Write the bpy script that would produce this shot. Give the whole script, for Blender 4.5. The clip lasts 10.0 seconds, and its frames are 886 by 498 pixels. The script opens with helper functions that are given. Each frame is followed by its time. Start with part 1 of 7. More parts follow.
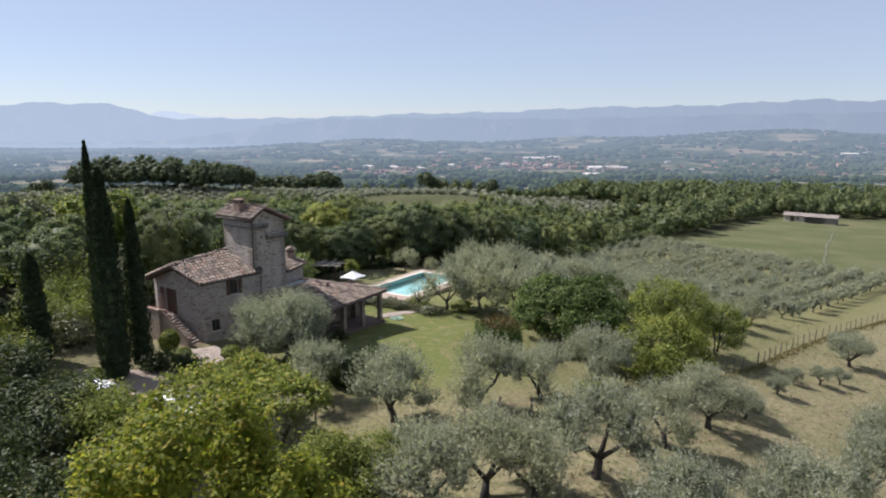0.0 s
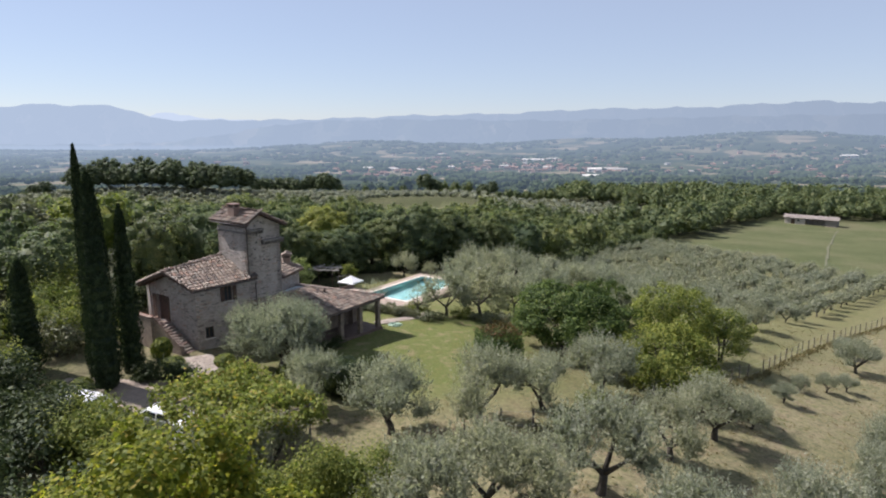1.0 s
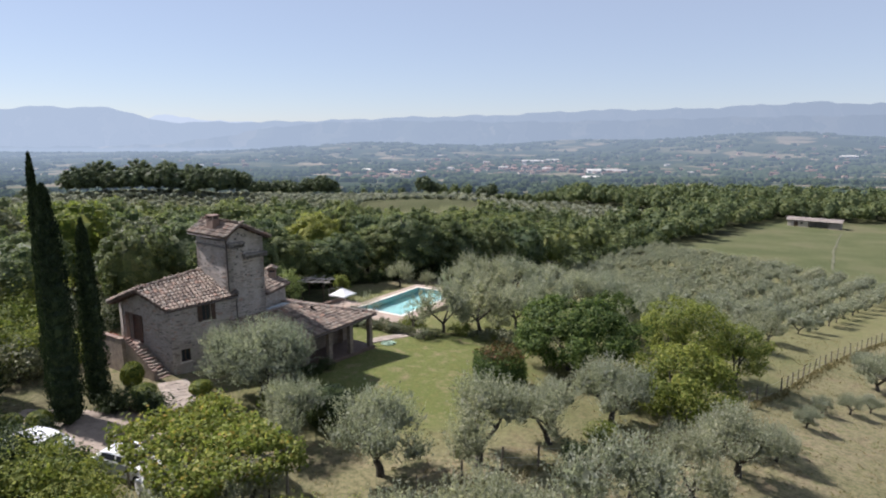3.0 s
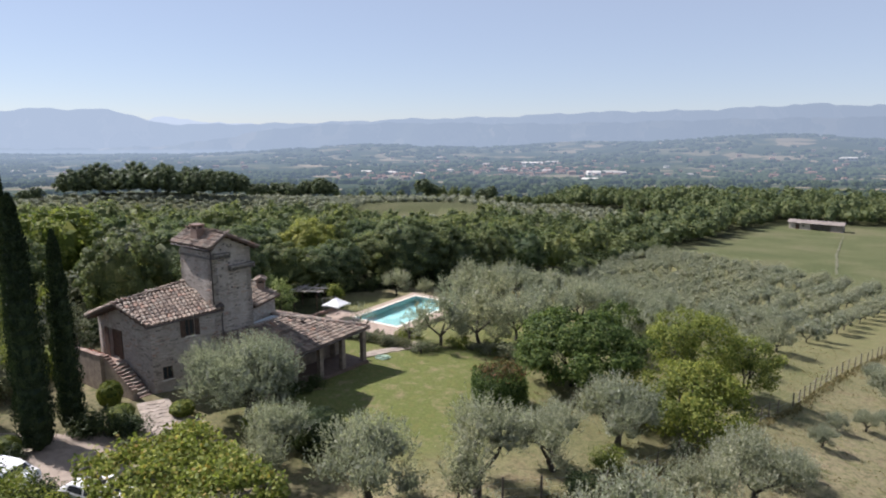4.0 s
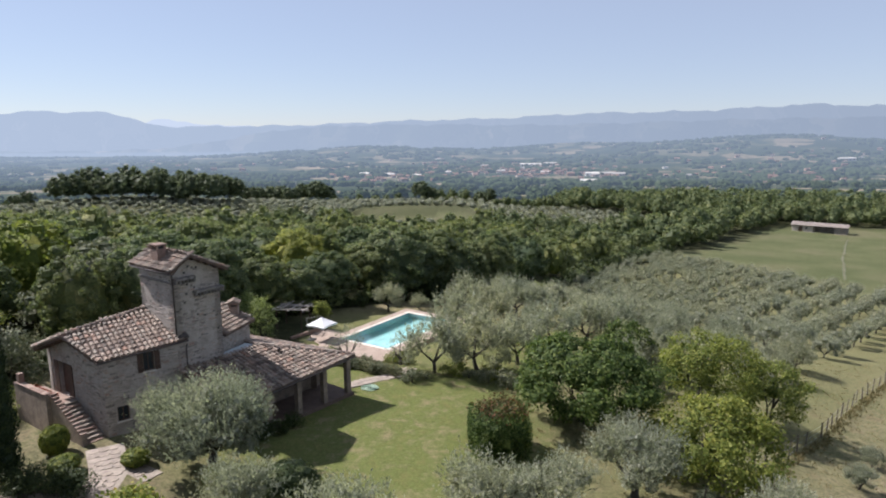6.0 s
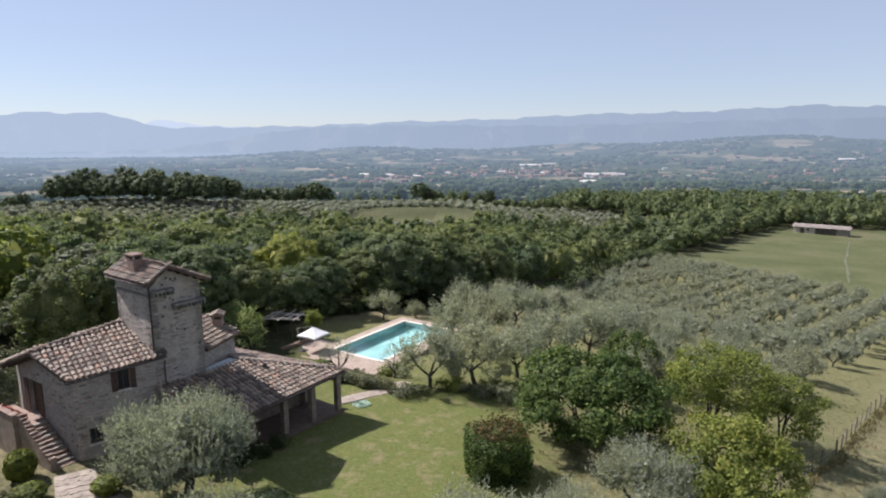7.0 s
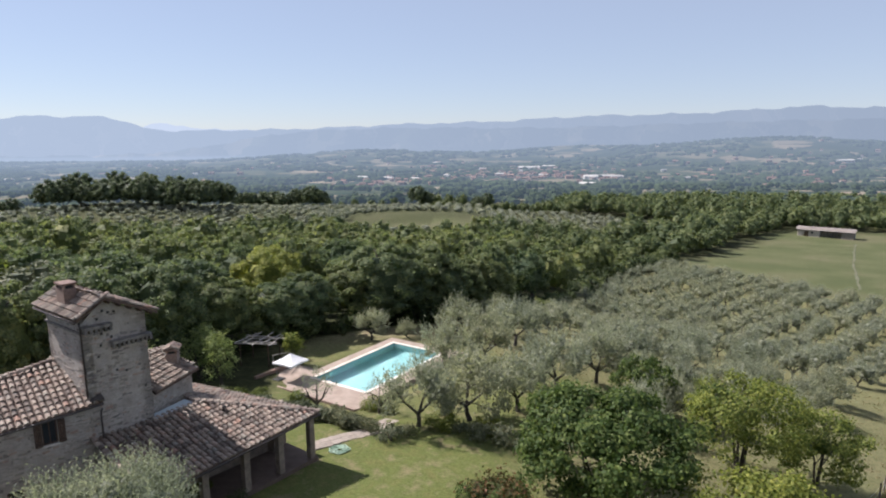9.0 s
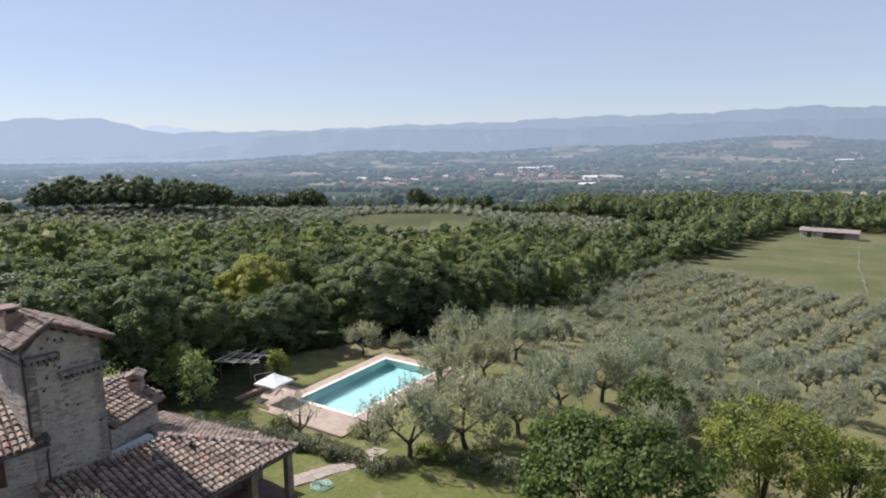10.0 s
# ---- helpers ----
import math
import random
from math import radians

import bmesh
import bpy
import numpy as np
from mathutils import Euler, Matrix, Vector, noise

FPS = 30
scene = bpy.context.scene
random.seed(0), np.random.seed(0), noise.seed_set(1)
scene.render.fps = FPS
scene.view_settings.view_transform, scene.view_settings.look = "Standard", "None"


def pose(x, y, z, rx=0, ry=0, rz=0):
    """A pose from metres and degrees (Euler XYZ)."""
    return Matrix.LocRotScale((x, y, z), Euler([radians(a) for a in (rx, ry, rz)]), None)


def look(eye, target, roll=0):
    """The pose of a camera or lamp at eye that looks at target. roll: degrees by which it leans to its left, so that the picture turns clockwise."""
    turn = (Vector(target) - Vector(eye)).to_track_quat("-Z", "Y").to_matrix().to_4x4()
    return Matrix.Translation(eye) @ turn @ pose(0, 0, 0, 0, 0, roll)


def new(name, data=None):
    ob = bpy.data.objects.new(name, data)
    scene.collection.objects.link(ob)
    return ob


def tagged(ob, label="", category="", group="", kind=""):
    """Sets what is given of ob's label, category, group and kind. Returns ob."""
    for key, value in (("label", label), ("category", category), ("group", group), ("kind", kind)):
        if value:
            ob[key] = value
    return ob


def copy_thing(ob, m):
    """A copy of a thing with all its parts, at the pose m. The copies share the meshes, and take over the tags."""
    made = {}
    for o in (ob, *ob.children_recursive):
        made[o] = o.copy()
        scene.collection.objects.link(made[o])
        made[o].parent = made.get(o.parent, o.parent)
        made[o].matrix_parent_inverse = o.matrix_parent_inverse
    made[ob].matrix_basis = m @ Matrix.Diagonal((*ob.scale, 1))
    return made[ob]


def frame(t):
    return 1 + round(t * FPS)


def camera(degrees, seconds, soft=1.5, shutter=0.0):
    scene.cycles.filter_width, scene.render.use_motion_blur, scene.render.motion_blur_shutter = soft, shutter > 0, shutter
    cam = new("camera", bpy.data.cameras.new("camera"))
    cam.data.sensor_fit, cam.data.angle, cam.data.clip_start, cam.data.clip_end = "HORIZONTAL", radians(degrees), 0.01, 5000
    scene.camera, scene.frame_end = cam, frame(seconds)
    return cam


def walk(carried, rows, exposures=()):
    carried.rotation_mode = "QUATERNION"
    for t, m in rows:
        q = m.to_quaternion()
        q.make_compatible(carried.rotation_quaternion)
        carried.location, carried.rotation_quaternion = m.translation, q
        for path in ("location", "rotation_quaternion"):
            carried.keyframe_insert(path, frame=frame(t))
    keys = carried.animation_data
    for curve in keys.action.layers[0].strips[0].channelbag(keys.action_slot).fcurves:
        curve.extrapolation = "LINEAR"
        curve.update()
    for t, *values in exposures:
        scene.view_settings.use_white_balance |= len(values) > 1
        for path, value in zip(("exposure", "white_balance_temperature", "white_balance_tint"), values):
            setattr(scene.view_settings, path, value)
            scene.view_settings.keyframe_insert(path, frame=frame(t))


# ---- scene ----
cam = camera(69.8, 10.0, soft=2.0)
PATH = [
    (0, (0.908, -1.308, 15.273), (0.836, 0.655, 14.896), -0.1),
    (0.5, (0.894, -0.746, 15.313), (0.822, 1.218, 14.937), -0.1),
    (1, (0.904, -0.084, 15.365), (0.833, 1.88, 14.993), -0.1),
    (1.5, (0.924, 0.699, 15.422), (0.853, 2.664, 15.052), -0.1),
    (2, (0.967, 1.617, 15.456), (0.896, 3.581, 15.088), -0.2),
    (2.5, (0.981, 2.755, 15.527), (0.911, 4.719, 15.159), -0.2),
    (4, (1.137, 6.572, 15.828), (1.069, 8.537, 15.466), -0.2),
    (4.5, (1.198, 7.854, 15.917), (1.131, 9.821, 15.558), -0.3),
    (5, (1.266, 9.195, 16.003), (1.2, 11.161, 15.644), -0.3),
    (5.5, (1.325, 10.543, 16.086), (1.26, 12.509, 15.728), -0.4),
    (7, (1.601, 14.414, 16.291), (1.538, 16.382, 15.936), -0.4),
    (7.5, (1.686, 15.716, 16.291), (1.624, 17.684, 15.939), -0.5),
    (8, (1.753, 17.167, 16.39), (1.692, 19.134, 16.038), -0.4),
    (8.5, (1.856, 18.678, 16.468), (1.797, 20.646, 16.117), -0.4),
    (9, (2.039, 20.421, 16.455), (1.979, 22.39, 16.107), -0.6),
    (9.5, (2.208, 22.278, 16.47), (2.149, 24.247, 16.125), -0.7),
    (10, (2.36, 24.228, 16.582), (2.301, 26.197, 16.237), -0.8),
]
walk(cam, [(t, look(eye, target, roll)) for t, eye, target, roll in PATH], [(0.0, 0.75, 6350, 15), (10.0, 0.75, 6350, 15)])
SUN = Vector((-0.87, 0.38, 1.0)).normalized()
world = bpy.data.worlds.new("sky")
scene.world = world
world.use_nodes = True
wn = world.node_tree
bgn = wn.nodes["Background"]
skyn = wn.nodes.new("ShaderNodeTexSky")
skyn.sky_type = "NISHITA"
skyn.sun_disc = False
skyn.sun_elevation = math.asin(SUN.z)
skyn.sun_rotation = math.atan2(SUN.x, SUN.y)
skyn.altitude = 900
skyn.air_density = 0.9
skyn.dust_density = 0.4
skyn.ozone_density = 3.0
bgn.inputs[1].default_value = 0.0706
haze = wn.nodes.new("ShaderNodeMix")
haze.data_type = "RGBA"
haze.inputs[0].default_value = 0.54
haze.inputs[7].default_value = (5.0, 5.6, 6.65, 1)
wn.links.new(skyn.outputs[0], haze.inputs[6])
wn.links.new(haze.outputs[2], bgn.inputs[0])
sun_data = bpy.data.lights.new("sun", "SUN")
sun_data.energy, sun_data.angle, sun_data.color = 5.0, radians(0.6), (1.0, 0.955, 0.92)
sun = new("sun", sun_data)
sun.matrix_basis = look(SUN * 100, (0, 0, 0))

# ---- materials ----


def mat_new(name):
    m = bpy.data.materials.new(name)
    m.use_nodes = True
    return m, m.node_tree, m.node_tree.nodes["Principled BSDF"]


def nd(nt, kind, **inputs):
    n = nt.nodes.new("ShaderNode" + kind)
    for key, value in inputs.items():
        n.inputs[key.replace("_", " ")].default_value = value
    return n


def ramp(nt, source, stops):
    r = nt.nodes.new("ShaderNodeValToRGB")
    while len(r.color_ramp.elements) < len(stops):
        r.color_ramp.elements.new(0.5)
    for e, (p, c) in zip(r.color_ramp.elements, stops):
        e.position, e.color = p, (*c, 1)
    nt.links.new(source, r.inputs[0])
    return r.outputs[0]


def mixc(nt, fac, a, b, mode="MIX"):
    n = nt.nodes.new("ShaderNodeMix")
    n.data_type, n.blend_type = "RGBA", mode
    for socket, value in ((n.inputs[0], fac), (n.inputs[6], a), (n.inputs[7], b)):
        if isinstance(value, bpy.types.NodeSocket):
            nt.links.new(value, socket)
        elif isinstance(value, tuple):
            socket.default_value = (*value, 1)
        else:
            socket.default_value = value
    return n.outputs[2]


def calc(nt, op, a, b=0.0, clamp=False):
    n = nt.nodes.new("ShaderNodeMath")
    n.operation, n.use_clamp = op, clamp
    for socket, value in ((n.inputs[0], a), (n.inputs[1], b)):
        if isinstance(value, bpy.types.NodeSocket):
            nt.links.new(value, socket)
        else:
            socket.default_value = value
    return n.outputs[0]


def noise_of(nt, scale, detail=4.0, rough=0.55, coords="Position"):
    if coords == "Position":
        vec = nt.nodes.new("ShaderNodeNewGeometry").outputs["Position"]
    else:
        vec = nt.nodes.new("ShaderNodeTexCoord").outputs[coords]
    n = nd(nt, "TexNoise", Scale=scale, Detail=detail, Roughness=rough)
    nt.links.new(vec, n.inputs["Vector"])
    return n.outputs["Fac"]


def bump(nt, bsdf, height, strength, distance):
    b = nd(nt, "Bump", Strength=strength, Distance=distance)
    nt.links.new(height, b.inputs["Height"])
    nt.links.new(b.outputs[0], bsdf.inputs["Normal"])


def vary(nt):
    """One random number for each piece, be it an object or an island of a joined mesh."""
    a = nt.nodes.new("ShaderNodeObjectInfo").outputs["Random"]
    b = nt.nodes.new("ShaderNodeNewGeometry").outputs["Random Per Island"]
    return calc(nt, "FRACT", calc(nt, "ADD", a, b))


def leaf_mat(name, stops, through_part=0.3, tree_tint=0.35, rough=0.6):
    """Leaves: each has its own tone, each tree its own cast, and light shines through."""
    m, nt, b = mat_new(name)
    island = nt.nodes.new("ShaderNodeNewGeometry").outputs["Random Per Island"]
    own = nt.nodes.new("ShaderNodeObjectInfo").outputs["Random"]
    col = ramp(nt, island, stops)
    cast = ramp(nt, own, [(0, (0.66, 0.74, 0.78)), (0.5, (1, 1, 1)), (1, (1.26, 1.13, 0.86))])
    col = mixc(nt, tree_tint, col, mixc(nt, 1.0, col, cast, "MULTIPLY"))
    big = ramp(nt, noise_of(nt, 0.35, 2), [(0.35, (0.84, 0.86, 0.84)), (0.65, (1.12, 1.1, 1.05))])
    col = mixc(nt, 0.8, col, mixc(nt, 1.0, col, big, "MULTIPLY"))
    speck = ramp(nt, noise_of(nt, 5.0, 3, 0.7), [(0.36, (0.62, 0.66, 0.66)), (0.5, (1, 1, 1)), (0.66, (1.32, 1.28, 1.2))])
    col = mixc(nt, 0.8, col, mixc(nt, 1.0, col, speck, "MULTIPLY"))
    stand = ramp(nt, noise_of(nt, 0.11, 2), [(0.35, (0.56, 0.66, 0.72)), (0.5, (0.98, 0.98, 0.98)), (0.66, (1.16, 1.1, 0.95))])
    col = mixc(nt, tree_tint, col, mixc(nt, 1.0, col, stand, "MULTIPLY"))
    nt.links.new(col, b.inputs["Base Color"])
    b.inputs["Roughness"].default_value = rough
    b.inputs["Specular IOR Level"].default_value = 0.18
    tr = nt.nodes.new("ShaderNodeBsdfTranslucent")
    nt.links.new(mixc(nt, 1.0, col, (1.2, 1.27, 0.88), "MULTIPLY"), tr.inputs[0])
    mx = nd(nt, "MixShader", Fac=through_part)
    nt.links.new(b.outputs[0], mx.inputs[1])
    nt.links.new(tr.outputs[0], mx.inputs[2])
    nt.links.new(mx.outputs[0], nt.nodes["Material Output"].inputs[0])
    return m


def rough_mat(name, stops, scale, bump_scale=0, strength=0.4, distance=0.02, rough=0.85, coords="Position", grain=0.25):
    """A mottled surface with stains at one scale and grain at a finer one."""
    m, nt, b = mat_new(name)
    col = ramp(nt, noise_of(nt, scale, 5, 0.6, coords), stops)
    fine = ramp(nt, noise_of(nt, scale * 9, 3, 0.6, coords), [(0.3, (0.72, 0.72, 0.72)), (0.7, (1.25, 1.25, 1.25))])
    col = mixc(nt, grain * 2, col, mixc(nt, 1.0, col, fine, "MULTIPLY"))
    nt.links.new(col, b.inputs["Base Color"])
    b.inputs["Roughness"].default_value = rough
    if bump_scale:
        bump(nt, b, noise_of(nt, bump_scale, 4, 0.6, coords), strength, distance)
    return m


def piece_mat(name, stops, scale=9.0, rough=0.85, lichen=None):
    """Separate pieces (stones, tiles): a tone for each, mottled, with patches of lichen."""
    m, nt, b = mat_new(name)
    col = ramp(nt, vary(nt), stops)
    mot = ramp(nt, noise_of(nt, scale, 4), [(0.3, (0.7, 0.7, 0.72)), (0.7, (1.2, 1.18, 1.15))])
    col = mixc(nt, 0.8, col, mixc(nt, 1.0, col, mot, "MULTIPLY"))
    if lichen:
        spots = ramp(nt, noise_of(nt, scale * 0.35, 5, 0.65), [(0.5, (0, 0, 0)), (0.64, (1, 1, 1))])
        col = mixc(nt, calc(nt, "MULTIPLY", spots, 0.6), col, lichen)
    nt.links.new(col, b.inputs["Base Color"])
    b.inputs["Roughness"].default_value = rough
    bump(nt, b, noise_of(nt, scale * 3, 3), 0.4, 0.01)
    return m


OLIVE = leaf_mat("olive leaves", [(0, (0.195, 0.205, 0.158)), (0.5, (0.262, 0.27, 0.212)), (0.85, (0.325, 0.332, 0.272)), (1, (0.39, 0.395, 0.335))], 0.48, 0.22, 0.6)
OAK = leaf_mat("oak leaves", [(0, (0.098, 0.13, 0.07)), (0.5, (0.135, 0.168, 0.084)), (0.85, (0.172, 0.2, 0.096)), (1, (0.22, 0.236, 0.112))], 0.46, 0.6)
YELLOWING = leaf_mat("yellowing oak leaves", [(0, (0.151, 0.176, 0.05)), (0.5, (0.252, 0.268, 0.071)), (1, (0.362, 0.348, 0.101))], 0.45, 0.1)
WALNUT = leaf_mat("walnut leaves", [(0, (0.034, 0.06, 0.016)), (0.6, (0.072, 0.11, 0.03)), (1, (0.16, 0.195, 0.06))], 0.38, 0.2)
LIME = leaf_mat("light green leaves", [(0, (0.081, 0.113, 0.025)), (0.5, (0.158, 0.189, 0.044)), (1, (0.268, 0.278, 0.076))], 0.42)
GOLD = leaf_mat("yellow green leaves", [(0, (0.085, 0.115, 0.018)), (0.5, (0.185, 0.21, 0.026)), (0.9, (0.3, 0.29, 0.04)), (1, (0.33, 0.25, 0.045))], 0.5, 0.1)
VINE = leaf_mat("vine leaves", [(0, (0.109, 0.141, 0.032)), (0.5, (0.207, 0.24, 0.055)), (0.88, (0.31, 0.31, 0.085)), (1, (0.348, 0.244, 0.075))], 0.42)
CYPRESS = leaf_mat("cypress foliage", [(0, (0.015, 0.027, 0.012)), (0.6, (0.029, 0.046, 0.018)), (1, (0.055, 0.071, 0.027))], 0.1)
BOX = leaf_mat("box leaves", [(0, (0.049, 0.072, 0.013)), (0.5, (0.109, 0.137, 0.023)), (1, (0.196, 0.208, 0.044))], 0.2)
DARK = leaf_mat("laurel leaves", [(0, (0.018, 0.03, 0.012)), (0.6, (0.042, 0.063, 0.022)), (1, (0.092, 0.109, 0.038))], 0.2)
GREYBUSH = leaf_mat("lavender leaves", [(0, (0.085, 0.1, 0.06)), (0.6, (0.15, 0.163, 0.1)), (1, (0.225, 0.225, 0.155))], 0.2)
REDDISH = leaf_mat("reddening leaves", [(0, (0.05, 0.067, 0.021)), (0.5, (0.101, 0.084, 0.034)), (1, (0.168, 0.076, 0.042))], 0.3)
HOLM = leaf_mat("holm oak leaves", [(0, (0.058, 0.08, 0.05)), (0.6, (0.096, 0.125, 0.07)), (1, (0.15, 0.175, 0.095))], 0.34)
BARK = rough_mat("bark", [(0.3, (0.025, 0.021, 0.017)), (0.7, (0.084, 0.071, 0.057))], 5, 14, 0.8, 0.03, 0.95, "Object")
MORTAR = rough_mat("mortar", [(0.3, (0.26, 0.225, 0.192)), (0.7, (0.412, 0.365, 0.318))], 1.6, 30, 0.6, 0.02)
STONE = piece_mat("rubble stone", [(0, (0.143, 0.124, 0.106)), (0.12, (0.218, 0.19, 0.161)), (0.5, (0.311, 0.276, 0.235)), (0.8, (0.395, 0.353, 0.304)), (0.92, (0.302, 0.202, 0.155)), (1, (0.193, 0.178, 0.166))], 9)
TILE = piece_mat("terracotta tiles", [(0, (0.092, 0.069, 0.056)), (0.25, (0.176, 0.13, 0.101)), (0.6, (0.252, 0.193, 0.15)), (0.88, (0.319, 0.256, 0.202)), (1, (0.269, 0.151, 0.105))], 7, 0.85, (0.218, 0.21, 0.176))
TILEBED = rough_mat("tile bed", [(0.3, (0.059, 0.038, 0.029)), (0.7, (0.143, 0.092, 0.067))], 3, 12)
BRICK = piece_mat("brick", [(0, (0.168, 0.105, 0.08)), (0.5, (0.244, 0.168, 0.13)), (1, (0.311, 0.235, 0.189))], 8)
PAVING = rough_mat("terracotta paving", [(0.3, (0.244, 0.185, 0.143)), (0.7, (0.353, 0.281, 0.227))], 1.2, 18, 0.3, 0.01)
# darker copy of the paving: the portico's shade is put into its colour
SHADED_FLOOR = rough_mat("worn terracotta floor", [(0.3, (0.101, 0.071, 0.055)), (0.7, (0.16, 0.113, 0.088))], 1.2, 18, 0.3, 0.01)
COPING = rough_mat("pale coping", [(0.3, (0.6, 0.54, 0.46)), (0.7, (0.74, 0.69, 0.6))], 2, 20, 0.2, 0.005)
WOOD = rough_mat("dark wood", [(0.3, (0.038, 0.022, 0.015)), (0.7, (0.101, 0.059, 0.038))], 4, 20, 0.4, 0.01, 0.75)
GREYWOOD = rough_mat("weathered wood", [(0.3, (0.134, 0.118, 0.101)), (0.7, (0.286, 0.26, 0.227))], 4, 20, 0.4, 0.01)
PLASTER = rough_mat("plaster", [(0.3, (0.336, 0.298, 0.252)), (0.7, (0.454, 0.412, 0.353))], 1.5, 20, 0.2, 0.01)
OCHRE = rough_mat("ochre render", [(0.3, (0.168, 0.13, 0.101)), (0.7, (0.311, 0.248, 0.193))], 2.4, 20, 0.5, 0.02, grain=0.4)
FLAG = piece_mat("flagstones", [(0, (0.235, 0.195, 0.158)), (1, (0.315, 0.268, 0.222))], 4)
CANVAS = rough_mat("white canvas", [(0.3, (0.7, 0.69, 0.66)), (0.7, (0.8, 0.79, 0.77))], 3, 0)
WHITE = rough_mat("white car paint", [(0.3, (0.74, 0.75, 0.77)), (0.7, (0.82, 0.82, 0.83))], 1, 0, rough=0.25, grain=0.03)
BLACK = rough_mat("black rubber", [(0.3, (0.013, 0.013, 0.013)), (0.7, (0.025, 0.025, 0.025))], 6, 0, rough=0.7)
METAL = rough_mat("dull zinc", [(0.3, (0.269, 0.277, 0.286)), (0.7, (0.403, 0.412, 0.42))], 3, 0, rough=0.45)
IRON = rough_mat("brown painted iron", [(0.3, (0.042, 0.034, 0.029)), (0.7, (0.084, 0.067, 0.059))], 5, 0, rough=0.6)
# near-black colour that stands for the shade inside openings
SHADE_FILL = rough_mat("dark interior", [(0.3, (0.025, 0.024, 0.022)), (0.7, (0.05, 0.046, 0.042))], 2, 0)
POOLTILE = rough_mat("pool lining", [(0.3, (0.196, 0.365, 0.365)), (0.7, (0.23, 0.404, 0.399))], 1.5, 0, rough=0.5, grain=0.05)
HOSE = rough_mat("green hose", [(0.3, (0.21, 0.319, 0.227)), (0.7, (0.302, 0.403, 0.311))], 6, 0, rough=0.6)
DARKSTONE = piece_mat("dark ledge stone", [(0, (0.109, 0.101, 0.092)), (1, (0.218, 0.197, 0.176))], 8)
FLOWER = leaf_mat("red flowers", [(0, (0.084, 0.084, 0.034)), (0.4, (0.252, 0.042, 0.034)), (1, (0.42, 0.084, 0.067))], 0.2)

GLASS, _nt, _b = mat_new("dark window glass")
_b.inputs["Base Color"].default_value = (0.03, 0.035, 0.04, 1)
_b.inputs["Roughness"].default_value = 0.08
SKYLIGHT, _nt, _b = mat_new("pale rooflight panel")
_b.inputs["Base Color"].default_value = (0.45, 0.52, 0.54, 1)
_b.inputs["Roughness"].default_value = 0.25
WATER, _nt, _b = mat_new("pool water")
_b.inputs["Base Color"].default_value = (0.84, 0.97, 0.98, 1)
_b.inputs["Roughness"].default_value = 0.02
_b.inputs["IOR"].default_value = 1.33
_b.inputs["Transmission Weight"].default_value = 1.0
bump(_nt, _b, noise_of(_nt, 1.8, 3), 0.12, 0.03)


def ground_mat():
    m, nt, b = mat_new("dry grass and earth")
    att = nt.nodes.new("ShaderNodeVertexColor")
    att.layer_name = "cover"
    sep = nt.nodes.new("ShaderNodeSeparateColor")
    nt.links.new(att.outputs[0], sep.inputs[0])
    big, mid, fine = noise_of(nt, 0.12, 5, 0.65), noise_of(nt, 0.9, 5, 0.65), noise_of(nt, 9, 4, 0.7)
    dry = ramp(nt, mid, [(0.3, (0.172, 0.134, 0.088)), (0.5, (0.2, 0.176, 0.106)), (0.68, (0.128, 0.13, 0.06))])
    dry = mixc(nt, ramp(nt, big, [(0.47, (0, 0, 0)), (0.64, (0.756, 0.756, 0.756))]), dry, ramp(nt, mid, [(0.35, (0.097, 0.113, 0.049)), (0.65, (0.176, 0.155, 0.092))]))
    lawn = ramp(nt, mid, [(0.32, (0.136, 0.132, 0.05)), (0.5, (0.102, 0.122, 0.038)), (0.66, (0.178, 0.155, 0.082))])
    field = ramp(nt, noise_of(nt, 0.05, 5, 0.6), [(0.36, (0.076, 0.088, 0.039)), (0.5, (0.096, 0.104, 0.05)), (0.66, (0.122, 0.116, 0.066))])
    # wood floor tones, which also darken the lawn where shade is painted
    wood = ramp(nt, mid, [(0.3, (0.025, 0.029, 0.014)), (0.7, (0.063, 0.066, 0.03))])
    col = mixc(nt, sep.outputs[0], dry, lawn)
    col = mixc(nt, sep.outputs[1], col, field)
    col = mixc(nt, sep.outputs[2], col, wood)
    tuft = ramp(nt, noise_of(nt, 3.2, 4, 0.7), [(0.36, (0.5, 0.55, 0.5)), (0.5, (1, 1, 1)), (0.66, (1.36, 1.3, 1.28))])
    col = mixc(nt, calc(nt, "SUBTRACT", 0.8, calc(nt, "MULTIPLY", sep.outputs[0], 0.55), True), col, mixc(nt, 1.0, col, tuft, "MULTIPLY"))
    grain = ramp(nt, fine, [(0.3, (0.66, 0.68, 0.64)), (0.7, (1.3, 1.28, 1.25))])
    col = mixc(nt, 0.8, col, mixc(nt, 1.0, col, grain, "MULTIPLY"))
    nt.links.new(col, b.inputs["Base Color"])
    b.inputs["Roughness"].default_value = 1.0
    b.inputs["Specular IOR Level"].default_value = 0.1
    bump(nt, b, fine, 0.7, 0.08)
    return m


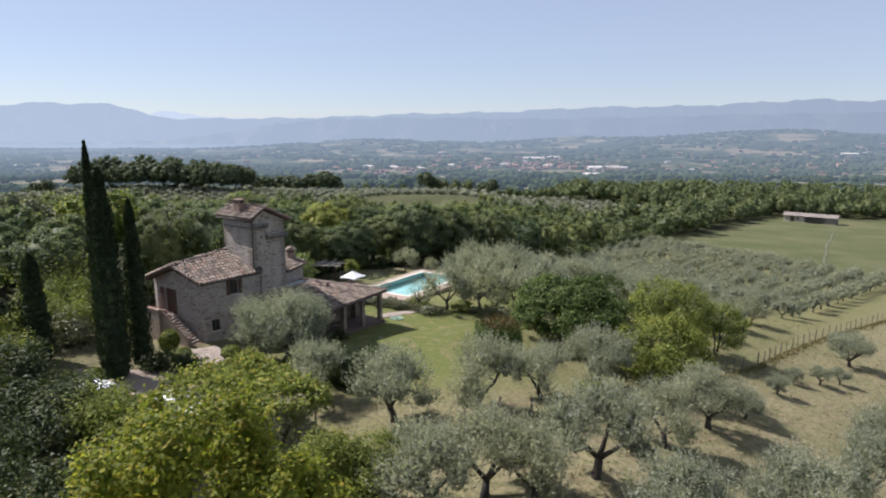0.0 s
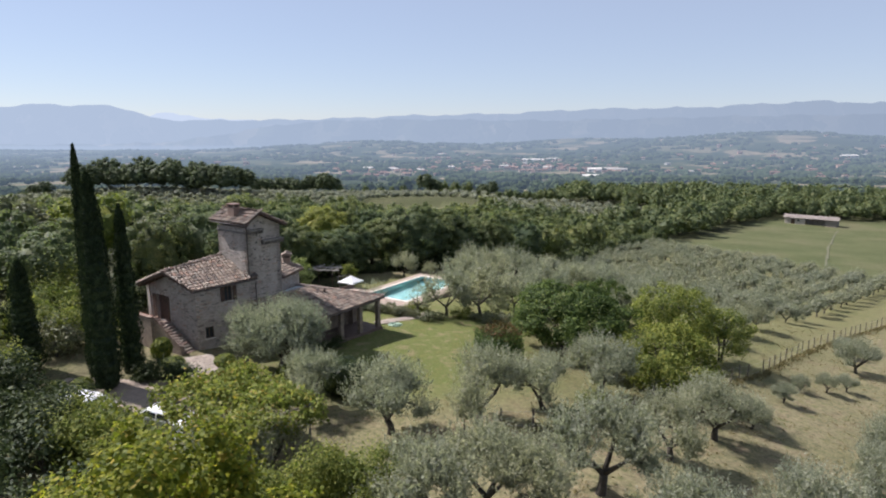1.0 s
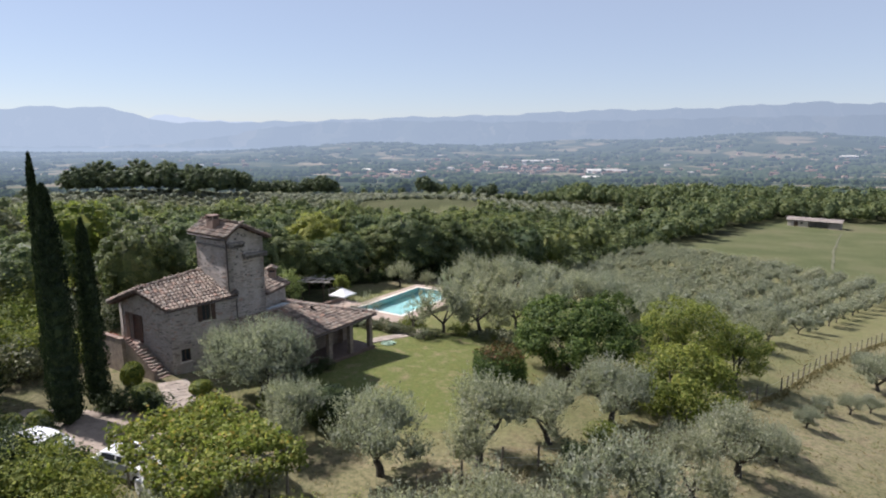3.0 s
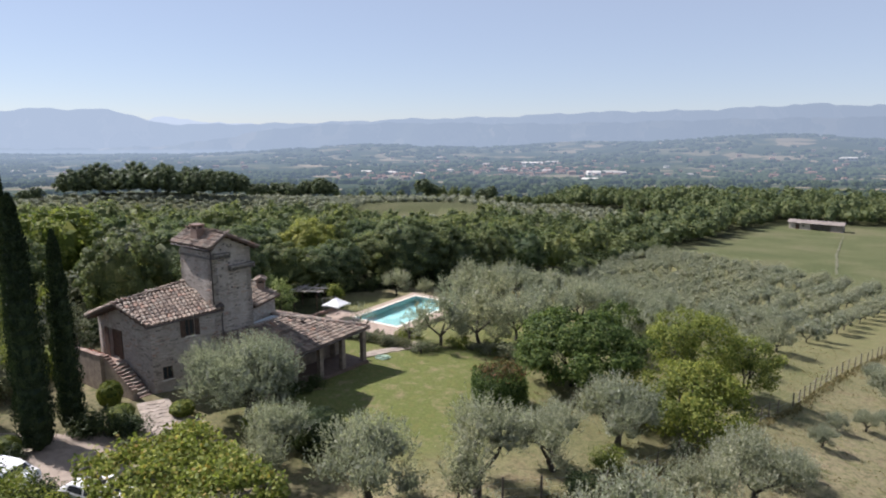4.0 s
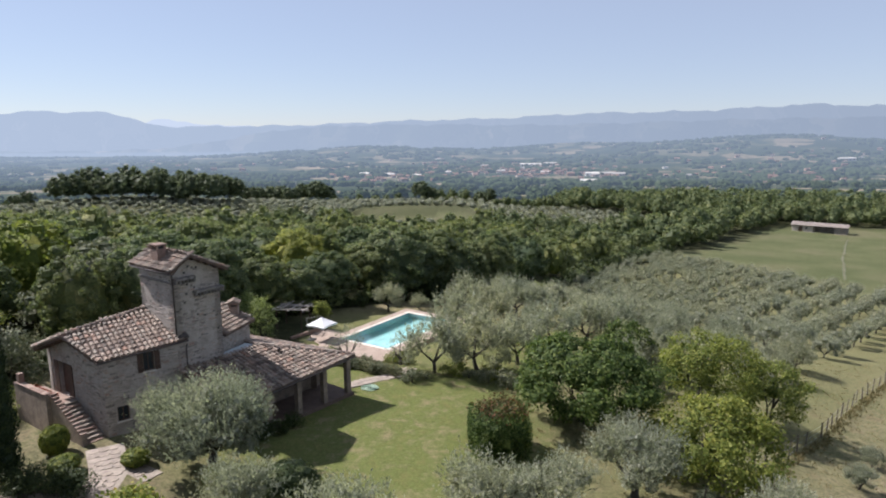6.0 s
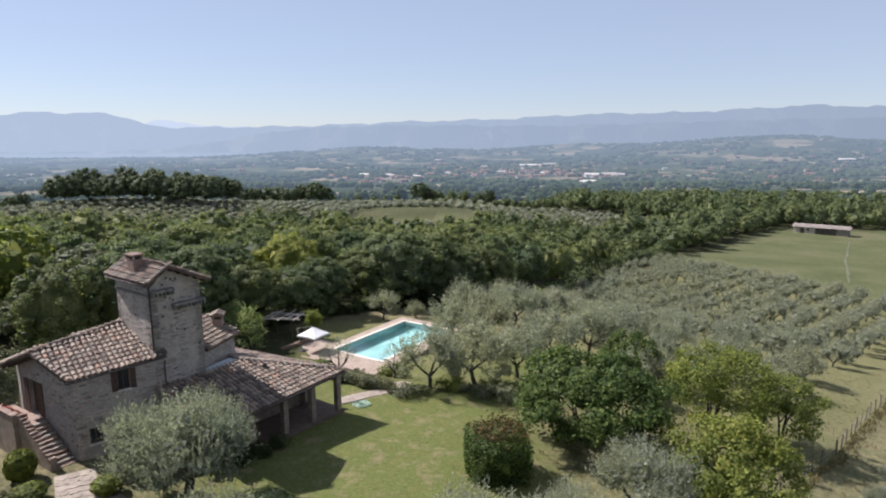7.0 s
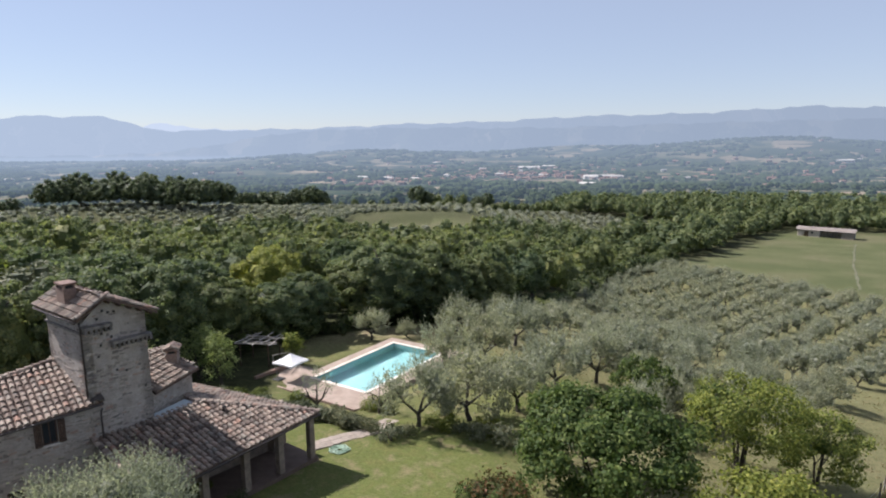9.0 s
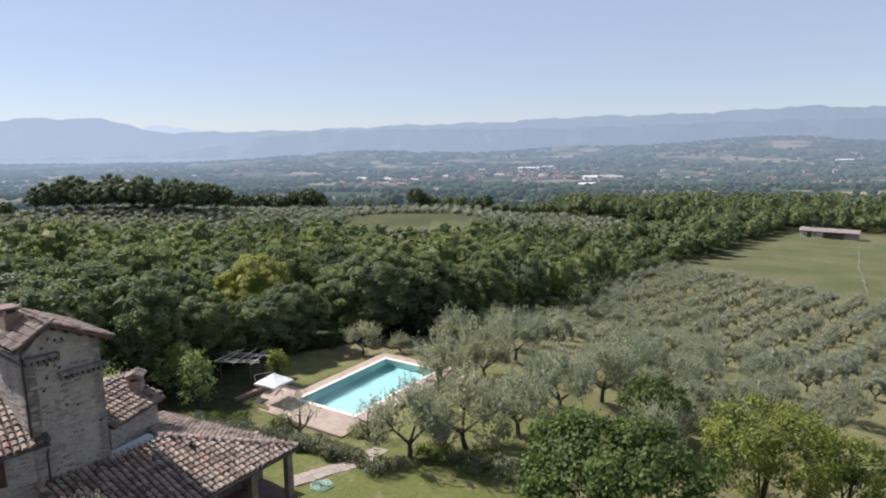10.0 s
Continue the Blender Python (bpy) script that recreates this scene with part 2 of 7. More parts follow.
def hazed_mat(name, far0, far1, lo, hi, air=(0.34, 0.45, 0.62), own=None, air2=None, low=0.0):
    """The backdrop beyond the near hills: fields and woods with haze painted in as emission."""
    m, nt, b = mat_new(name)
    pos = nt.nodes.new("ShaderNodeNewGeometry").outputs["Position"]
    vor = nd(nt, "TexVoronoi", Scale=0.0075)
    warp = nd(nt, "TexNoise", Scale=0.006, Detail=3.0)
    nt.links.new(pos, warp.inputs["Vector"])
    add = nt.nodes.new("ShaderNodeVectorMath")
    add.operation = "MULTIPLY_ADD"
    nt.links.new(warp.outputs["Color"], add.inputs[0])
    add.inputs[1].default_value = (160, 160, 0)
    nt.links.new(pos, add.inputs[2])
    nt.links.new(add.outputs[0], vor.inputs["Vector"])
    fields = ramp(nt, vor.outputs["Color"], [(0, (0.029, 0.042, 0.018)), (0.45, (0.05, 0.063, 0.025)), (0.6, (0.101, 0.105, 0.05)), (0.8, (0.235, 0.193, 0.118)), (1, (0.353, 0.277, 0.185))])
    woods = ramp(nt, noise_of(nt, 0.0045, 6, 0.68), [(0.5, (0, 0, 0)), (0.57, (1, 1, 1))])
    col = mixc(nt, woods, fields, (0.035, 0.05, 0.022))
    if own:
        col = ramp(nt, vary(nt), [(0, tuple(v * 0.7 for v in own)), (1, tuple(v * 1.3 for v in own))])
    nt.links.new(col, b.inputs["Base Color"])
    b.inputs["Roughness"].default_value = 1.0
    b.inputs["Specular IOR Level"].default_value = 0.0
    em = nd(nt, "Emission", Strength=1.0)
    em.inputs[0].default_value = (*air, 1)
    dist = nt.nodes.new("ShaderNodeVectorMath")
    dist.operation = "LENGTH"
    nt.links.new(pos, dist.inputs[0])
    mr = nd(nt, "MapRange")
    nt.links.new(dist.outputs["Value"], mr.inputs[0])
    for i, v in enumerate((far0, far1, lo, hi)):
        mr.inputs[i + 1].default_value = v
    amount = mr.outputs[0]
    # the painted haze glows more towards the sun, over the western end of the valley
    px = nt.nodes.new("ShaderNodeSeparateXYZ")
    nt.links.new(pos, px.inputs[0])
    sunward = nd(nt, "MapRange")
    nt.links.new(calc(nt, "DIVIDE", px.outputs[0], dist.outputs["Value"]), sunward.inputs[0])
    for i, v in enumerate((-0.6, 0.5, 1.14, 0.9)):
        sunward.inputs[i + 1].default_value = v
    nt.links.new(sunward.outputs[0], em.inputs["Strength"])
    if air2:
        # the painted haze turns paler with distance
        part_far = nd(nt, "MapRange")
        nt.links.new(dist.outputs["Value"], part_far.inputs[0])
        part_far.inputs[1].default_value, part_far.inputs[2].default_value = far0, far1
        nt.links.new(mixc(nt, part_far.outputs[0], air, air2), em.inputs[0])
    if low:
        # the painted haze is stronger at the foot of the hills
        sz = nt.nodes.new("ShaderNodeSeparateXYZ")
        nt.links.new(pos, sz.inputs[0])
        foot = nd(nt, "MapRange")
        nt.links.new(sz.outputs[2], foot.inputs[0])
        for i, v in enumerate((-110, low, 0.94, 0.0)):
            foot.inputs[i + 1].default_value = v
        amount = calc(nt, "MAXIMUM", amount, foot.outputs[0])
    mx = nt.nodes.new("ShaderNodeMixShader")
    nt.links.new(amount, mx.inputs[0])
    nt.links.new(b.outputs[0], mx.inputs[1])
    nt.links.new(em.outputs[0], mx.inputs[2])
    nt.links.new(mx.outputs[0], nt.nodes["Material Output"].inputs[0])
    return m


GROUND = ground_mat()
# far land that glows by itself to imitate hazy air in front of it
VALLEY = hazed_mat("valley through bright air", 500, 4400, 0.22, 0.7, (0.118, 0.164, 0.242), air2=(0.212, 0.271, 0.357))
FARWOOD = hazed_mat("woods through bright air", 350, 4400, 0.16, 0.68, (0.118, 0.164, 0.242), own=(0.06, 0.08, 0.038), air2=(0.212, 0.271, 0.357))
RIDGE = hazed_mat("mountains through bright air", 3500, 4800, 0.84, 0.9, (0.259, 0.318, 0.404), low=300)
RIDGE2 = hazed_mat("hills through bright air", 3500, 4800, 0.82, 0.86, (0.247, 0.306, 0.392), low=60)
FAINT = hazed_mat("farthest peaks through bright air", 3500, 4800, 0.94, 0.96, (0.345, 0.404, 0.490))

# ---- building helpers ----


def softplus(x, k):
    return k * np.logaddexp(0, np.asarray(x, float) / k)


def sigm(x):
    return 1 / (1 + np.exp(-np.clip(x, -40, 40)))


def height(x, y):
    """The lie of the land: a terrace with the house, falling away to the east and into the valley."""
    x, y = np.asarray(x, float), np.asarray(y, float)
    z = -2.6 - 0.055 * softplus(y - 78, 10)
    z = z - 20 * (1 - np.exp(-softplus(x - 6, 4) / 70))
    z = z + 0.06 * softplus(46 - y, 5) * sigm((x - 5) / 4) * sigm((y + 40) / 10)
    z = z + 0.9 * sigm(-(x + 14) / 2.5) * sigm((90 - y) / 10)
    z = z - 5.0 * sigm((y - 104) / 7) * sigm((50 - x) / 10)
    z = z - 0.75 * sigm((y - 63.2) / 0.8) * sigm((8 - x) / 4)
    z = z - 12 * np.tanh(0.03 * softplus(y - 112, 18) / 12) * sigm((70 - x) / 25)
    # the hollow in which the pool is sunk
    e1, e2 = (x + 10.4) * 0.531 + (y - 70.9) * 0.847, (x + 10.4) * 0.847 - (y - 70.9) * 0.531
    z = z - 3.0 * sigm((e1 + 1.2) / 0.1) * sigm((11.6 - e1) / 0.1) * sigm((e2 + 0.7) / 0.1) * sigm((6.6 - e2) / 0.1)
    far = sigm((y - 1900) / 260)
    valley = -128 + 118 * np.exp(-((x - 2000) / 1000) ** 2 - ((y - 4000) / 800) ** 2) + 62 * np.exp(-((x + 600) / 700) ** 2 - ((y - 4100) / 560) ** 2) \
        + 60 * np.exp(-((x - 700) / 600) ** 2 - ((y - 4500) / 500) ** 2)
    roll = 9 * np.sin(x / 210 + 1.3) * np.sin(y / 260 + 0.4) + 5 * np.sin(x / 90 + y / 130) + far * (1 + sigm((x - 250) / 250)) * (11 * np.sin(x / 290 + y / 700 + 0.6) * np.sin(y / 150 + 0.9 + 0.8 * np.sin(x / 400)) + 5 * np.sin(x / 71 - y / 120))
    z = z + roll * sigm((y - 500) / 80) * (0.45 + 0.55 * far)
    # a low rise with an olive grove on it, some 350 m off
    z = z + 7 * np.exp(-((x + 20) / 130) ** 2 - ((y - 385) / 70) ** 2) + 10 * np.exp(-((x + 190) / 90) ** 2 - ((y - 350) / 60) ** 2) + 7 * np.exp(-((x + 18) / 55) ** 2 - ((y - 300) / 38) ** 2)
    # the wooded shoulder behind the field
    z = z + 8 * np.exp(-((x - 200) / 150) ** 2 - ((y - 455) / 75) ** 2)
    out = np.maximum(np.abs(x) - 600, 0)
    z = z - 0.01 * out * (1 - far)
    return z * (1 - far) + valley * far


def hz(x, y):
    return float(height(x, y))


def mesh_quads(name, v):
    """A mesh of separate quads from an array (n, 4, 3)."""
    v = np.asarray(v, np.float32).reshape(-1, 3)
    n = len(v) // 4
    me = bpy.data.meshes.new(name)
    me.vertices.add(len(v))
    me.vertices.foreach_set("co", v.ravel())
    me.loops.add(len(v))
    me.loops.foreach_set("vertex_index", np.arange(len(v), dtype=np.int32))
    me.polygons.add(n)
    me.polygons.foreach_set("loop_start", np.arange(0, len(v), 4, dtype=np.int32))
    me.update()
    return me


def mesh_of(name, verts, faces, smooth=False):
    me = bpy.data.meshes.new(name)
    me.from_pydata([tuple(p) for p in verts], [], faces)
    me.update()
    if smooth:
        me.shade_smooth()
    return me


def world_of(ob):
    return (world_of(ob.parent) @ ob.matrix_parent_inverse if ob.parent else Matrix()) @ ob.matrix_basis


def part(name, me, material, parent, label="", placed=True):
    """One mesh object under a thing or part. placed: its mesh is in the world's metres."""
    if isinstance(me, bmesh.types.BMesh):
        bm, me = me, bpy.data.meshes.new(name)
        bm.to_mesh(me)
        bm.free()
    ob = new(name, me)
    if not me.materials:
        for mm in (material if isinstance(material, (list, tuple)) else [material]):
            me.materials.append(mm)
    ob.parent = parent
    if placed:
        ob.matrix_parent_inverse = world_of(parent).inverted()
    return tagged(ob, label)


def thing(name, label, category, at=(0, 0, 0), group="", turn=0.0):
    e = new(name)
    e.matrix_basis = pose(*at, 0, 0, turn)
    return tagged(e, label, category, group)


def solid(name, me, material, label, category, kind="", group=""):
    ob = new(name, me)
    me.materials.append(material)
    return tagged(ob, label, category, group, kind)


class Geo:
    """Collects vertices and faces of one mesh."""

    def __init__(self):
        self.v, self.f = [], []

    def add(self, verts, faces):
        o = len(self.v)
        self.v += [tuple(p) for p in verts]
        self.f += [tuple(i + o for i in f) for f in faces]
        return self

    def prism(self, base, top):
        """A closed solid between two rings of points."""
        n = len(base)
        fs = [tuple(range(n))[::-1], tuple(range(n, 2 * n))]
        fs += [(i, (i + 1) % n, n + (i + 1) % n, n + i) for i in range(n)]
        return self.add(list(base) + list(top), fs)

    def box(self, lo, hi, m=None, inset=0.0):
        (a, b, c), (d, e, f) = lo, hi
        i = inset
        v = [Vector(p) for p in ((a, b, c), (d, b, c), (d, e, c), (a, e, c), (a + i, b + i, f), (d - i, b + i, f), (d - i, e - i, f), (a + i, e - i, f))]
        if m is not None:
            v = [m @ p for p in v]
        return self.add(v, [(3, 2, 1, 0), (4, 5, 6, 7), (0, 1, 5, 4), (1, 2, 6, 5), (2, 3, 7, 6), (3, 0, 4, 7)])

    def tube(self, pts, radii, seg=6):
        pts = [Vector(p) for p in pts]
        rings = []
        for i, p in enumerate(pts):
            d = (pts[min(i + 1, len(pts) - 1)] - pts[max(i - 1, 0)]).normalized()
            s = d.cross(Vector((0.3, 1, 0.2))).normalized()
            t = d.cross(s)
            rings.append([p + radii[i] * (math.cos(a) * s + math.sin(a) * t) for a in (2 * math.pi * k / seg for k in range(seg))])
        fs = []
        for i in range(len(pts) - 1):
            fs += [(i * seg + k, i * seg + (k + 1) % seg, (i + 1) * seg + (k + 1) % seg, (i + 1) * seg + k) for k in range(seg)]
        fs += [tuple(range(seg))[::-1], tuple(range((len(pts) - 1) * seg, len(pts) * seg))]
        return self.add([p for r in rings for p in r], fs)

    def mesh(self, name, smooth=False):
        return mesh_of(name, self.v, self.f, smooth)


def bevelled(geo, name, width=0.02, segments=1):
    bm = bmesh.new()
    me = geo.mesh(name)
    bm.from_mesh(me)
    bpy.data.meshes.remove(me)
    bmesh.ops.remove_doubles(bm, verts=bm.verts, dist=1e-5)
    bmesh.ops.bevel(bm, geom=bm.edges[:], offset=width, segments=segments, affect="EDGES", clamp_overlap=True)
    return bm


# ---- plants ----


def unit(a):
    return a / np.maximum(np.linalg.norm(a, axis=-1, keepdims=True), 1e-9)


def leaf_quads(rng, p, out, length, width, loose=0.9, along=False):
    """Pointed leaves at the points p: they lie across out, or point along it."""
    n = len(p)
    k = unit(out + loose * rng.normal(size=(n, 3)))
    side = unit(np.cross(k, rng.normal(size=(n, 3))))
    d, s = (k, side) if along else (side, np.cross(k, side))
    ln = (length * rng.uniform(0.7, 1.3, n))[:, None]
    w = (width * rng.uniform(0.7, 1.3, n))[:, None]
    p = p - d * ln * 0.4
    mid = p + d * ln * 0.45
    return np.stack([p, mid + s * w / 2, p + d * ln, mid - s * w / 2], 1)


def core_quads(rng, c, r, k=0.7, n=3):
    """A lumpy body of inner foliage that lets little light through."""
    g = np.linspace(-1, 1, n + 1)
    out = []
    for ax in range(3):
        for sgn in (-1, 1):
            a, b = np.meshgrid(g, g, indexing="ij")
            p = np.empty((n + 1, n + 1, 3))
            p[..., ax], p[..., (ax + 1) % 3], p[..., (ax + 2) % 3] = sgn, a * sgn, b
            p = unit(p)
            p = p * (k * (1 + 0.14 * np.sin(p[..., :1] * 7 + c[0] * 3) * np.cos(p[..., 1:2] * 6 + p[..., 2:] * 5 + c[1])))
            p = p * np.array(r) + np.array(c)
            out.append(np.stack([p[:-1, :-1], p[1:, :-1], p[1:, 1:], p[:-1, 1:]], 2).reshape(-1, 4, 3))
    return np.concatenate(out)


def inner_quads(rng, c, r, k=0.6, n=36):
    """Shaded leaf sprays in the heart of a crown, which keep the light from shining through."""
    d = unit(rng.normal(size=(n, 3))) * rng.uniform(0.25, 1, (n, 1)) ** 0.6
    p = d * k * np.array(r) + np.array(c)
    size = 0.27 * float(np.mean(r))
    return leaf_quads(rng, p, d, size, size * 0.8, 0.8)


def crown_quads(rng, blobs, n, length, width, clump=0.28, per=14, core=0.68, droop=0.0, up=0.35, core_n=3, loose=0.55, inner=0.72):
    """Leaves in clumps round several uneven bodies: blobs are (x, y, z, rx, ry, rz)."""
    blobs = np.array(blobs, float)
    area = (blobs[:, 3] * blobs[:, 5]) ** 1.0
    share = area / area.sum()
    qs = []
    for b, sh in zip(blobs, share):
        k = max(3, int(n * sh / per))
        d = unit(rng.normal(size=(k, 3)) + np.array([0, 0, up]))
        rad = rng.uniform(inner, 1.06, (k, 1))
        cc = b[:3] + d * rad * b[3:]
        p = np.repeat(cc, per, 0) + rng.normal(size=(k * per, 3)) * clump * b[3:].mean() * np.array([1, 1, 0.75])
        out = np.repeat(d, per, 0) + np.array([0, 0, 0.25 - droop])
        qs.append(leaf_quads(rng, p, out, length, width, loose))
        if core:
            qs.append(inner_quads(rng, b[:3], b[3:], core, 14 * core_n))
    return np.concatenate(qs)


def billow_quads(rng, clumps, per, leaf, loose=0.55, core=0.74, core_n=2, wide=0.75, soft=0.0):
    """Foliage in billows: clumps are (x, y, z, rx, ry, rz), each a leafy skin, round one shaded body, the first.
    Soft billows are loose sprays, leafy right through and ragged outside."""
    body = np.array(clumps[0], float)
    qs = [core_quads(rng, body[:3], body[3:] * min(1, core / 0.72), 1.0, 4 if core_n > 1 else 3)] if core else []
    mean = float(np.mean([c[3] for c in clumps[1:]]))
    for c in clumps[1:]:
        c = np.array(c, float)
        n = max(4, int(per * (c[3] / mean) ** 1.5))
        away = unit(c[:3] - body[:3] + np.array([0, 0, 0.15 * body[5]]) + 1e-6)
        d = unit(rng.normal(size=(n, 3)) + 0.7 * away + np.array([0, 0, 0.25]))
        p = c[:3] + d * c[3:] * (rng.uniform(0.88, 1.12, (n, 1)) if not soft else rng.uniform(0.3, 1.0, (n, 1)) ** 0.6 * (1 + soft * np.abs(rng.normal(size=(n, 1)))))
        qs.append(leaf_quads(rng, p, d * 0.55 + away * (0.75 - 0.45 * (soft > 0)) + np.array([0, 0, 0.35 * (soft > 0)]), leaf, leaf * wide, loose))
        if core:
            qs.append(core_quads(rng, c[:3], c[3:], core, core_n))
    return np.concatenate(qs)


def dome_clumps(rng, h, r, k, low=0.2, size=(0.2, 0.33), squash=0.8, ragged=0.1):
    """Clumps set all over an uneven dome from the height low * h to h."""
    out = []
    zc, zr = h * (low + 1) / 2, h * (1 - low) / 2
    lean = rng.normal(size=2) * 0.08 * r
    for i in range(k):
        v = 1 - 1.75 * (i + 0.5) / k
        a = i * 2.39996 + rng.normal() * 0.25
        f = math.sqrt(max(0.02, 1 - v * v)) ** 0.9
        q = r * rng.uniform(*size)
        g = (1 - 0.85 * q / r) * (1 + rng.normal() * ragged)
        out.append((lean[0] + r * f * math.cos(a) * g, lean[1] + r * f * math.sin(a) * g, zc + (zr - q * squash * 0.8) * v * (1 + rng.normal() * ragged * 0.5), q, q * rng.uniform(0.85, 1.15), q * squash))
    return [(lean[0], lean[1], zc, r * 0.64, r * 0.64, zr * 0.68)] + out


def olive_tree(seed, h, r, n, leaf, label, bare=0.0, lean=0.2, lobes=0, upright=1.0):
    """An olive: a short twisted trunk that forks low, and a silvery crown in billows."""
    rng = np.random.default_rng(seed)
    t = thing("olive_tree", label, "olive tree")
    g = Geo()
    fork = h * rng.uniform(0.16, 0.24)
    bend = rng.normal(size=2) * 0.12 * h * lean
    top = Vector((bend[0], bend[1], fork))
    rad = (0.042 if upright == 1.0 else 0.03) * h
    g.tube([(0, 0, -0.35), (0, 0, 0.05), (bend[0] * 0.3 + 0.05, bend[1] * 0.5, fork * 0.5), top], [rad * 1.7, rad * 1.3, rad, rad * 0.95], 8)
    blobs = []
    k = lobes or int(rng.integers(3, 5))
    a0 = rng.uniform(0, 6.28)
    for i in range(k):
        a = a0 + 6.283 * i / k + rng.normal() * 0.3
        tip = Vector((r * 0.52 * math.cos(a), r * 0.52 * math.sin(a), h * (rng.uniform(0.55, 0.7) if upright == 1.0 else rng.uniform(0.46, 0.64))))
        mid = top.lerp(tip, 0.5) + Vector((math.cos(a), math.sin(a), 0)) * 0.12 * r
        g.tube([top, mid, tip], [rad * 0.7, rad * 0.45, rad * 0.15], 6)
        blobs.append((tip.x, tip.y, tip.z, r * rng.uniform(0.42, 0.56), r * rng.uniform(0.42, 0.56), h * rng.uniform(0.2, 0.27) * upright))
        for j in range(2):
            a2 = a + rng.normal() * 0.7
            tip2 = Vector((r * 0.78 * math.cos(a2), r * 0.78 * math.sin(a2), h * (rng.uniform(0.34, 0.74) if upright == 1.0 else rng.uniform(0.24, 0.7))))
            g.tube([mid, mid.lerp(tip2, 0.6) + Vector((0, 0, 0.1)), tip2], [rad * 0.4, rad * 0.22, rad * 0.08], 5)
            blobs.append((tip2.x, tip2.y, tip2.z, r * rng.uniform(0.24, 0.36), r * rng.uniform(0.24, 0.36), h * rng.uniform(0.11, 0.18) * upright))
    blobs.append((rng.normal() * 0.1 * r, rng.normal() * 0.1 * r, h * 0.8, r * 0.45, r * 0.45, h * 0.19))
    part("trunk", g.mesh("trunk", True), BARK, t, "gnarled grey-brown olive trunk", False)
    # leaves stand in upright, feathery shoots on every billow
    bl = np.array(blobs)
    share = bl[:, 3] * bl[:, 5]
    per = 9 if n > 1500 else 5
    k = int(n * (1 - bare) / per)
    b = bl[rng.choice(len(bl), k, p=share / share.sum())]
    d = unit(rng.normal(size=(k, 3)) + np.array([0, 0, 0.25]))
    start = b[:, :3] + d * b[:, 3:] * rng.uniform(0.45, 0.98, (k, 1))
    way = unit(d * 0.55 + np.array([0, 0, 0.95]) + rng.normal(size=(k, 3)) * 0.3)
    run = rng.uniform(0.09, 0.21, (k, 1)) * h
    f = np.tile(np.linspace(0, 1, per), k)[:, None]
    p = np.repeat(start, per, 0) + np.repeat(way * run, per, 0) * f + rng.normal(size=(k * per, 3)) * leaf * 0.25
    q = [leaf_quads(rng, p, np.repeat(way, per, 0), leaf, leaf * 0.36, 0.55, True)]
    if n < 1500:
        # seen from afar the billows close up
        q += [core_quads(rng, bb[:3], bb[3:], 0.5, 2) for bb in bl]
    if not bare:
        q += [inner_quads(rng, bb[:3], bb[3:], 0.62, 150 if n > 5000 else 90 if n > 1500 else 24) for bb in bl]
    q = np.concatenate(q)
    part("crown", mesh_quads("crown", q), OLIVE, t, "silvery grey-green crown", False)
    return t


